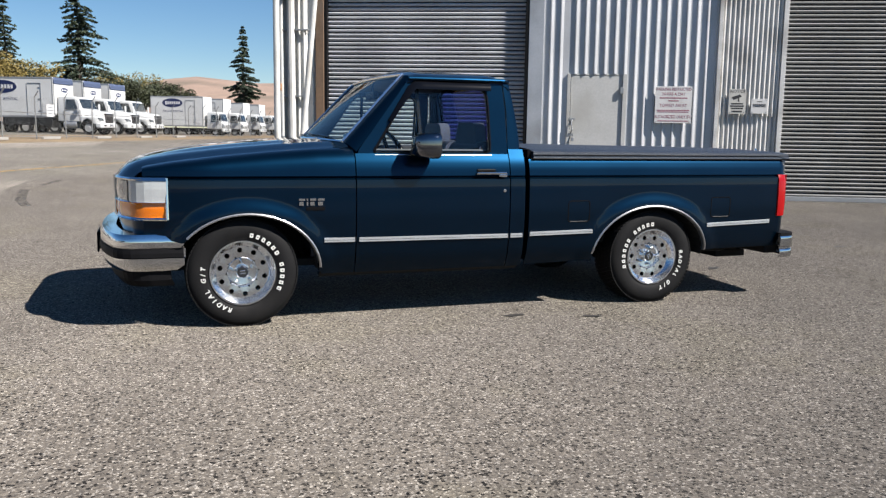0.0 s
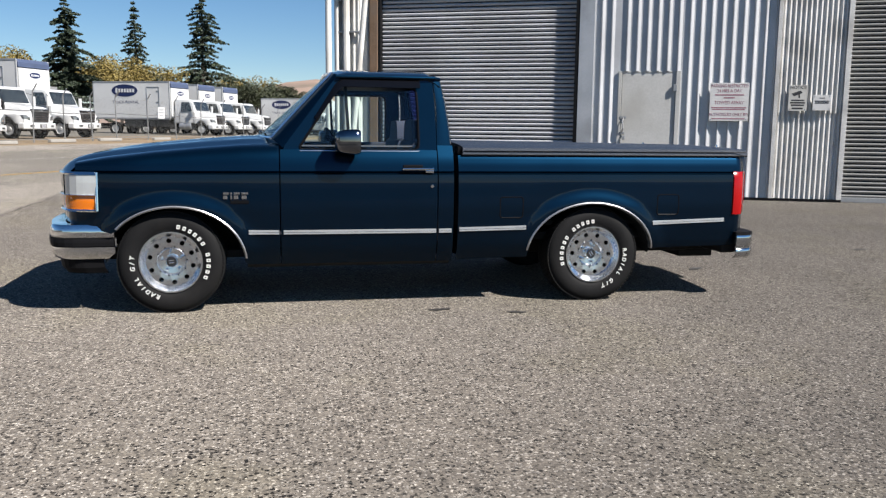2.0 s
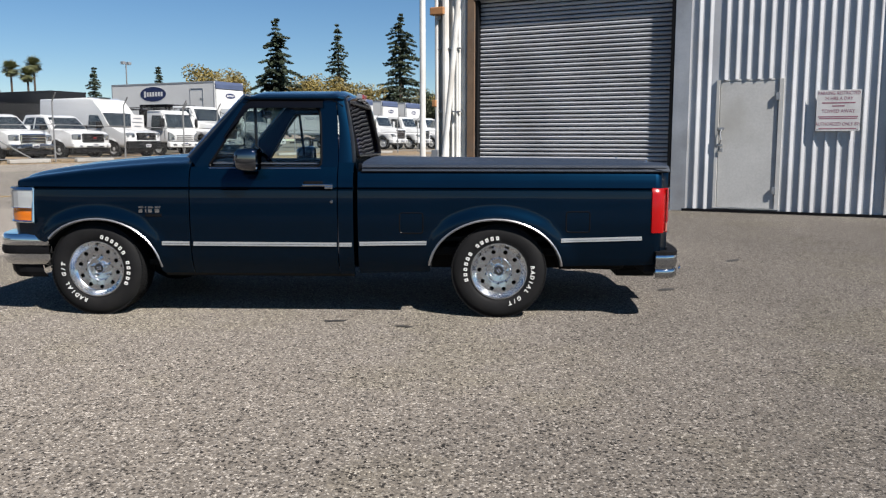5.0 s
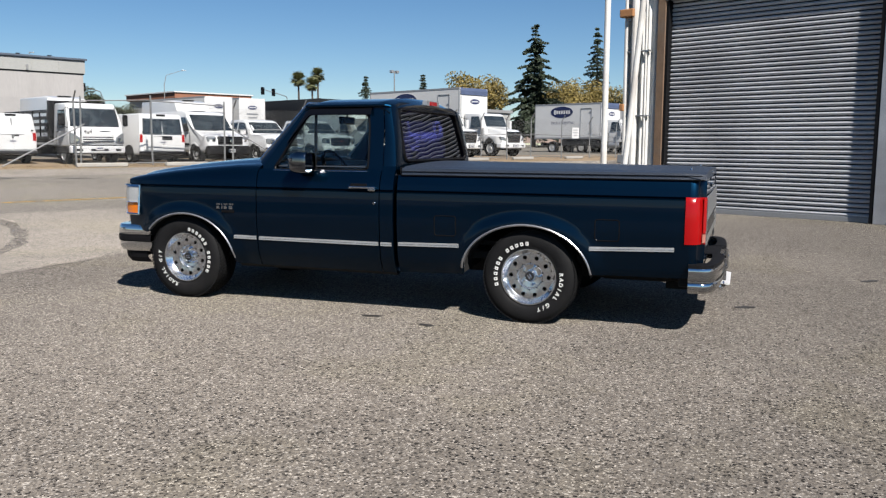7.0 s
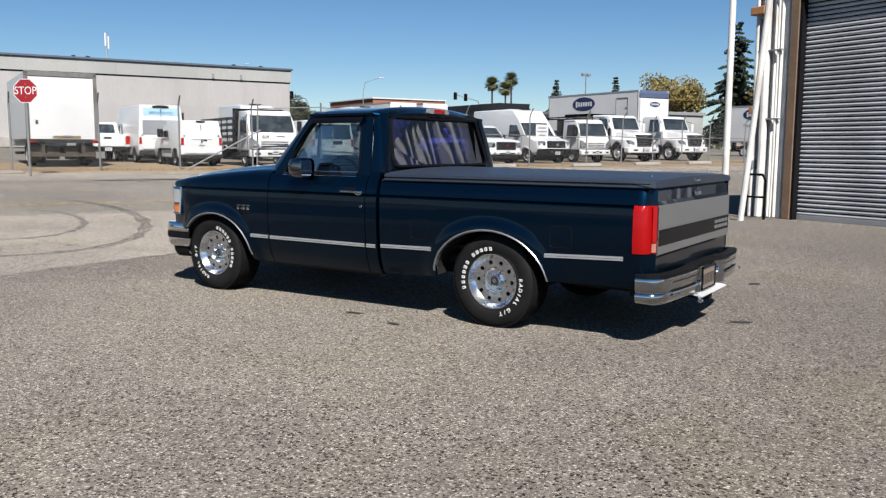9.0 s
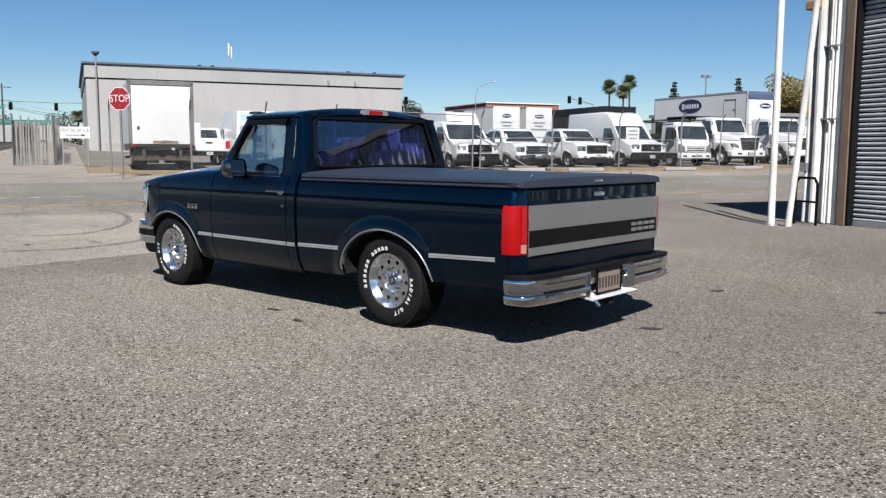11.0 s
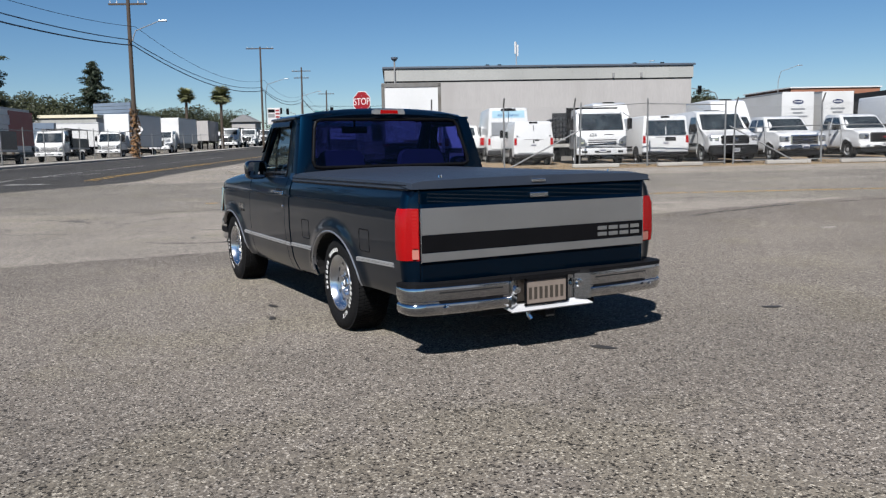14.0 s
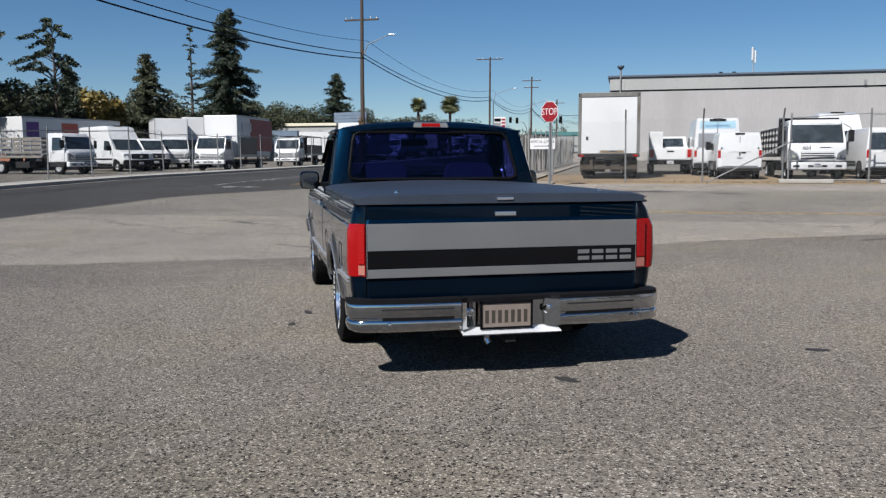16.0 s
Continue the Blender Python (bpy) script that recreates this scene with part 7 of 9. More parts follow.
def cargo_box(t, x0, x1, w, z0, z1, logo=0, nose=True, door=True, side=-1):
    """A box body from x0 (back) to x1 (front); its lettered side looks to side."""
    b = new("cargo_box")
    b.parent = t
    b["label"] = "white box body with aluminium edges"
    part("box_panel", boxed(x0, x1, -w / 2, w / 2, z0, z1, 0.03), BOXWHITE, b)
    for s in (-1, 1):
        slab("roof_rail", b, BOXGREY, x0 - 0.01, x1 + 0.01, *sorted((s * (w / 2 - 0.04), s * (w / 2 + 0.012))), z1 - 0.10, z1 + 0.012, 0.01)
        slab("floor_rail", b, BOXGREY, x0 - 0.01, x1 + 0.01, *sorted((s * (w / 2 - 0.04), s * (w / 2 + 0.012))), z0 - 0.06, z0 + 0.06, 0.01)
        slab("corner_post", b, BOXGREY, x0 - 0.012, x0 + 0.07, *sorted((s * (w / 2 - 0.06), s * (w / 2 + 0.012))), z0, z1, 0.01)
        slab("corner_post", b, BOXGREY, x1 - 0.07, x1 + 0.012, *sorted((s * (w / 2 - 0.06), s * (w / 2 + 0.012))), z0, z1, 0.03)
    if nose:
        part("nose_cap", hull([(x1 - 0.3, z1 - 0.42), (x1 + 0.10, z1 - 0.40), (x1 + 0.09, z1 - 0.16), (x1 - 0.02, z1 + 0.008), (x1 - 0.3, z1 + 0.008)], w - 0.14, 0.0, z1 - 0.5, 0.03, 0), SLATE_CAP, b, "slate-blue wind-deflecting nose panel")
        part("nose_front", boxed(x1 + 0.004, x1 + 0.10, -w / 2 + 0.08, w / 2 - 0.08, z0 + 0.1, z1 - 0.45, 0.04), BOXWHITE, b)
        oval_logo(b, pose(x1 + 0.11, 0, z1 - 0.78, 0, 0, 90), 0.85, 0.32)
    if logo:
        xm = x0 + (x1 - x0) * 0.42
        tw = 0 if side < 0 else 180
        oval_logo(b, pose(xm, side * (w / 2 + 0.002), z1 - 0.62, 0, 0, tw), 2.15, 0.92)
        lettering("TRUCK RENTAL", 0.28, NAVY, b, pose(xm + 0.05, side * (w / 2 + 0.004), z1 - 1.42, 0, 0, tw), squeeze=1.05)
        if door:
            dr = bmesh.new()
            xd = x1 - 1.75
            y0 = side * (w / 2 + 0.012)
            out = [(xd, z0 + 0.05), (xd + 0.95, z0 + 0.05), (xd + 0.95, z1 - 0.38), (xd, z1 - 0.38)]
            for i in range(4):
                tube(dr, [(out[i][0], y0, out[i][1]), (out[(i + 1) % 4][0], y0, out[(i + 1) % 4][1])], 0.022, 5)
            part("side_door_frame", dr, BOXGREY, b)
            for k in range(3):
                slab("door_hinge", b, BOXGREY, xd + 0.75, xd + 0.95, *sorted((side * w / 2, side * (w / 2 + 0.03))), z0 + 0.35 + k * 0.75, z0 + 0.41 + k * 0.75, 0.005)
        slab("paper_notice", b, SIGNWHITE, x1 - 0.72, x1 - 0.30, *sorted((side * w / 2, side * (w / 2 + 0.02))), z0 + 0.25, z0 + 0.85, 0.004)
    return b


def chassis(t, x0, x1, r=0.42, axles=(), w=2.1):
    ch = bmesh.new()
    for y in (-0.42, 0.42):
        box(ch, x0, x1, y - 0.05, y + 0.05, r + 0.12, r + 0.36)
    box(ch, x1 - 2.6, x1 - 1.5, -w / 2 + 0.1, w / 2 - 0.1, r - 0.02, r + 0.34, 0.03)
    box(ch, x0, x0 + 0.15, -w / 2 + 0.08, w / 2 - 0.08, r - 0.02, r + 0.10, 0.01)
    part("chassis", ch, UNDER, t)
    for x in axles:
        for s in (-1, 1):
            road_wheel(t, x, s * (w / 2 - 0.18), r, 0.30)


def cabover(m, lab, body="box", number="", logo=0, side=-1, box_top=3.75, grouped="vehicles parked along the fence", box_len=5.2):
    t = thing("box_truck" if body == "box" else "flatbed_truck", m, lab, "truck", grouped)
    w, top = 2.06, 2.30
    part("cab", hull([(0.02, 0.66), (0.05, 1.18), (-0.02, 1.34), (-0.14, 1.42), (-0.40, 2.14), (-0.58, top), (-1.62, top), (-1.70, 0.66)], w, 0.08, 1.25, 0.10), WHITE, t, smooth=40)
    part("windscreen_seal", solid(quad_mesh([(-0.125, -0.965, 1.395), (-0.125, 0.965, 1.395), (-0.405, 0.90, 2.15), (-0.405, -0.90, 2.15)]), 0.022), BLACK, t)
    quad("windscreen", t, WINDARK, [(-0.120, -0.91, 1.435), (-0.120, 0.91, 1.435), (-0.380, 0.86, 2.105), (-0.380, -0.86, 2.105)], 0.034)
    side_glass(t, [(-0.34, 1.38), (-0.54, 2.04), (-1.22, 2.05), (-1.24, 1.34)], w, 0.08, 1.25, top)
    seams(t, w, (-0.22, -1.34), 0.72, 1.26)
    g = slab("grille", t, WHITE, 0.02, 0.060, -0.64, 0.64, 0.78, 1.15, 0.02)
    for z0, z1 in ((0.82, 0.875), (0.915, 0.965), (1.005, 1.045)):
        slab("grille_slot", g, GRILLE_DARK, 0.05, 0.066, -0.58, 0.58, z0, z1, 0.006)
    slab("front_bumper", t, WHITE, -0.10, 0.14, -1.04, 1.04, 0.42, 0.70, 0.05)
    slab("step_gap", t, BLACK, -0.04, 0.07, -0.98, 0.98, 0.70, 0.735, 0.004)
    for y0, y1 in ((-0.86, -0.62), (-0.34, 0.34), (0.62, 0.86)):
        slab("bumper_opening", t, GRILLE_DARK, 0.12, 0.147, y0, y1, 0.50, 0.60, 0.02)
    for s in (-1, 1):
        hl = bmesh.new()
        prism(hl, [(s * 0.68, 0.80), (s * 1.02, 0.78), (s * 1.02, 1.20), (s * 0.90, 1.16), (s * 0.70, 1.02)], "x", -0.12, 0.068, bevel=0.015)
        hl = part("headlight", hl, LAMP, t)
        slab("lamp_bowl", hl, CHROME, 0.06, 0.075, *sorted((s * 0.74, s * 0.90)), 0.84, 0.99, 0.03)
        slab("door_mirror", t, BLACK, -0.18, -0.07, *sorted((s * 1.10, s * 1.32)), 1.46, 1.90, 0.03)
        tb = tubed([(-0.12, s * 1.0, 1.36), (-0.12, s * 1.19, 1.44), (-0.12, s * 1.19, 1.96), (-0.34, s * 0.96, 2.14)], 0.016, 6)
        part("mirror_arm", tb, BLACK, t)
        slab("door_handle", t, BLACK, -1.22, -1.08, *sorted((s * w / 2, s * (w / 2 + 0.015))), 1.20, 1.24, 0.004)
        slab("cab_step", t, UNDER, -1.45, -0.30, *sorted((s * 0.75, s * 1.0)), 0.42, 0.66, 0.03)
    for y in (-0.62, 0.06):
        part("wiper", tubed([(-0.09, y, 1.41), (-0.20, y + 0.42, 1.66)], 0.012, 5), BLACK, t)
    plate_bars(t, 0.147, 0.54)
    slab("cab_floor", t, UNDER, -1.70, -0.02, -0.80, 0.80, 0.40, 0.66, 0.02)
    for s in (-1, 1):
        road_wheel(t, -0.85, s * 0.86, 0.38, 0.25)
    bow(t, 0.10, -0.9, -0.2)
    if number:
        lettering(number, 0.22, INK, t, pose(0.070, -0.40, 1.235, 0, 0, 90))
        slab("grille_badge", t, INK, 0.02, 0.036, 0.08, 0.46, 1.23, 1.265, 0.004)
    if body == "box":
        chassis(t, -2.0 - box_len, -1.6, 0.38, (-box_len - 0.55,), 2.06)
        cargo_box(t, -2.0 - box_len, -1.95, 2.35, 0.95, box_top, logo, nose=False, side=side)
    elif body == "stake":
        chassis(t, -6.6, -1.6, 0.38, (-5.3,), 2.06)
        stake_m, board_m = (SATIN, GRILLE_DARK) if number else (BOXGREY, STAKEWOOD)
        slab("flatbed", t, board_m, -6.7, -1.9, -1.12, 1.12, 0.92, 1.06, 0.02, "dark flatbed floor" if number else "grey weathered timber flatbed")
        if number:
            slab("bulkhead", t, SATIN, -1.92, -1.80, -1.10, 1.10, 0.95, 2.42, 0.01, "black bulkhead behind the cab")
        for s in (-1, 1):
            for k in range(7):
                x = -6.6 + k * 0.77
                slab("stake", t, stake_m, x, x + 0.06, *sorted((s * 1.07, s * 1.11)), 1.06, 2.05, 0.005)
            for z in (1.20, 1.45, 1.70, 1.95):
                slab("stake_board", t, board_m, -6.65, -1.95, *sorted((s * 1.03, s * 1.07)), z, z + 0.13, 0.006)
        for z in (1.20, 1.45, 1.70, 1.95):
            slab("stake_board", t, board_m, -1.98, -1.94, -1.05, 1.05, z, z + 0.13, 0.006)
    else:
        chassis(t, -6.2, -1.6, 0.38, (-4.9,), 2.06)
        slab("flatbed", t, BOXGREY, -6.3, -1.9, -1.12, 1.12, 0.92, 1.04, 0.02)
        rack = bmesh.new()
        for x in (-1.95, -4.0, -6.2):
            for s in (-1, 1):
                tube(rack, [(x, s * 1.02, 1.04), (x, s * 1.02, 2.45)], 0.03, 6)
            tube(rack, [(x, -1.02, 2.45), (x, 1.02, 2.45)], 0.03, 6)
        for s in (-1, 1):
            tube(rack, [(-0.5, s * 1.02, 2.45), (-6.2, s * 1.02, 2.45)], 0.03, 6)
        part("ladder_rack", rack, SATIN, t, "black steel ladder rack")
        slab("bulkhead", t, SATIN, -1.99, -1.90, -1.10, 1.10, 1.04, 2.38, 0.01, "dark bulkhead behind the cab")
        for s in (-1, 1):
            slab("side_board", t, GRILLE_DARK, -6.2, -2.0, *sorted((s * 1.04, s * 1.10)), 1.04, 1.75, 0.01)
    return t


def front_clip(t):
    """Sloping hood and wide fenders of a medium truck as one shell, open over the wheels."""
    bm = bmesh.new()
    rows = []
    for i in range(29):
        x = -1.34 + 1.38 * i / 28
        f = i / 28
        hz = 1.67 - 0.20 * f - 0.10 * smooth(0.86, 1.0, f) ** 2
        fz = 1.24 - 0.08 * f - 0.05 * smooth(0.8, 1.0, f)
        hw = 0.80 - 0.16 * f
        oy = 1.09 - 0.12 * smooth(0.70, 1.0, f) ** 2
        base = 0.72
        if abs(x + 0.86) < 0.56:
            base = max(base, 0.46 + math.sqrt(0.56 ** 2 - (x + 0.86) ** 2))
        half = [(oy - 0.03, base), (oy, base + 0.5 * (fz - base)), (oy - 0.02, fz - 0.04), (oy - 0.10, fz), (hw + 0.05, fz + 0.06), (hw, hz - 0.08), (hw - 0.08, hz - 0.01), (0.30, hz + 0.015)]
        rows.append([(x, y, z) for y, z in half] + [(x, -y, z) for y, z in reversed(half)])
    grid(bm, rows)
    last = rows[-1]
    bm.faces.new([bm.verts.new(p) for p in last])
    bmesh.ops.remove_doubles(bm, verts=bm.verts[:], dist=0.001)
    part("hood", bm, WHITE, t, "white sloping hood with wide fenders", smooth=35)


def conventional(m, lab, logo=1, box_len=7.6, box_top=4.0, side=-1, with_box=True, nose=True, size=1.0):
    t = thing("box_truck", m @ Matrix.Scale(size, 4), lab, "truck", "vehicles parked along the fence")
    w = 2.16
    front_clip(t)
    part("cab", hull([(-1.28, 0.85), (-1.28, 1.64), (-1.62, 2.36), (-1.80, 2.46), (-2.95, 2.48), (-3.0, 0.85)], w - 0.06, 0.08, 1.6, 0.07), WHITE, t, smooth=40)
    quad("windscreen", t, WINDARK, [(-1.305, -0.90, 1.70), (-1.305, 0.90, 1.70), (-1.585, 0.86, 2.31), (-1.585, -0.86, 2.31)], 0.02)
    side_glass(t, [(-1.58, 1.66), (-1.80, 2.28), (-2.40, 2.29), (-2.42, 1.62)], w - 0.06, 0.08, 1.6, 2.48)
    gb = bmesh.new()
    prism(gb, [(-0.50, 0.78), (0.50, 0.78), (0.62, 1.40), (-0.62, 1.40)], "x", -0.06, 0.075, bevel=0.03)
    g = part("grille", gb, DARK_CHROME, t, "dark grille with chrome bars")
    for k in range(5):
        z = 0.86 + k * 0.11
        slab("grille_slot", g, GRILLE_DARK, 0.066, 0.082, -0.43 - 0.020 * k, 0.43 + 0.020 * k, z, z + 0.074, 0.012)
    slab("grille_emblem", g, CHROME, 0.07, 0.095, -0.09, 0.09, 1.27, 1.36, 0.03)
    slab("front_bumper", t, WHITE, -0.20, 0.16, -1.10, 1.10, 0.46, 0.76, 0.06)
    slab("bumper_opening", t, GRILLE_DARK, 0.14, 0.168, -0.22, 0.22, 0.52, 0.70, 0.01)
    for y0, y1 in ((-0.80, -0.56), (0.56, 0.80)):
        slab("bumper_opening", t, GRILLE_DARK, 0.14, 0.168, y0, y1, 0.56, 0.66, 0.02)
    # dark slab added to keep light from passing under the nose
    slab("under_tray", t, UNDER, -1.6, 0.0, -0.85, 0.85, 0.36, 0.72, 0.04)
    for s in (-1, 1):
        hb = bmesh.new()
        prism(hb, [(s * 0.64, 0.86), (s * 0.98, 0.90), (s * 1.03, 1.12), (s * 0.84, 1.12), (s * 0.68, 1.02)], "x", -0.30, 0.045, bevel=0.03)
        hl = part("headlight", hb, LAMP, t)
        slab("lamp_bowl", hl, CHROME, 0.035, 0.052, *sorted((s * 0.70, s * 0.82)), 0.90, 1.01, 0.03)
        road_wheel(t, -0.86, s * 0.94, 0.46, 0.28)
        slab("door_mirror", t, WHITE, -1.36, -1.24, *sorted((s * 1.14, s * 1.34)), 1.58, 2.05, 0.03)
        part("mirror_arm", tubed([(-1.45, s * 1.02, 1.62), (-1.30, s * 1.22, 1.58), (-1.30, s * 1.22, 2.1), (-1.6, s * 1.0, 2.2)], 0.014, 6), BLACK, t)
        tk = bmesh.new()
        lathe(tk, [(0.0, -2.6), (0.26, -2.6), (0.28, -2.56), (0.28, -1.75), (0.26, -1.70), (0.0, -1.70)], 18, "x", (0, s * 0.80, 0.68))
        part("fuel_tank", tk, STEEL, t)
    seams(t, w - 0.06, (-1.50, -2.55), 0.9, 1.58)
    bow(t, 0.14, -1.5, -0.5)
    plate_bars(t, 0.168, 0.54)
    L0 = -3.15 - box_len
    chassis(t, L0, -1.4, 0.46, (L0 + 1.6,), 2.3)
    if with_box:
        cargo_box(t, L0, -3.15, 2.45, 1.15, box_top, logo, nose=nose, side=side)
        for s in (-1, 1):
            slab("side_skirt", t, GRILLE_DARK, L0 + 2.4, -3.3, *sorted((s * 1.10, s * 1.14)), 0.62, 1.08, 0.01)
    else:
        slab("exhaust_stack", t, BOXGREY, -3.25, -3.10, 0.6, 0.75, 0.9, 2.5, 0.03)
        slab("body_rack", t, SATIN, -5.2, -3.25, -1.05, 1.05, 2.42, 2.58, 0.02, "black flat rack behind the cab")
        for x in (-5.1, -3.4):
            for y in (-0.98, 0.98):
                slab("rack_post", t, SATIN, x - 0.04, x + 0.04, y - 0.04, y + 0.04, 0.7, 2.42, 0.005)
    return t


FA = -24.6
cabover(lm(FA - 0.3, 9.35), "white cab-over truck numbered on its front, parked behind the gate", "stake", "404")
van_from_behind(lm(FA - 0.5, 12.05), "white van with dark rear windows, parked tail out", 1.98, 1.98, 5.2, windows=True)
hooded_van(lm(FA + 0.35, 14.65), "white full-size cargo van with a black grille", high=False)
parked_pickup(lm(FA + 0.2, 17.6), True, "white pickup truck with a chrome barred grille")
parked_pickup(lm(-26.0, 21.9) @ Matrix.Scale(1.04, 4), False, "white pickup truck with a dark grille and black bumper", cap=False)
hooded_van(lm(-26.6, 25.6) @ Matrix.Scale(1.07, 4), "white high-roof cargo van with a black bumper")
cabover(lm(-28.1, 29.7) @ Matrix.Scale(1.05, 4), "white cab-over truck with a dark flatbed behind its cab", "rack")
conventional(lm(-29.0, 34.4), "white rental truck with a chrome grille and a bare chassis", 0, 6.0, with_box=False, size=1.16)
conventional(lm(-30.5, 40.5), "white rental box truck with a navy oval emblem on its box", 1, 8.0, 3.97, size=1.2)
conventional(lm(-32.7, 61.5), "white rental box truck with a navy oval emblem on its box", 1, 6.0, 3.68, size=1.25)
conventional(lm(-32.7, 66.2), "white rental box truck parked beside its twin", 0, 6.0, 3.68, size=1.25)
conventional(lm(-32.7, 70.8), "white rental box truck parked beside its twin", 0, 6.0, 3.68, size=1.25)
cabover(lm(-27.4, 74.6), "white rental cab-over box truck with a navy oval emblem", "box", "", 1, -1, 3.75, box_len=5.2)
cabover(lm(-27.4, 80.0), "white rental cab-over box truck with a navy oval emblem", "box", "", 1, -1, 3.75, box_len=5.2)
cabover(lm(-27.4, 86.0), "white rental cab-over box truck", "box", "", 0, -1, 3.55, box_len=6.0)
cabover(lm(-27.4, 91.5), "white rental cab-over box truck", "box", "", 0, -1, 3.55, box_len=6.0)
hooded_van(lm(-32.8, 12.3), "white high-roof van parked behind the numbered truck", high=True, top=2.95)
conventional(lm(-33, 41.3), "white rental box truck parked farther back in the yard", 0, 5.0, 3.6)
hooded_van(lm(-31.2, 18.0), "white high-roof van parked farther back in the yard", high=True, top=2.95)
# the yard to the side of the gate: vehicles parked tail out
van_from_behind(lm(-26.2, 6.75), "small white delivery van with closed rear doors", 1.72, 1.86, 4.4)
van_from_behind(lm(-31.0, 6.35), "white refrigerated van with a blue band over its rear doors", 2.05, 2.60, 6.0, sign=True)


def pickup_from_behind(m):
    t = thing("pickup_truck", m, "white pickup truck with a utility cap, seen from behind", "pickup truck", "vehicles parked in the yard")
    w = 1.98
    part("body", hull([(0.0, 0.60), (0.0, 1.26), (-5.4, 1.26), (-5.55, 0.9), (-5.5, 0.5), (-0.1, 0.48)], w, 0.02, 1.0, 0.04), WHITE, t, smooth=40)
    part("cab", hull([(-1.95, 1.22), (-2.15, 1.86), (-3.6, 1.86), (-4.2, 1.22)], w - 0.08, 0.14, 1.25, 0.06), WHITE, t, smooth=40)
    quad("rear_window", t, WINDARK, [(-1.99, -0.72, 1.36), (-1.99, 0.72, 1.36), (-2.10, 0.66, 1.76), (-2.10, -0.66, 1.76)], 0.03)
    slab("utility_cap", t, BOXWHITE, -1.85, -0.2, -0.98, -0.35, 1.26, 2.05, 0.03)
    slab("tailgate", t, WHITE, -0.02, 0.02, -0.72, 0.72, 0.72, 1.24, 0.01)
    slab("tailgate_handle", t, BLACK, 0.015, 0.03, -0.16, 0.16, 1.06, 1.14, 0.006)
    for s in (-1, 1):
        slab("tail_light", t, RED_LENS, -0.10, 0.02, *sorted((s * 0.78, s * 0.985)), 0.82, 1.20, 0.02)
        for x in (-1.0, -4.5):
            road_wheel(t, x, s * 0.86, 0.39, 0.26)
    slab("rear_bumper", t, BLACK, -0.12, 0.14, -0.98, 0.98, 0.48, 0.70, 0.03)
    plate_bars(t, 0.14, 0.52)


pickup_from_behind(lm(-33.0, 4.4))


def box_truck_tail():
    t = thing("box_truck", lm(-26.6, 1.65), "white box truck with a roll-up rear door, parked tail out", "truck", "vehicles parked in the yard")
    z0, z1, w = 1.05, 3.52, 2.50
    part("box_panel", boxed(-6.5, -0.02, -w / 2, w / 2, z0, z1, 0.02), BOXWHITE, t)
    fr = bmesh.new()
    for q in ((-w / 2, w / 2, z1 - 0.16, z1 + 0.02), (-w / 2, -w / 2 + 0.13, z0, z1), (w / 2 - 0.13, w / 2, z0, z1)):
        box(fr, -0.08, 0.04, q[0], q[1], q[2], q[3], 0.01)
    part("door_frame", fr, BOX_FRAME, t, "grey steel door frame")
    part("door_panel", boxed(-0.03, 0.012, -w / 2 + 0.13, w / 2 - 0.13, z0 + 0.004, z1 - 0.164, 0.006), BOXWHITE, t, "white roll-up door")
    part("door_scuffs", boxed(0.006, 0.015, -0.35, 0.62, z0 + 0.02, z0 + 0.13, 0.003), SCUFF, t, "brown scuffs along the door foot")
    slab("latch", t, BOXGREY, 0.01, 0.05, 0.0, 0.30, z0 + 0.10, z0 + 0.16, 0.006)
    slab("notice", t, SIGNWHITE, 0.01, 0.018, -1.02, -0.72, z0 + 0.25, z0 + 0.78, 0.002)
    slab("notice_print", t, INK, 0.016, 0.020, -0.93, -0.83, z0 + 0.55, z0 + 0.70, 0.001)
    slab("rear_step", t, UNDER, -0.2, 0.10, -w / 2, w / 2, z0 - 0.14, z0 - 0.02, 0.01)
    lift = bmesh.new()
    for y in (-0.7, 0.7):
        box(lift, -0.15, 0.0, y - 0.06, y + 0.06, 0.40, z0 - 0.1)
    box(lift, -0.15, 0.02, -1.1, 1.1, 0.40, 0.52)
    for y in (-0.95, -0.35, 0.3, 0.95):
        box(lift, -0.45, -0.2, y - 0.22, y + 0.22, 0.30, 0.80, 0.02)
    part("under_run_bar", lift, RUSTY, t, "rusty lift gear and under-run bar")
    chassis(t, -6.5, -0.3, 0.46, (-1.6,), 2.3)
    for s in (-1, 1):
        slab("mud_flap", t, BLACK, -0.75, -0.73, *sorted((s * 0.55, s * 1.15)), 0.15, 0.95, 0.004)
        slab("tail_light", t, RED_LENS, 0.09, 0.115, *sorted((s * 1.0, s * 1.18)), z0 - 0.12, z0 - 0.04, 0.005)
    part("cab", hull([(-6.6, 0.8), (-6.6, 2.5), (-8.0, 2.45), (-8.5, 1.5), (-8.6, 0.8)], 2.1, 0.06, 1.5, 0.06), WHITE, t, smooth=40)


box_truck_tail()


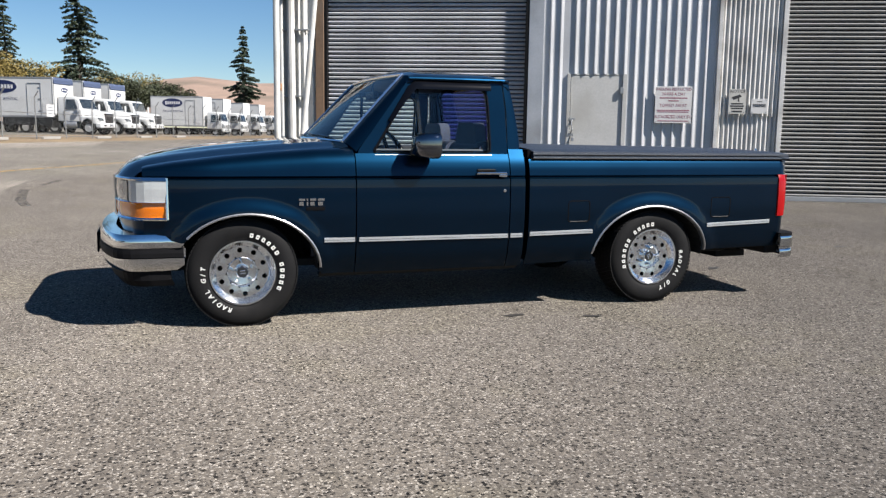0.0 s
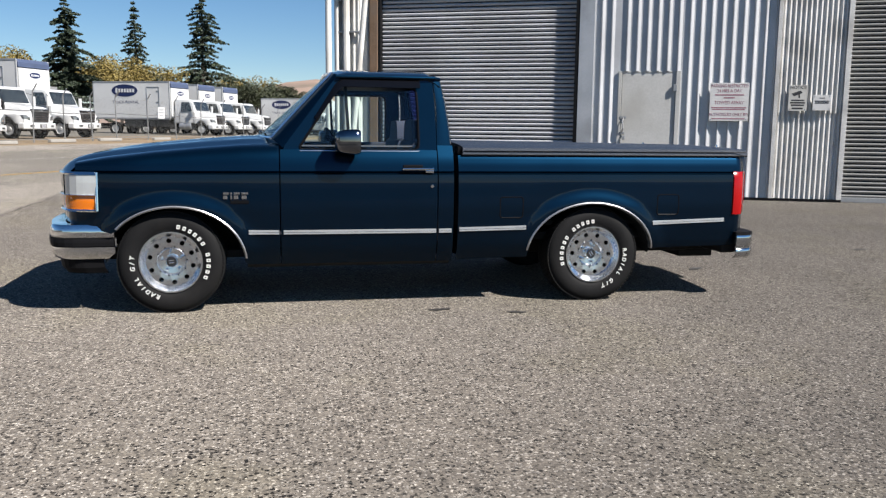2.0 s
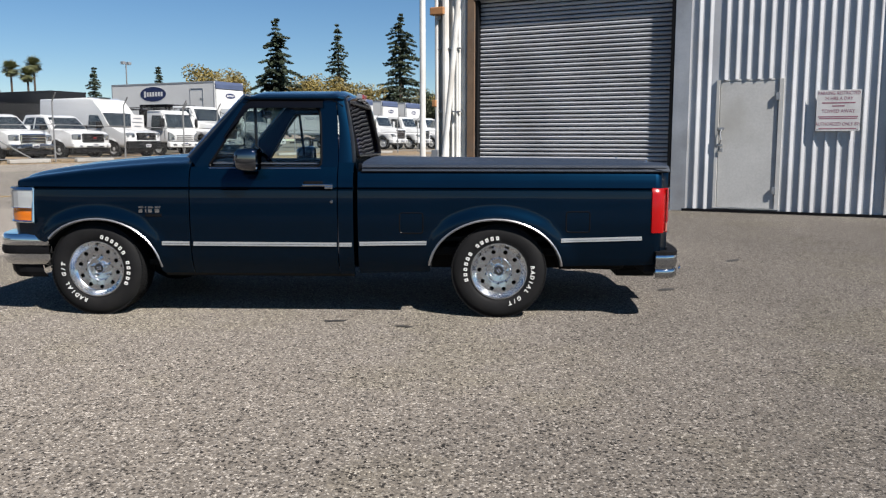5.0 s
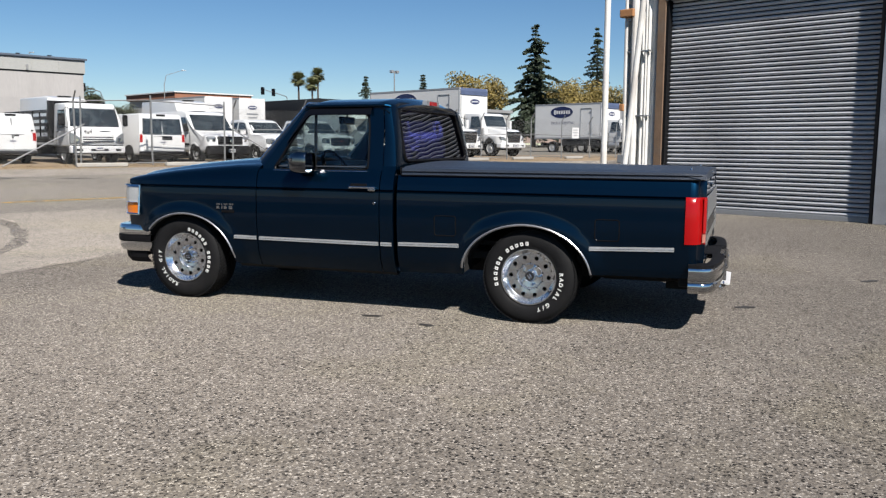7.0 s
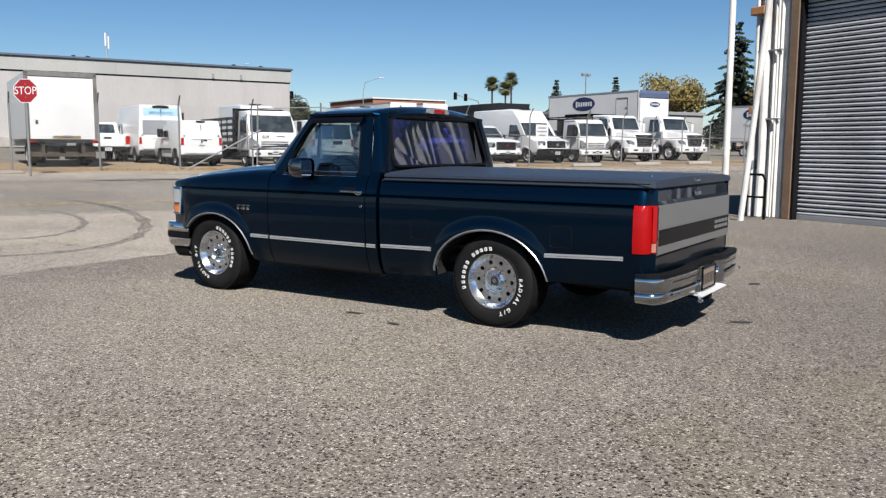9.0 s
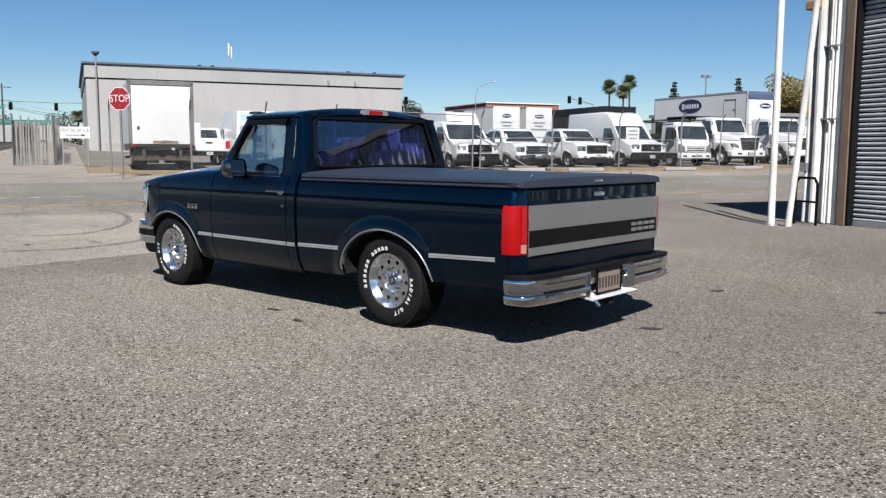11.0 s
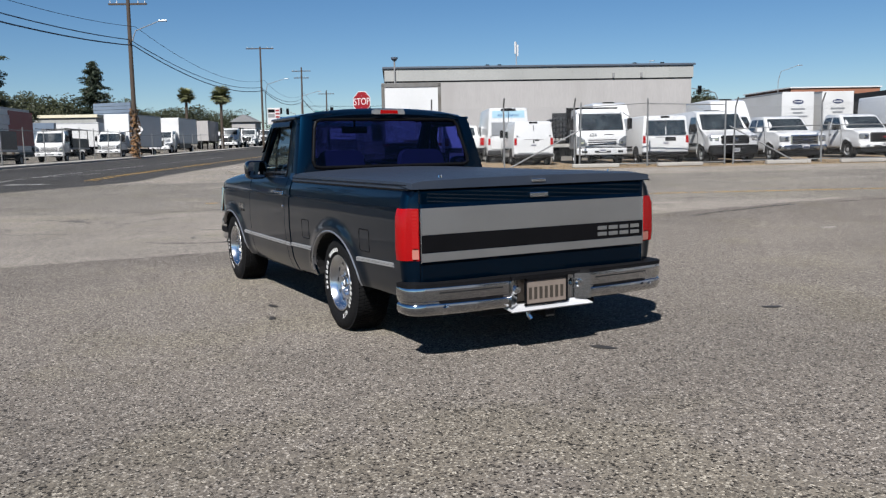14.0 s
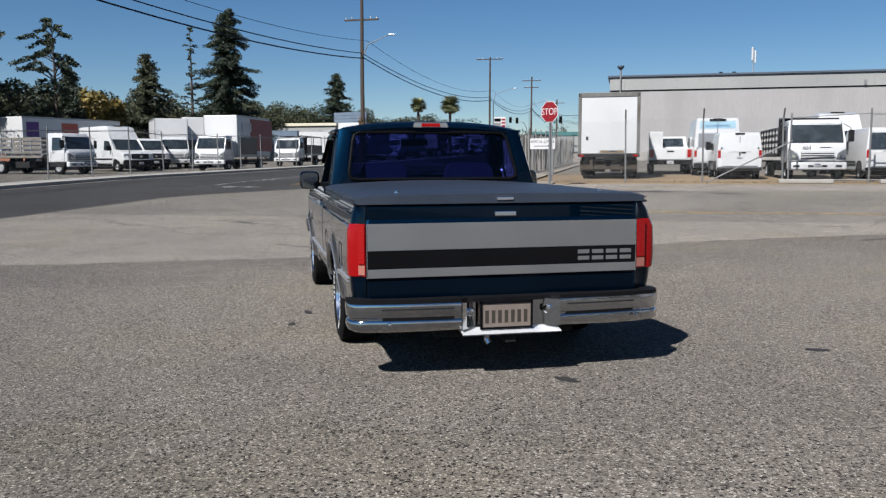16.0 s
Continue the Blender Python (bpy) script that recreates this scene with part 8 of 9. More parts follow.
def trailer(m, lab, length, w, z0, z1, skin, logo_front=False, roofcap=None):
    t = thing("box_trailer", m, lab, "trailer", "trailers in the yard")
    part("box_panel", boxed(-length, 0, -w / 2, w / 2, z0, z1, 0.03), skin, t)
    for s in (-1, 1):
        slab("roof_rail", t, BOXGREY if skin is BOXWHITE else skin, -length, 0.01, *sorted((s * (w / 2 - 0.04), s * (w / 2 + 0.012))), z1 - 0.10, z1 + 0.012, 0.01)
        slab("landing_leg", t, UNDER, -1.8, -1.6, *sorted((s * 0.6, s * 0.75)), 0.0, z0, 0.01)
        for x in (-length + 1.2, -length + 2.4):
            road_wheel(t, x, s * (w / 2 - 0.18), 0.48, 0.30)
    slab("underframe", t, UNDER, -length, 0, -0.5, 0.5, z0 - 0.25, z0, 0.01)
    if logo_front:
        oval_logo(t, pose(0.02, 0, z1 - 0.75, 0, 0, 90), 0.9, 0.34)
        bl = bmesh.new()
        for k, wd in enumerate((0.55, 0.4, 0.75)):
            box(bl, 0.0, 0.012, -wd, wd, z1 - 1.35 - k * 0.28, z1 - 1.22 - k * 0.28)
        part("small_print", bl, BOXGREY, t)
    return t


trailer(lm(-53.6, 31.5), "white rental box trailer with a navy oval emblem on its nose", 9, 2.5, 1.2, 4.2, BOXWHITE, True)
trailer(lm(-53.6, 34.6), "white rental box trailer with a navy oval emblem on its nose", 9, 2.5, 1.2, 4.2, BOXWHITE, True)
trailer(lm(-49.0, 39.6), "long black box trailer with pale stripes along its side", 13, 3.0, 1.2, 4.25, DARKBOX)
env_box("brown_roofed_shed", -132.0, -116.0, 61.0, 74.0, 0.8, 9.5, WALL_CAP, "long low building with a rusty brown roof edge beyond the yard", "building", 0.02, kind="")
env_box("roof_edge", -132.3, -115.6, 60.6, 74.4, 8.4, 9.3, BRICK, "rusty brown roof fascia", "roof", 0.02)
env_box("roof_edge", -132.5, -115.4, 60.4, 74.6, 9.3, 9.5, SIGNWHITE, "thin white roof edge", "roof", 0.02)
# vehicles in the lot across the cross street
LOT = "vehicles in the lot across the street"
cabover(lm(-33.2, -27.6, None, 80), "white cab-over stake-bed truck in the fenced lot", "stake", grouped=LOT)
cabover(lm(-41.0, -24.0, None, 4), "white cab-over box truck with a red side panel", "box", "", 0, 1, 3.65, LOT, 6.0)
cabover(lm(-54.0, -24.2, None, 4), "white cab-over truck with a black ladder rack", "rack", grouped=LOT)
hooded_van(lm(-38.6, -27.4, None, 62), "white shuttle van with a wide windscreen in the fenced lot", top=2.9)
hooded_van(lm(-43.5, -29.3, None, 45), "white van in the fenced lot", high=False)
cabover(lm(-46.5, -29.6, None, 36), "white cab-over box truck with a dark roof", "box", "", 0, 1, 3.7, LOT, 5.0)
cabover(lm(-49.6, -29.4, None, 30), "white cab-over box truck parked in the lot", "box", "", 0, 1, 3.9, LOT, 6.5)
cabover(lm(-21.6, -26.2, None, 72), "white cab-over truck at the edge of the lot", "rack", grouped=LOT)
cabover(lm(-67.5, -24.4, None, -6), "white cab-over box truck parked in the lot", "box", "", 0, 1, 3.9, LOT, 7.5)
conventional(lm(-83.0, -24.2, None, -4), "white box truck far along the cross street", 0, 6.5, 3.9, 1, nose=False)
for a, b in ((-114.0, -22.9), (-128.0, -22.6), (-146.0, -22.4)):
    conventional(lm(a, b, None, 0), "white truck far along the cross street", 0, 5.0, 3.6, 1, with_box=False, size=1.2)
trailer(lm(-112.0, -26.4, None, 0), "faded pinkish white box trailer by the cross street", 7.0, 2.5, 1.2, 4.0, PALE_WALL)
trailer(lm(-80.0, -29.0, None, 90), "white box trailer at the back of the lot", 4.2, 2.4, 0.9, 3.3, BOXWHITE)
trailer(lm(-80.0, -33.4, None, 90), "dull blue covered trailer at the back of the lot", 3.0, 2.4, 0.9, 3.35, SCREEN_BLUE)
tr = trailer(lm(-49.0, -36.6, None, 168), "white delivery trailer with purple and orange blocks", 8.6, 2.4, 1.0, 3.55, BOXWHITE)
slab("purple_block", tr, PURPLE, -8.3, -7.3, -1.22, -1.204, 2.2, 3.2, 0.004)
slab("orange_block", tr, ORANGE_RED, -5.4, -4.0, -1.22, -1.204, 2.4, 3.2, 0.004)
red = [o for o in bpy.data.objects if o.get("label", "").startswith("white cab-over box truck with a red side")][0]
slab("red_panel", red, PANEL_RED, -8.5, -4.2, 1.18, 1.19, 1.3, 3.5, 0.004, "orange-red advertising panel")
slab("dark_panel", red, DARKBOX, -5.4, -2.2, 1.185, 1.195, 1.05, 2.2, 0.004)
slab("white_badge", red, SIGNWHITE, -4.3, -2.7, 1.19, 1.20, 2.6, 3.2, 0.05)


# ---- fences ----
def chain_fence(name, pts, lab, spacing=3.0, h=2.35, wire=False, lean=True, rails=(0.06, 0.62), arm=0.35):
    t = thing(name, pose(0, 0, 0), lab, "fence")
    rnd = random.Random(len(pts) * 7 + int(pts[0][0]))
    for (a0, b0), (a1, b1) in zip(pts, pts[1:]):
        n = max(1, round(math.hypot(a1 - a0, b1 - b0) / spacing))
        tops = []
        for k in range(n + 1):
            u = k / n
            a, b = a0 + (a1 - a0) * u, b0 + (b1 - b0) * u
            p = L(a, b)
            q = p + Vector((rnd.uniform(-0.05, 0.05), rnd.uniform(-0.05, 0.05), h * rnd.uniform(0.95, 1.03)))
            out = (L(1, 0, 0) * arm * 0.7 + Vector((0, 0, arm))) if lean else Vector((0, 0, arm * 0.3))
            part("post", tubed([p, q, q + out], 0.035, 8, 0.028), FENCE, t)
            tops.append((p, q))
        for (p, q), (p2, q2) in zip(tops, tops[1:]):
            for v in rails:
                part("rail", tubed([p.lerp(q, v), p2.lerp(q2, v)], 0.022, 6), FENCE, t)
            if wire:
                bm = bmesh.new()
                d, hh = (p2 - p), (q - p).length
                ln = d.length
                step = 0.085
                m = int((ln + hh) / step)
                for sgn in (1, -1):
                    for i in range(m):
                        s0 = i * step - (hh if sgn > 0 else 0)
                        e0, e1 = s0, s0 + hh
                        if sgn < 0:
                            e0, e1 = i * step, i * step - hh
                        pts2 = []
                        x0, x1 = min(e0, e1), max(e0, e1)
                        lo, hi = max(0, x0), min(ln, x1)
                        if hi - lo < 0.05:
                            continue
                        for x in (lo, hi):
                            v = (x - x0) / hh
                            v = v if sgn > 0 else 1 - v
                            pts2.append(p.lerp(p2, x / ln) + Vector((0, 0, v * hh)))
                        w0 = Vector((0, 0, 0.0022))
                        a_, b_ = pts2
                        bm.faces.new([bm.verts.new(c) for c in (a_ - w0, b_ - w0, b_ + w0, a_ + w0)])
                wob = part("chain_link", bm, FENCE, t, "galvanised chain-link wire")
                wob["kind"] = "stuff"
    return t


chain_fence("chain_link_fence", [(-23.4, 14.2), (-23.6, 25.0), (-25.4, 36.0)], "chain-link fence on steel posts before the parked vans", 3.1, wire=True)
chain_fence("chain_link_fence", [(-25.4, 36.0), (-25.8, 92.0)], "chain-link fence on steel posts before the parked trucks", 3.1, wire=True)
chain_fence("chain_link_fence", [(-23.4, -0.4), (-23.4, 7.9)], "chain-link fence with leaning post tops by the yard gate", 3.1, wire=True, rails=())
chain_fence("yard_gate", [(-23.5, 8.1), (-23.5, 10.8), (-23.5, 13.9)], "closed double chain-link gate with heavy posts", 2.9, 2.5, wire=True, lean=False, rails=(0.04, 0.97))
brace = thing("gate_brace", pose(0, 0, 0), "diagonal steel brace of the gate", "brace")
part("bar", tubed([L(-23.3, 8.2) + Vector((0, 0, 1.5)), L(-23.0, 5.3) + Vector((0, 0, 0.05))], 0.026, 8), GREYROOF, brace)
brace = thing("gate_brace", pose(0, 0, 0), "diagonal steel brace of the gate", "brace")
part("bar", tubed([L(-23.3, 14.0) + Vector((0, 0, 1.5)), L(-23.0, 16.6) + Vector((0, 0, 0.05))], 0.026, 8), GREYROOF, brace)
chain_fence("chain_link_fence", [(-13.0, -21.3), (-64.0, -21.3)], "chain-link fence round the lot across the street", 3.0, 2.3, wire=True, rails=(0.05, 0.96), lean=False)
chain_fence("chain_link_fence", [(-66.0, -21.3), (-130.0, -21.3)], "chain-link fence far along the cross street", 4.0, 2.0, rails=(0.05, 0.96), lean=False)


def slat_fence(pts, lab, step=0.085):
    """Chain-link filled with upright grey slats, each slat a piece."""
    t = thing("slatted_fence", pose(0, 0, 0), lab, "fence")
    slat_bm = boxed(-0.035, 0.035, -0.008, 0.008, 0.06, 1.98, 0.0)
    me = bpy.data.meshes.new("slat")
    slat_bm.to_mesh(me)
    slat_bm.free()
    me.materials.append(SLAT)
    rnd = random.Random(4)
    for (a0, b0), (a1, b1) in zip(pts, pts[1:]):
        ln = math.hypot(a1 - a0, b1 - b0)
        n = int(ln / step)
        ang = math.degrees(math.atan2(b1 - b0, a1 - a0))
        for k in range(n):
            if rnd.random() < 0.06:
                continue
            u = (k + 0.5) / n
            o = new("slat", me)
            o.parent = t
            o.matrix_basis = lm(a0 + (a1 - a0) * u, b0 + (b1 - b0) * u, None, ang) @ pose(0, 0, rnd.uniform(-0.025, 0.02), rnd.uniform(-2, 2), rnd.uniform(-2, 2), rnd.uniform(-15, 15))
        m = max(1, round(ln / 2.8))
        for k in range(m + 1):
            u = k / m
            p = L(a0 + (a1 - a0) * u, b0 + (b1 - b0) * u)
            part("post", tubed([p, p + Vector((0, 0, 2.3))], 0.04, 8), FENCE, t)
    return t


def fence_sign(a, b):
    """A white board wired to the fence; its small print is plain bars."""
    t = thing("fence_sign", lm(a, b), "white notice board wired to the chain-link fence", "sign", "boards on the fence")
    part("panel", boxed(-0.008, 0.0, -0.37, 0.37, 1.28, 1.97, 0.003), SIGNWHITE, t)
    for k, wd in enumerate((0.24, 0.30, 0.20)):
        part("small_print", boxed(0.0005, 0.003, -wd, wd, 1.78 - k * 0.17, 1.84 - k * 0.17), BOXGREY, t)
    for y in (-0.33, 0.33):
        part("wire_tie", tubed([(-0.05, y, 1.92), (0.004, y, 1.92), (0.004, y, 1.95), (-0.05, y, 1.95)], 0.004, 5), STEEL, t)


fence_sign(-23.48, 22.1)
fence_sign(-25.36, 40.5)
SLAT = mat("grey_fence_slats", (0.23, 0.22, 0.20), 0.85, 0, 0.3, 2.5, 40, 0.2, grime=(0.20, 0.185, 0.16))
slat_fence([(-32.3, -4.0), (-33.3, -2.4)], "weathered grey slatted fence turning the corner")
slat_fence([(-32.3, -4.0), (-41.5, -3.4)], "weathered grey slatted fence along the cross street")
slat_fence([(-33.3, -2.4), (-66.0, -2.41)], "weathered grey slatted fence running back behind the office sign", 0.16)


# ---- signs, kerbs and poles ----
def stop_sign():
    t = thing("stop_sign", lm(-20.3, -0.2, None, 58), "red octagonal stop sign on a steel post", "sign")
    R = 0.385
    for rr, m, y, nm in ((1.0, SIGNWHITE, 0.0, "border"), (0.94, SIGNRED, -0.004, "face")):
        bm = bmesh.new()
        prism(bm, [(R * rr * math.cos(radians(22.5 + 45 * k)), 2.56 + R * rr * math.sin(radians(22.5 + 45 * k))) for k in range(8)], "y", y - 0.004, y)
        part(nm, bm, m, t)
    lettering("STOP", 0.325, SIGNWHITE, t, pose(0, -0.0095, 2.56), squeeze=0.86)
    part("post", boxed(-0.03, 0.03, 0.002, 0.05, 0, 2.9, 0.004), FENCE, t)
    for z in (2.36, 2.76):
        part("bolt", lathe(bmesh.new(), [(0.0, -0.014), (0.012, -0.012), (0.014, -0.008)], 8, "y", (0, 0, z)), STEEL, t)


stop_sign()

def office_sign():
    t = thing("office_sign", lm(-31.0, -1.52, None, 90 - 8), "white office sign with an arrow, on two posts", "sign")
    part("panel", boxed(-0.60, 0.60, -0.012, 0.0, 1.25, 1.75, 0.004), SIGNWHITE, t)
    lettering("RENTAL OFFICE", 0.20, INK, t, pose(0, -0.0135, 1.60), squeeze=0.80)
    ar = bmesh.new()
    box(ar, -0.40, 0.28, -0.0155, -0.0125, 1.375, 1.405)
    prism(ar, [(0.28, 1.33), (0.44, 1.39), (0.28, 1.45)], "y", -0.0155, -0.0125)
    part("arrow", ar, INK, t)
    for x in (-0.5, 0.5):
        part("post", boxed(x - 0.03, x + 0.03, 0.002, 0.06, 0, 1.8, 0.004), FENCE, t)


office_sign()
for b in (8.6, 11.9, 16.2, 19.2, 24.5, 29.5, 34.5, 40, 46, 52, 58):
    k = thing("wheel_stop", lm(-22.9 - max(0, min(2.2, (b - 24) * 0.18)), b, None, 90 + (b * 7 % 6 - 3)), "pale concrete wheel stop on the ground by the fence", "wheel stop", "concrete stops along the fence")
    part("block", boxed(-0.9, 0.9, -0.10, 0.10, 0.0, 0.15, 0.03), CONCRETE, k)


def kerb(pts, w, h, name, lab, cat="kerb"):
    bm = bmesh.new()
    rows = []
    for a, b, na, nb in pts:
        c = L(a, b)
        d = L(na, nb, 0)
        rows.append([c + Vector((0, 0, -0.02)), c + Vector((0, 0, h)), c + d * w + Vector((0, 0, h + 0.01)), c + d * w + Vector((0, 0, -0.02))])
    grid(bm, rows)
    return tagged(part(name, bm, CONCRETE), lab, cat, kind="structure")


kerb([(-14.0 - 6 * i, -19.7, 0, -1) for i in range(22)], 1.5, 0.13, "pavement", "pale concrete footway with a kerb along the cross street", "pavement")
corner = [(-21.7, -0.2), (-21.5, -0.6), (-21.4, -1.0), (-21.9, -3.4), (-23.5, -5.2), (-26.5, -6.1), (-34, -6.3), (-60, -6.3), (-120, -6.3)]
bm = bmesh.new()
rows = []
for a, b in corner:
    c, d = L(a, b), L(min(a - 0.5, -23.0) if b > -3 else a - 0.6, -1.2 if b < -1.2 else b)
    rows.append([c + Vector((0, 0, -0.02)), c + Vector((0, 0, 0.05)), d + Vector((0, 0, 0.06))])
grid(bm, rows)
tagged(part("pavement", bm, WORN_CONCRETE), "worn pale concrete corner with a low kerb", "pavement", kind="structure")


def litter():
    """Dry leaves, straw and weeds blown against the fence."""
    rnd = random.Random(5)
    bm = bmesh.new()
    for _ in range(1500):
        b = rnd.uniform(-1.0, 24.0)
        a = -22.2 - 1.6 * rnd.random() ** 0.6
        up = rnd.random() < 0.35
        c = L(a, b) + Vector((0, 0, 0.012))
        s = rnd.uniform(0.02, 0.07)
        ang = rnd.uniform(0, 6.28)
        d = Vector((math.cos(ang), math.sin(ang), 0)) * s
        e = Vector((-d.y, d.x, 0)) * 0.5 + Vector((0, 0, rnd.uniform(0.05, 0.16) if up else rnd.uniform(0.0, 0.02)))
        bm.faces.new([bm.verts.new(q) for q in (c - d * (0.2 if up else 1), c + d * (0.2 if up else 1), c + e)])
    tagged(part("leaf_litter", bm, STRAW), "dry leaves, straw and weeds along the fence", "litter", kind="stuff")


litter()


def utility_pole(a, b, top, r, arms, lab):
    t = thing("utility_pole", lm(a, b, yard_z(a), 0), lab, "utility pole", "poles along the cross street")
    g = 0
    part("pole", tubed([(0, 0, 0), (0.05, 0.02, top * 0.5), (0.0, 0.06, top)], r, 10, r * 0.65), BROWN_POLE, t)
    for z, w in arms:
        part("crossarm", boxed(-0.06, 0.06, -w, w, z - 0.07, z + 0.07, 0.01), BROWN_POLE, t)
        for k in (-0.9, -0.55, 0.55, 0.9):
            part("insulator", lathe(bmesh.new(), [(0.0, 0.2), (0.05, 0.18), (0.03, 0.08), (0.055, 0.04), (0.02, 0.0)], 8, "z", (0, k * w, z + 0.07)), SIGNWHITE, t)
    return t


utility_pole(-60.5, -19.9, 14.8, 0.20, ((12.2, 1.5),), "tall brown timber utility pole with a crossarm")
utility_pole(-118, -18.4, 15.6, 0.18, ((15.3, 2.0),), "tall brown timber utility pole far off")
utility_pole(-157, -16.6, 16.2, 0.22, ((15.5, 1.8), (14.2, 1.4)), "brown timber utility pole far off with two crossarms")
utility_pole(-190, -14.5, 14.0, 0.22, ((13.2, 1.8),), "brown timber utility pole at the far junction")


def sag(p, q, drop, n=20):
    return [p.lerp(q, i / n) + Vector((0, 0, -4 * drop * (i / n) * (1 - i / n))) for i in range(n + 1)]


wires = thing("overhead_wires", pose(0, 0, 0), "black overhead wires slung between the poles", "wires")
poles = [(10, -20.6, 10.4), (-60.5, -19.9, 10.4), (-118, -18.4, 10.8), (-157, -16.6, 11.5), (-190, -14.5, 11.0), (-260, 10, 12)]
for k, (off, zz, drop, r) in enumerate(((0.0, 0.0, 1.6, 0.035), (0.25, -0.45, 1.7, 0.045), (0.5, 1.0, 2.0, 0.018))):
    for (a, b, z), (a2, b2, z2) in zip(poles, poles[1:]):
        part("wire", tubed(sag(L(a, b + off, z + zz), L(a2, b2 + off, z2 + zz), drop * (0.8 if a < 0 else 1.0)), r, 5), SATIN, wires)


def street_light(a, b, h, reach, turn, lab, name="street_lamp"):
    t = thing(name, lm(a, b, yard_z(a), turn), lab, "street lamp")
    z0 = h * 0.86 if "from the utility pole" in lab else 0.0
    part("mast", tubed([(0, 0, z0), (0, 0, max(h * 0.8, z0 + 0.1)), (0.12 * reach, 0, h * 0.93), (reach, 0, h)], 0.065, 8, 0.03), GREYROOF, t)
    part("lamp_head", boxed(reach - 0.1, reach + 0.55, -0.12, 0.12, h - 0.06, h + 0.05, 0.03), BOXGREY, t)
    return t


street_light(-60.5, -19.66, 10.9, 2.2, 90, "street lamp on a long arm from the utility pole")
street_light(-119.0, -18.0, 11.0, 3.0, 90, "grey street lamp on a curved arm")
street_light(-140.0, -15.0, 10.5, 3.0, 90, "grey street lamp on a curved arm")
street_light(-110.0, 56.0, 11.0, 2.6, 60, "grey street lamp on a curved arm")
street_light(-110.0, 37.0, 12.0, 0.4, 60, "thin grey mast beyond the warehouse")


def signal(a, b, h, reach, turn):
    t = thing("traffic_signal", lm(a, b, yard_z(a), turn), "traffic signal hung from a grey mast arm", "traffic signal")
    part("mast", tubed([(0, 0, 0), (0, 0, h * 0.75), (0.6, 0, h * 0.9), (reach, 0, h)], 0.11, 8, 0.05), FENCE, t)
    part("signal_head", boxed(reach - 0.26, reach + 0.26, -0.18, 0.18, h - 0.85, h + 0.35, 0.04), SATIN, t)
    part("signal_head", boxed(reach * 0.6 - 0.26, reach * 0.6 + 0.26, -0.18, 0.18, h - 1.0, h + 0.2, 0.04), SATIN, t)


signal(-112.0, 79.4, 9.2, 5.2, -90)
signal(-118.0, 50.5, 8.8, 5.0, -90)
signal(-165.0, -18.4, 8.6, 3.4, -90)
span = thing("span_wire_signals", lm(-166.0, -17.6, yard_z(-166.0)), "traffic signals and a green street sign hung on a span wire", "traffic signal")
part("span_wire", tubed([(0, 0, 9.3), (0, 14.0, 9.0), (0, 34.0, 9.6)], 0.035, 5), SATIN, span)
for y in (6.0, 13.6):
    part("signal_head", boxed(-0.2, 0.2, y - 0.32, y + 0.32, 7.6, 9.0, 0.05), SATIN, span)
part("street_sign", boxed(-0.03, 0.03, 2.6, 5.0, 7.75, 8.25, 0.01), TEAL, span, "plain green street sign")
flood = thing("floodlight_mast", lm(-100, 92.3), "tall mast with paired floodlights above the yard", "floodlight")
part("mast", tubed([(0, 0, 0), (0, 0, 12.6)], 0.14, 8, 0.09), FENCE, flood)
for y in (-0.35, 0.35):
    part("lamp_head", boxed(-0.3, 0.3, y * 1.6 - 0.28, y * 1.6 + 0.28, 12.3, 12.75, 0.05), BOXGREY, flood)
ad = thing("pylon_sign", lm(-112, -15.9, yard_z(-112), 90), "red and white pylon sign by the cross street", "sign")
part("panel", boxed(-0.88, 0.88, -0.15, 0.15, 4.1, 6.4, 0.03), SIGNWHITE, ad)
part("sign_block", boxed(-0.80, 0.15, -0.17, -0.15, 5.75, 6.2, 0.01), SATIN, ad)
part("sign_block", boxed(-0.80, 0.15, -0.17, -0.15, 5.05, 5.6, 0.01), GREYROOF, ad)
for z in (5.9, 5.45, 5.0):
    part("sign_row", boxed(0.25, 0.80, -0.17, -0.15, z, z + 0.26, 0.01), SIGNRED, ad)
part("sign_row", boxed(0.0, 0.80, -0.17, -0.15, 4.3, 4.62, 0.01), SIGNRED, ad)
part("post", boxed(-0.10, 0.10, -0.1, 0.1, 0, 4.4, 0.01), BOXGREY, ad)


# ivy and a diamond sign by the first pole, and a grey screen behind the lot
ivy = thing("ivy", lm(-60.5, -19.9), "browning ivy climbing the foot of the utility pole", "ivy")
rnd = random.Random(77)
bm = bmesh.new()
for k in range(46):
    z = 0.1 + 3.9 * k / 46
    for _ in range(9):
        ang, rr, s = rnd.uniform(0, 6.28), 0.24 + rnd.uniform(0, 0.28) * (1 - z / 6), rnd.uniform(0.07, 0.16)
        c = Vector((rr * math.cos(ang), rr * math.sin(ang), z + rnd.uniform(-0.1, 0.1)))
        d = Vector((rnd.uniform(-1, 1), rnd.uniform(-1, 1), rnd.uniform(-1, 1))).normalized() * s
        e = d.cross(Vector((math.cos(ang), math.sin(ang), 0.3))).normalized() * s * 0.7
        bm.faces.new([bm.verts.new(q) for q in (c - d, c + e, c + d, c - e)])
part("foliage", bm, IVY, ivy)
dia = thing("diamond_sign", lm(-62.3, -20.2, None, 60), "white diamond road sign seen from behind", "sign")
part("post", boxed(-0.03, 0.03, -0.03, 0.03, 0.0, 3.2, 0.004), FENCE, dia)
dm = bmesh.new()
prism(dm, [(0.0, 1.75), (0.62, 2.37), (0.0, 2.99), (-0.62, 2.37)], "y", -0.045, -0.032)
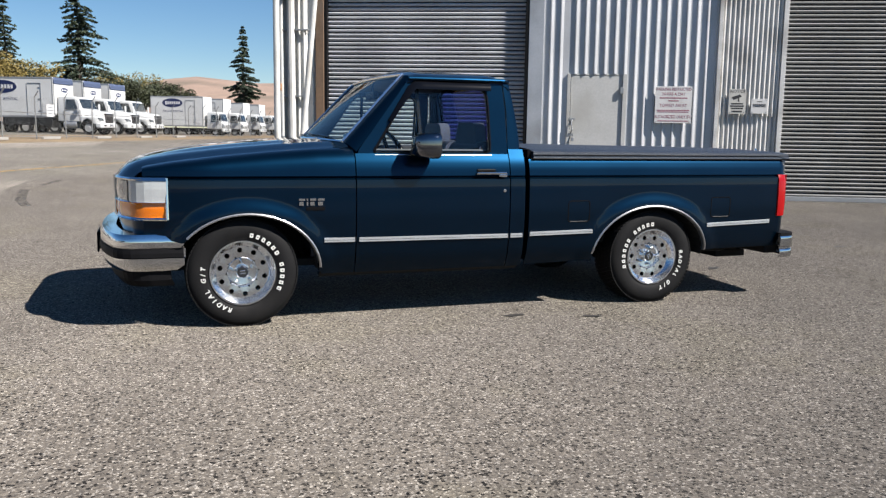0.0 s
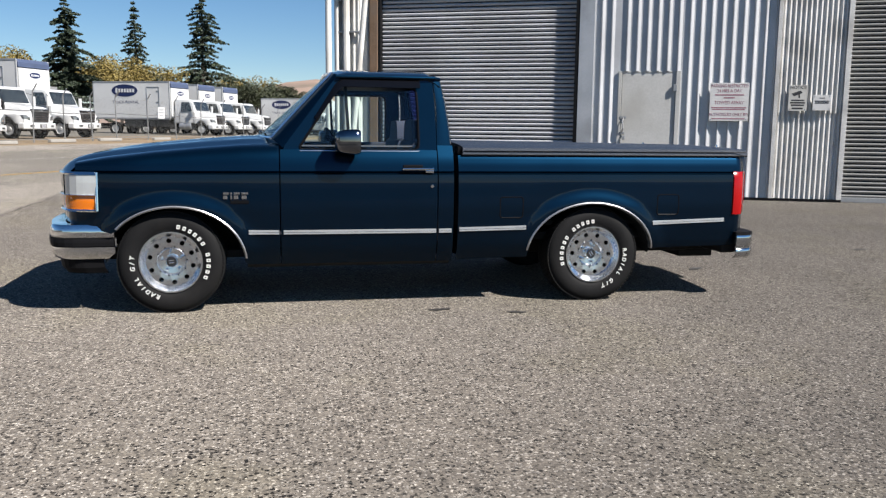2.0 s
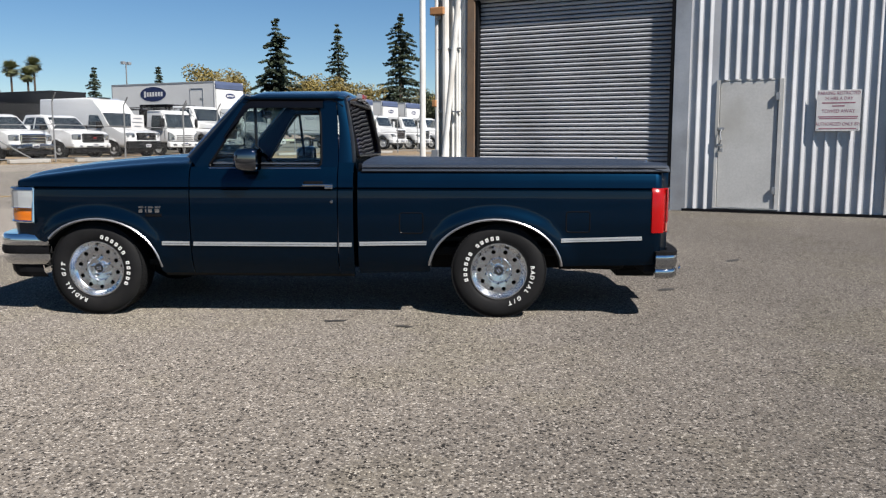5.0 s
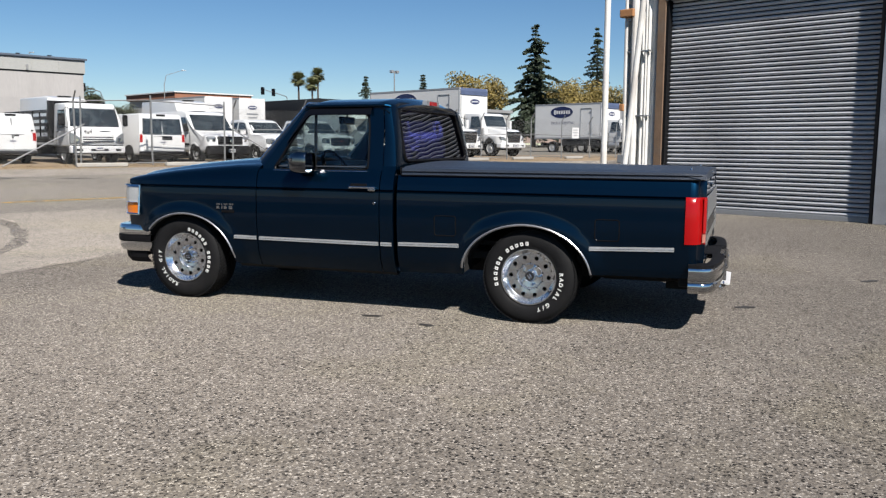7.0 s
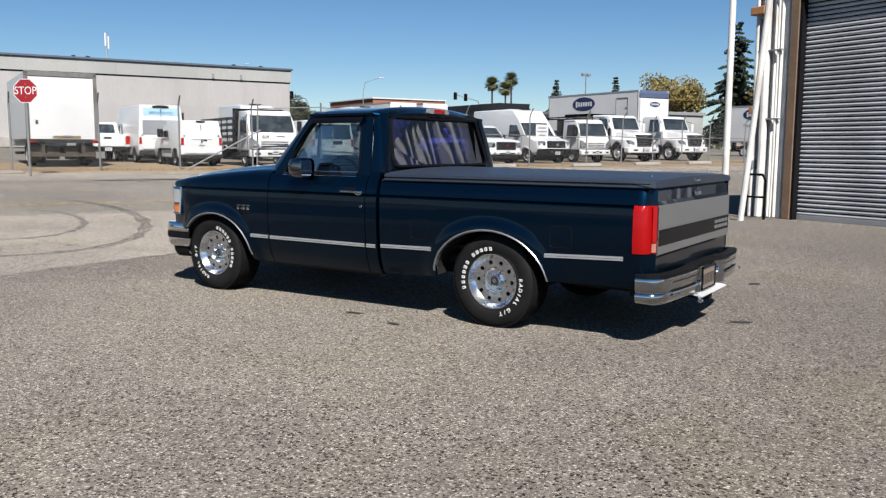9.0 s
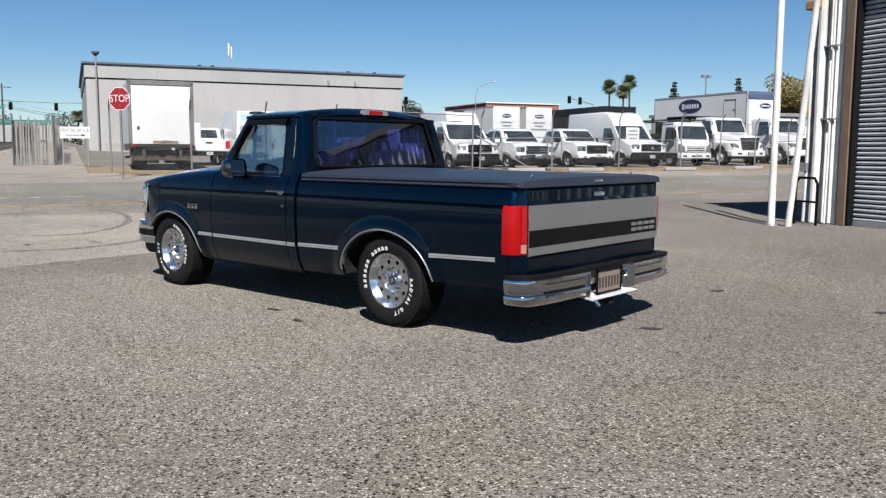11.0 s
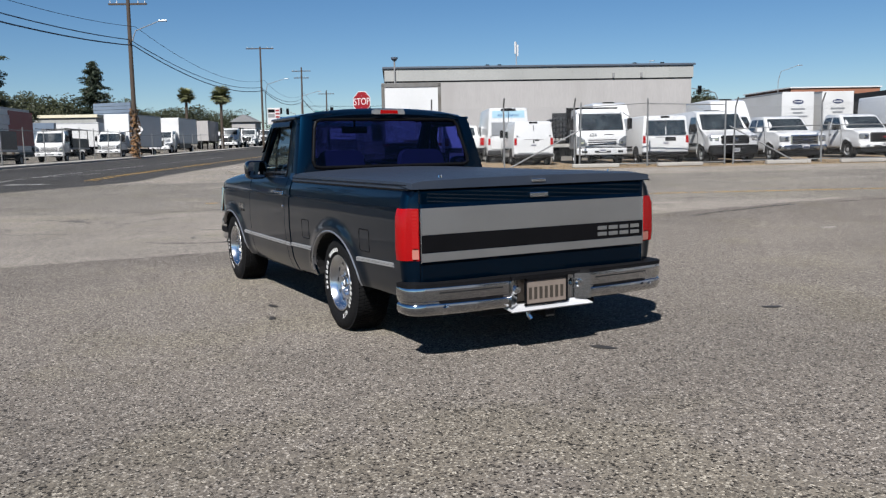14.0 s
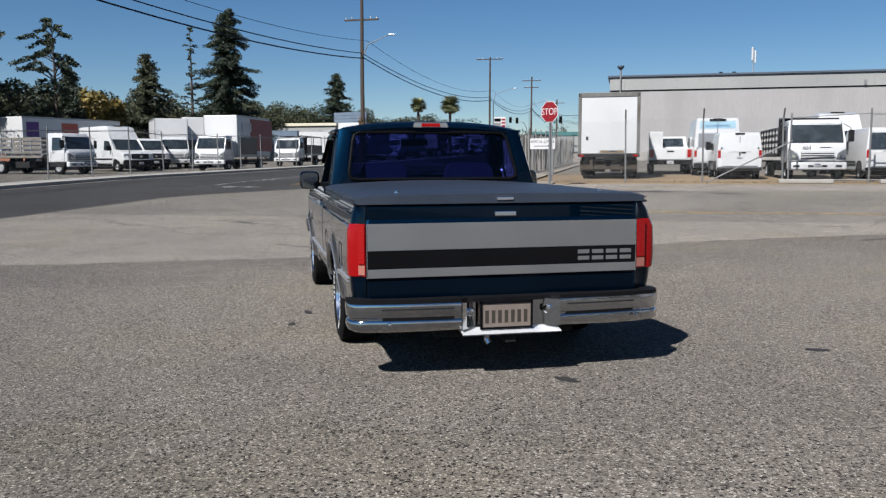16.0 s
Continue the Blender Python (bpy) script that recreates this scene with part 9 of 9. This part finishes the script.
part("panel", dm, SIGNWHITE, dia)
scr = thing("metal_screen", lm(-97, -33.4, yard_z(-97), 70), "tall blue-grey slatted metal screen on posts", "screen")
for k in range(6):
    part("panel", boxed(-2.7, 2.7, -0.05, 0.05, 4.1 + k * 0.42, 4.48 + k * 0.42, 0.01), SCREEN_BLUE, scr)
for x in (-2.5, 0.0, 2.5):
    part("post", boxed(x - 0.1, x + 0.1, 0.05, 0.25, 0.0, 6.7, 0.01), BROWN_POLE, scr)


# ---- far buildings ----
def warehouse():
    t = thing("warehouse", lm(-95, 0, 1.2), "long pale concrete warehouse with a grey parapet", "building")
    part("wall", boxed(-40, 0, 0.1, 38.0, 0, 8.3), PALE_WALL, t)
    part("parapet", boxed(-40.2, 0.15, -0.05, 38.2, 8.34, 9.85, 0.02), WALL_CAP, t, "grey ribbed parapet band")
    part("shadow_gap", boxed(-40.0, 0.06, 0.05, 38.1, 8.22, 8.36), SATIN, t)
    part("roof", boxed(-40.4, 0.35, -0.3, 38.4, 9.85, 10.08, 0.02), ROOF_EDGE, t)
    for k in range(4):
        part("panel_joint", boxed(-0.01, 0.02, 9.5 * k + 4.5, 9.5 * k + 4.54, 0, 8.2), PALE_WALL, t)
    for b in (12.5, 14.0, 31.0, 34.5):
        part("roof_vent", boxed(-1.5, -1.1, b, b + 0.4, 10.0, 10.35, 0.04), SATIN, t)
    for b in (28.0, 31.5):
        part("scupper", boxed(0.14, 0.3, b, b + 0.25, 8.4, 9.0, 0.03), GREYROOF, t)
    an = part("antenna", tubed([(-1.3, 16.3, 10.0), (-1.3, 16.3, 13.0)], 0.07, 8), STEEL, t, "white panel antenna on a mast")
    for z0, z1, b in ((11.6, 13.1, 16.08), (11.3, 12.7, 16.42)):
        part("antenna_panel", boxed(-1.42, -1.24, b, b + 0.16, z0, z1, 0.03), SIGNWHITE, an)
    vp = part("vent_pipe", tubed([(0.30, 1.2, 0.0), (0.30, 1.2, 5.0), (0.30, 1.2, 10.9)], 0.10, 8), GREYROOF, t, "tall grey vent pipe with a dark cowl")
    part("cowl", lathe(bmesh.new(), [(0.0, 11.25), (0.42, 11.20), (0.40, 11.0), (0.16, 10.75)], 12, "z", (0.30, 1.2, 0)), ROOF_EDGE, vp)
    for k in range(12):
        part("parapet_rib", boxed(0.14, 0.19, 1.6 + 3.05 * k, 1.66 + 3.05 * k, 8.36, 9.84), WALL_CAP, t)
    part("loading_door", boxed(-0.02, 0.06, 20.5, 24.5, 0.2, 4.2, 0.02), GRILLE_DARK, t)
    part("loading_dock", boxed(0.06, 1.2, 2, 36, 0.0, 1.1, 0.04), CONCRETE, t)


warehouse()
for a, b, w, d, h, m, lab, turn in ((-62, -55, 6, 9, 3.6, BRICK, "low terracotta-coloured building beyond the lot", 0), (-95.5, -38.0, 8, 9, 4.1, WALL_CAP, "low grey building with a cream roof edge", 0),
                                    (-158, -27.6, 7, 4.4, 4.5, PALE_WALL, "small pale building with a pitched roof", 0), (-176, -19.2, 10, 8.2, 3.5, DARKBOX, "long dark shed across the far junction", 0), (-206, -13, 14, 17, 5.9, WALL_CAP, "long grey building with a teal roof edge at the far junction", 0),
                                    (-64, 66, 10, 16, 4.2, WALL_CAP, "low grey building behind the trucks", 0)):
    t = thing("building", lm(a, b, yard_z(a) if "junction" in lab and m is not DARKBOX else None, turn), lab, "building")
    part("wall", boxed(-w / 2, w / 2, -d / 2, d / 2, 0, h, 0.02), m, t)
    if "pitched" in lab or m is BRICK:
        rf = bmesh.new()
        prism(rf, [(-d / 2 - 0.4, h), (d / 2 + 0.4, h), (0, h + 1.4)], "x", -w / 2 - 0.4, w / 2 + 0.4)
        part("roof", rf, TEAL if "teal" in lab else GREYROOF, t)
    else:
        part("roof", boxed(-w / 2 - 0.2, w / 2 + 0.2, -d / 2 - 0.2, d / 2 + 0.2, h, h + (0.9 if "teal" in lab else 0.35), 0.02), TEAL if "teal" in lab else STRAW_ROOF if "cream" in lab else DARKBOX if m is DARKBOX else GREYROOF, t)
    for k in range(0 if m is DARKBOX else 3):
        y = -d / 2 + d * (k + 0.5) / 3
        part("window", boxed(w / 2 - 0.02, w / 2 + 0.03, y - 0.7, y + 0.7, 1.2, 2.4, 0.01), WINDARK, t)


# ---- trees ----
def leaf_cards(bm, c, rad, n, size, rnd, squash=(1, 1, 1), droop=0.0):
    """Small leaf clumps thrown about a place."""
    for _ in range(n):
        while True:
            v = Vector((rnd.uniform(-1, 1), rnd.uniform(-1, 1), rnd.uniform(-1, 1)))
            if v.length <= 1:
                break
        p = c + Vector((v.x * squash[0], v.y * squash[1], v.z * squash[2])) * rad
        d = Vector((rnd.uniform(-1, 1), rnd.uniform(-1, 1), rnd.uniform(-0.7, 0.7) - droop)).normalized()
        e = d.cross(Vector((rnd.uniform(-1, 1), rnd.uniform(-1, 1), rnd.uniform(-1, 1)))).normalized()
        s = size * rnd.uniform(0.5, 1.3)
        bm.faces.new([bm.verts.new(q) for q in (p - d * s, p + e * s * 0.45, p + d * s, p - e * s * 0.35)])


def conifer(a, b, h, spread, seed, lab, base=None, dense=1.0, m=None, bare=0.10, style="cedar"):
    """cedar: flat drooping tiers; dense: a full crown; open: clumps at the limbs' ends; sparse: a thin ragged mast."""
    base = yard_z(a) if base is None else base
    rnd = random.Random(seed)
    far = style == "cedar"
    size = 0.010 * h + 0.10 if far else 0.14
    t = thing("conifer", lm(a, b, base), lab, "tree", "conifers")
    part("trunk", tubed([(0, 0, 0), (rnd.uniform(-0.15, 0.15), rnd.uniform(-0.15, 0.15), h * 0.5), (0, 0, h * 0.97)], (0.018 if far else 0.012) * h + 0.05, 8, 0.02), BARK, t)
    bm, limbs = bmesh.new(), bmesh.new()
    levels = int({"cedar": 22 + h * 0.5, "dense": h * 3.6, "open": h * 2.2, "sparse": h * 2.4}[style])
    for k in range(levels):
        v = (k + rnd.uniform(0, 0.5)) / levels
        z = h * (bare + (1 - bare) * v)
        if far:
            reach, count, rise = spread * (1 - v) ** 0.95 * rnd.uniform(0.45, 1.30) + 0.15, rnd.choice((4, 5, 6, 7)), -0.15
        elif style == "dense":
            reach, count, rise = spread * (1 - v) ** 0.62 * rnd.uniform(0.6, 1.1) + 0.25, rnd.choice((4, 5, 6)), 0.12
        elif style == "open":
            reach, count, rise = spread * math.sin(math.pi * (0.12 + 0.80 * v)) * rnd.uniform(0.35, 1.1) + 0.2, rnd.choice((2, 3, 4)), 0.22
        else:
            reach, count, rise = spread * (1 - v) ** 0.7 * rnd.uniform(0.25, 1.0) + 0.15, rnd.choice((1, 2, 3)), 0.10
        for _ in range(count):
            ang = rnd.uniform(0, 2 * math.pi)
            rr = reach * rnd.uniform(0.5, 1.15)
            out = Vector((math.cos(ang), math.sin(ang), 0))
            root = Vector((0, 0, z))
            mid = root + out * rr * 0.55 + Vector((0, 0, rr * (rise + 0.10)))
            tip = root + out * rr + Vector((0, 0, rr * (rise + rnd.uniform(-0.12, 0.04))))
            tube(limbs, [root, mid, tip], 0.035 + 0.008 * rr, 4, 0.012)
            n = max(4, int(rr * dense * (5.2 if far else 8)))
            start = {"cedar": 0.10, "dense": 0.05, "open": 0.45, "sparse": 0.35}[style]
            for q in range(n):
                u = start + (1.04 - start) * (q + rnd.random()) / n
                p = root.lerp(mid, u / 0.55) if u < 0.55 else mid.lerp(tip, (u - 0.55) / 0.45)
                wide = (0.22 + 0.17 * rr * (1.05 - u)) if far else {"dense": 0.34, "open": 0.26, "sparse": 0.16}[style]
                leaf_cards(bm, p - Vector((0, 0, 0.05 * wide)), wide, 7 if far else {"dense": 10, "open": 9, "sparse": 4}[style], size, rnd, (1, 1, 0.34 if far else 0.7), 0.35 if far else 0.0)
    part("branchwork", limbs, BARK, t)
    part("crown", bm, m or CONIFER, t)
    return t


def broadleaf(a, b, h, spread, seed, lab, m, dense=1.0, base=None):
    base = yard_z(a) if base is None else base
    rnd = random.Random(seed)
    t = thing("tree", lm(a, b, base), lab, "tree", "broad-leaved trees")
    tr, bm = bmesh.new(), bmesh.new()
    tube(tr, [(0, 0, 0), (0.1, 0, h * 0.25), (0, 0.1, h * 0.5)], 0.022 * h + 0.05, 8, 0.08)
    for k in range(34):
        ang, el = rnd.uniform(0, 2 * math.pi), rnd.uniform(-0.2, 1.0)
        c = Vector((spread * rnd.uniform(0.2, 0.85) * math.cos(ang), spread * rnd.uniform(0.2, 0.85) * math.sin(ang), h * (0.58 + 0.36 * el * rnd.random())))
        tube(tr, [(0, 0, h * 0.35), c * 0.6 + Vector((0, 0, h * 0.2)), c], 0.06, 4, 0.015)
        leaf_cards(bm, c, spread * rnd.uniform(0.26, 0.42), int(330 * dense), 0.29 if m is AUTUMN else 0.185, rnd, (1, 1, 0.75))
    part("trunk", tr, BARK, t)
    part("crown", bm, m, t)
    return t


def palm(a, b, h, seed, lab, base=None, size=1.0):
    base = yard_z(a) if base is None else base
    rnd = random.Random(seed)
    t = thing("palm_tree", lm(a, b, base), lab, "palm tree", "palms")
    part("trunk", tubed([(0, 0, 0), (0.1, 0, h * 0.5), (0, 0, h)], 0.24, 8, 0.18), BARK, t)
    bm = bmesh.new()
    skirt = bmesh.new()
    for k in range(230):
        ang, el = rnd.uniform(0, 2 * math.pi), rnd.uniform(-1.1, 1.25)
        d = Vector((math.cos(ang) * math.cos(el), math.sin(ang) * math.cos(el), math.sin(el)))
        ln = size * rnd.uniform(1.35, 2.2) * (0.8 if el < -0.4 else 1.0)
        side = d.cross(Vector((0, 0, 1))).normalized() if abs(d.z) < 0.95 else Vector((1, 0, 0))
        p0, p1 = Vector((0, 0, h)), Vector((0, 0, h)) + d * ln * 0.55
        for f in range(9):
            e = (d + side * (f - 4) * 0.30 + Vector((0, 0, -0.30))).normalized()
            q = p1 + e * ln * rnd.uniform(0.38, 0.55)
            w = side * 0.115
            to = skirt if el < -0.85 else bm
            to.faces.new([to.verts.new(v) for v in (p0, p1 - w, q, p1 + w)])
    part("dead_fronds", skirt, STRAW, t, "skirt of dry brown fronds")
    part("crown", bm, PALMLEAF, t)
    return t


conifer(-100, 130.0, 24.6, 9.4, 1, "tall dark deodar cedar behind the rental trucks", dense=1.5)
conifer(-100, 151.5, 25.8, 7.6, 2, "slim dark cedar behind the rental trucks", dense=0.55)
conifer(-100, 179.0, 32.0, 12.8, 3, "tall open cedar with long drooping limbs", dense=0.5)
conifer(-60, 174.0, 22.5, 6.0, 4, "tall slim cedar standing alone beyond the trucks", dense=1.0)
conifer(-100, 86.0, 11.5, 3.4, 5, "small cedar by the yard")
conifer(-100, 99.0, 12.6, 3.6, 6, "small cedar with a bent top by the yard")
for i, (a, b, h, s) in enumerate(((-100, 113.0, 14.0, 7.0), (-100, 138.0, 14.6, 7.5), (-100, 146.0, 15.2, 7.5), (-104, 164.0, 14.0, 7.5), (-104, 192, 14.0, 8.0), (-100, 205, 14, 8))):
    broadleaf(a, b, h, s, 20 + i, "broad tree turning yellow in autumn", AUTUMN)
for i, (a, b, h, s) in enumerate(((-62, 124, 8.8, 4.0), (-62, 130, 8.0, 4.0), (-62, 136.5, 8.6, 4.0), (-62, 142.5, 8.2, 4.0), (-118, 47, 8.5, 3.6), (-118, 52, 6.5, 3.2))):
    broadleaf(a, b, h, s, 30 + i, "dense dark green tree", GREENLEAF)
palm(-140, 101.5, 13.6, 1, "fan palm far beyond the yard")
palm(-140, 105.0, 12.8, 2, "fan palm far beyond the yard")
palm(-142, 108.0, 15.0, 3, "fan palm far beyond the yard")
palm(-112, -28.0, 8.2, 4, "fan palm with a skirt of dead fronds", size=0.72)
palm(-110, -22.8, 8.0, 5, "fan palm beside the cross street", size=0.88)
palm(-210, 0.0, 8.0, 6, "fan palm at the far junction")
# the wood beyond the lot across the street
for i, (a, b, h, s, d, style, m) in enumerate(((-77, -40.5, 16.6, 5.6, 1.3, "dense", CONIFER), (-68, -40, 13.6, 1.9, 1.0, "sparse", CONIFER), (-60, -40, 9.8, 2.9, 0.95, "dense", OLIVE),
                                               (-47.5, -40, 11.2, 3.1, 0.9, "open", CONIFER), (-52, -42, 8.0, 1.5, 1.3, "dense", CONIFER), (-40, -41, 11.8, 3.0, 1.0, "open", CONIFER),
                                               (-66, -43, 8.2, 2.3, 0.55, "open", OLIVE), (-110, -40, 13.0, 3.4, 1.25, "dense", CONIFER), (-36, -44, 13.0, 3.2, 1.0, "dense", OLIVE))):
    conifer(a, b, h, s, 50 + i, {"dense": "tall full conifer", "open": "open-crowned pine", "sparse": "thin sparse pine"}[style] + " beyond the lot across the street", dense=d, m=m, bare={"dense": 0.06, "open": 0.28, "sparse": 0.2}[style], style=style)
for i, (a, b, h, s, m) in enumerate(((-57, -44, 6.4, 3.4, AUTUMN), (-70, -46, 7.5, 4, GREENLEAF), (-88, -44, 8.0, 5, GREENLEAF), (-98, -47, 8.2, 5, GREENLEAF), (-104, -44, 7.5, 4.5, GREENLEAF), (-118, -40, 8.5, 5, GREENLEAF),
                                     (-128, -38, 8.0, 5, GREENLEAF), (-138, -36, 8.4, 5.5, GREENLEAF), (-150, -40, 9, 6, GREENLEAF), (-165, -34, 9, 6, GREENLEAF), (-46, -46, 7, 4, GREENLEAF), (-38, -47, 7.5, 4.5, GREENLEAF),
                                     (-42, -43, 6.5, 4.2, GREENLEAF), (-52, -46, 7.5, 4.5, GREENLEAF), (-62, -47, 6.5, 4.2, GREENLEAF), (-80, -47, 7.0, 4.5, GREENLEAF), (-34, -43, 8.5, 4.5, GREENLEAF), (-97, -45.5, 8.0, 4.6, GREENLEAF), (-103, -42.5, 7.2, 4.0, GREENLEAF), (-240, 10, 5.5, 5, GREENLEAF), (-250, 24, 5, 5, GREENLEAF))):
    broadleaf(a, b, h, s, 70 + i, "broad green tree beyond the lot" if m is GREENLEAF else "broad tree turning yellow in autumn", m)


def far_wood(a0, a1, b0, b1, n, seed, lab):
    """A belt of far trees, too many to count."""
    rnd = random.Random(seed)
    bm = bmesh.new()
    for _ in range(n):
        u = rnd.random()
        a, b = a0 + (a1 - a0) * u, b0 + (b1 - b0) * u
        p = L(a + rnd.uniform(-6, 6), b + rnd.uniform(-6, 6), yard_z(a))
        h = rnd.uniform(5, 11)
        for z in (0.3, 0.6, 0.85):
            leaf_cards(bm, p + Vector((0, 0, h * z)), h * 0.36, 240, 0.38, rnd)
    ob = part("far_wood", bm, GREENLEAF)
    tagged(ob, lab, "trees", kind="stuff")


far_wood(-330, -250, -160, 40, 60, 9, "belt of far green trees along the horizon")
far_wood(-250, -150, -130, -60, 60, 10, "belt of far green trees beyond the lot")
far_wood(-420, -260, 150, 330, 60, 11, "belt of far green trees beyond the yard")


def hills():
    bm = bmesh.new()
    rows = []
    for i in range(61):
        b_ang = radians(20 + 120 * i / 60)
        row = []
        for j, d in enumerate((1300, 1600, 1900, 2200, 2500)):
            a, b = -d * math.cos(b_ang) * 1.0, d * math.sin(b_ang)
            hh = (0, 56, 104, 128, 70)[j] * (0.25 + 0.75 * smooth(58, 68, 20 + 2 * i)) * (0.86 + 0.12 * math.sin(i * 0.35 + 0.6) ** 2 + 0.35 * noise.noise(Vector((i * 0.22, j * 0.7, 3.1))))
            row.append(L(a, b, 6 + max(0, hh)))
        rows.append(row)
    grid(bm, rows)
    tagged(part("backdrop", bm, DRYGRASS, smooth=180), "dry golden grass hills far behind the yard", "hills", kind="structure")


hills()
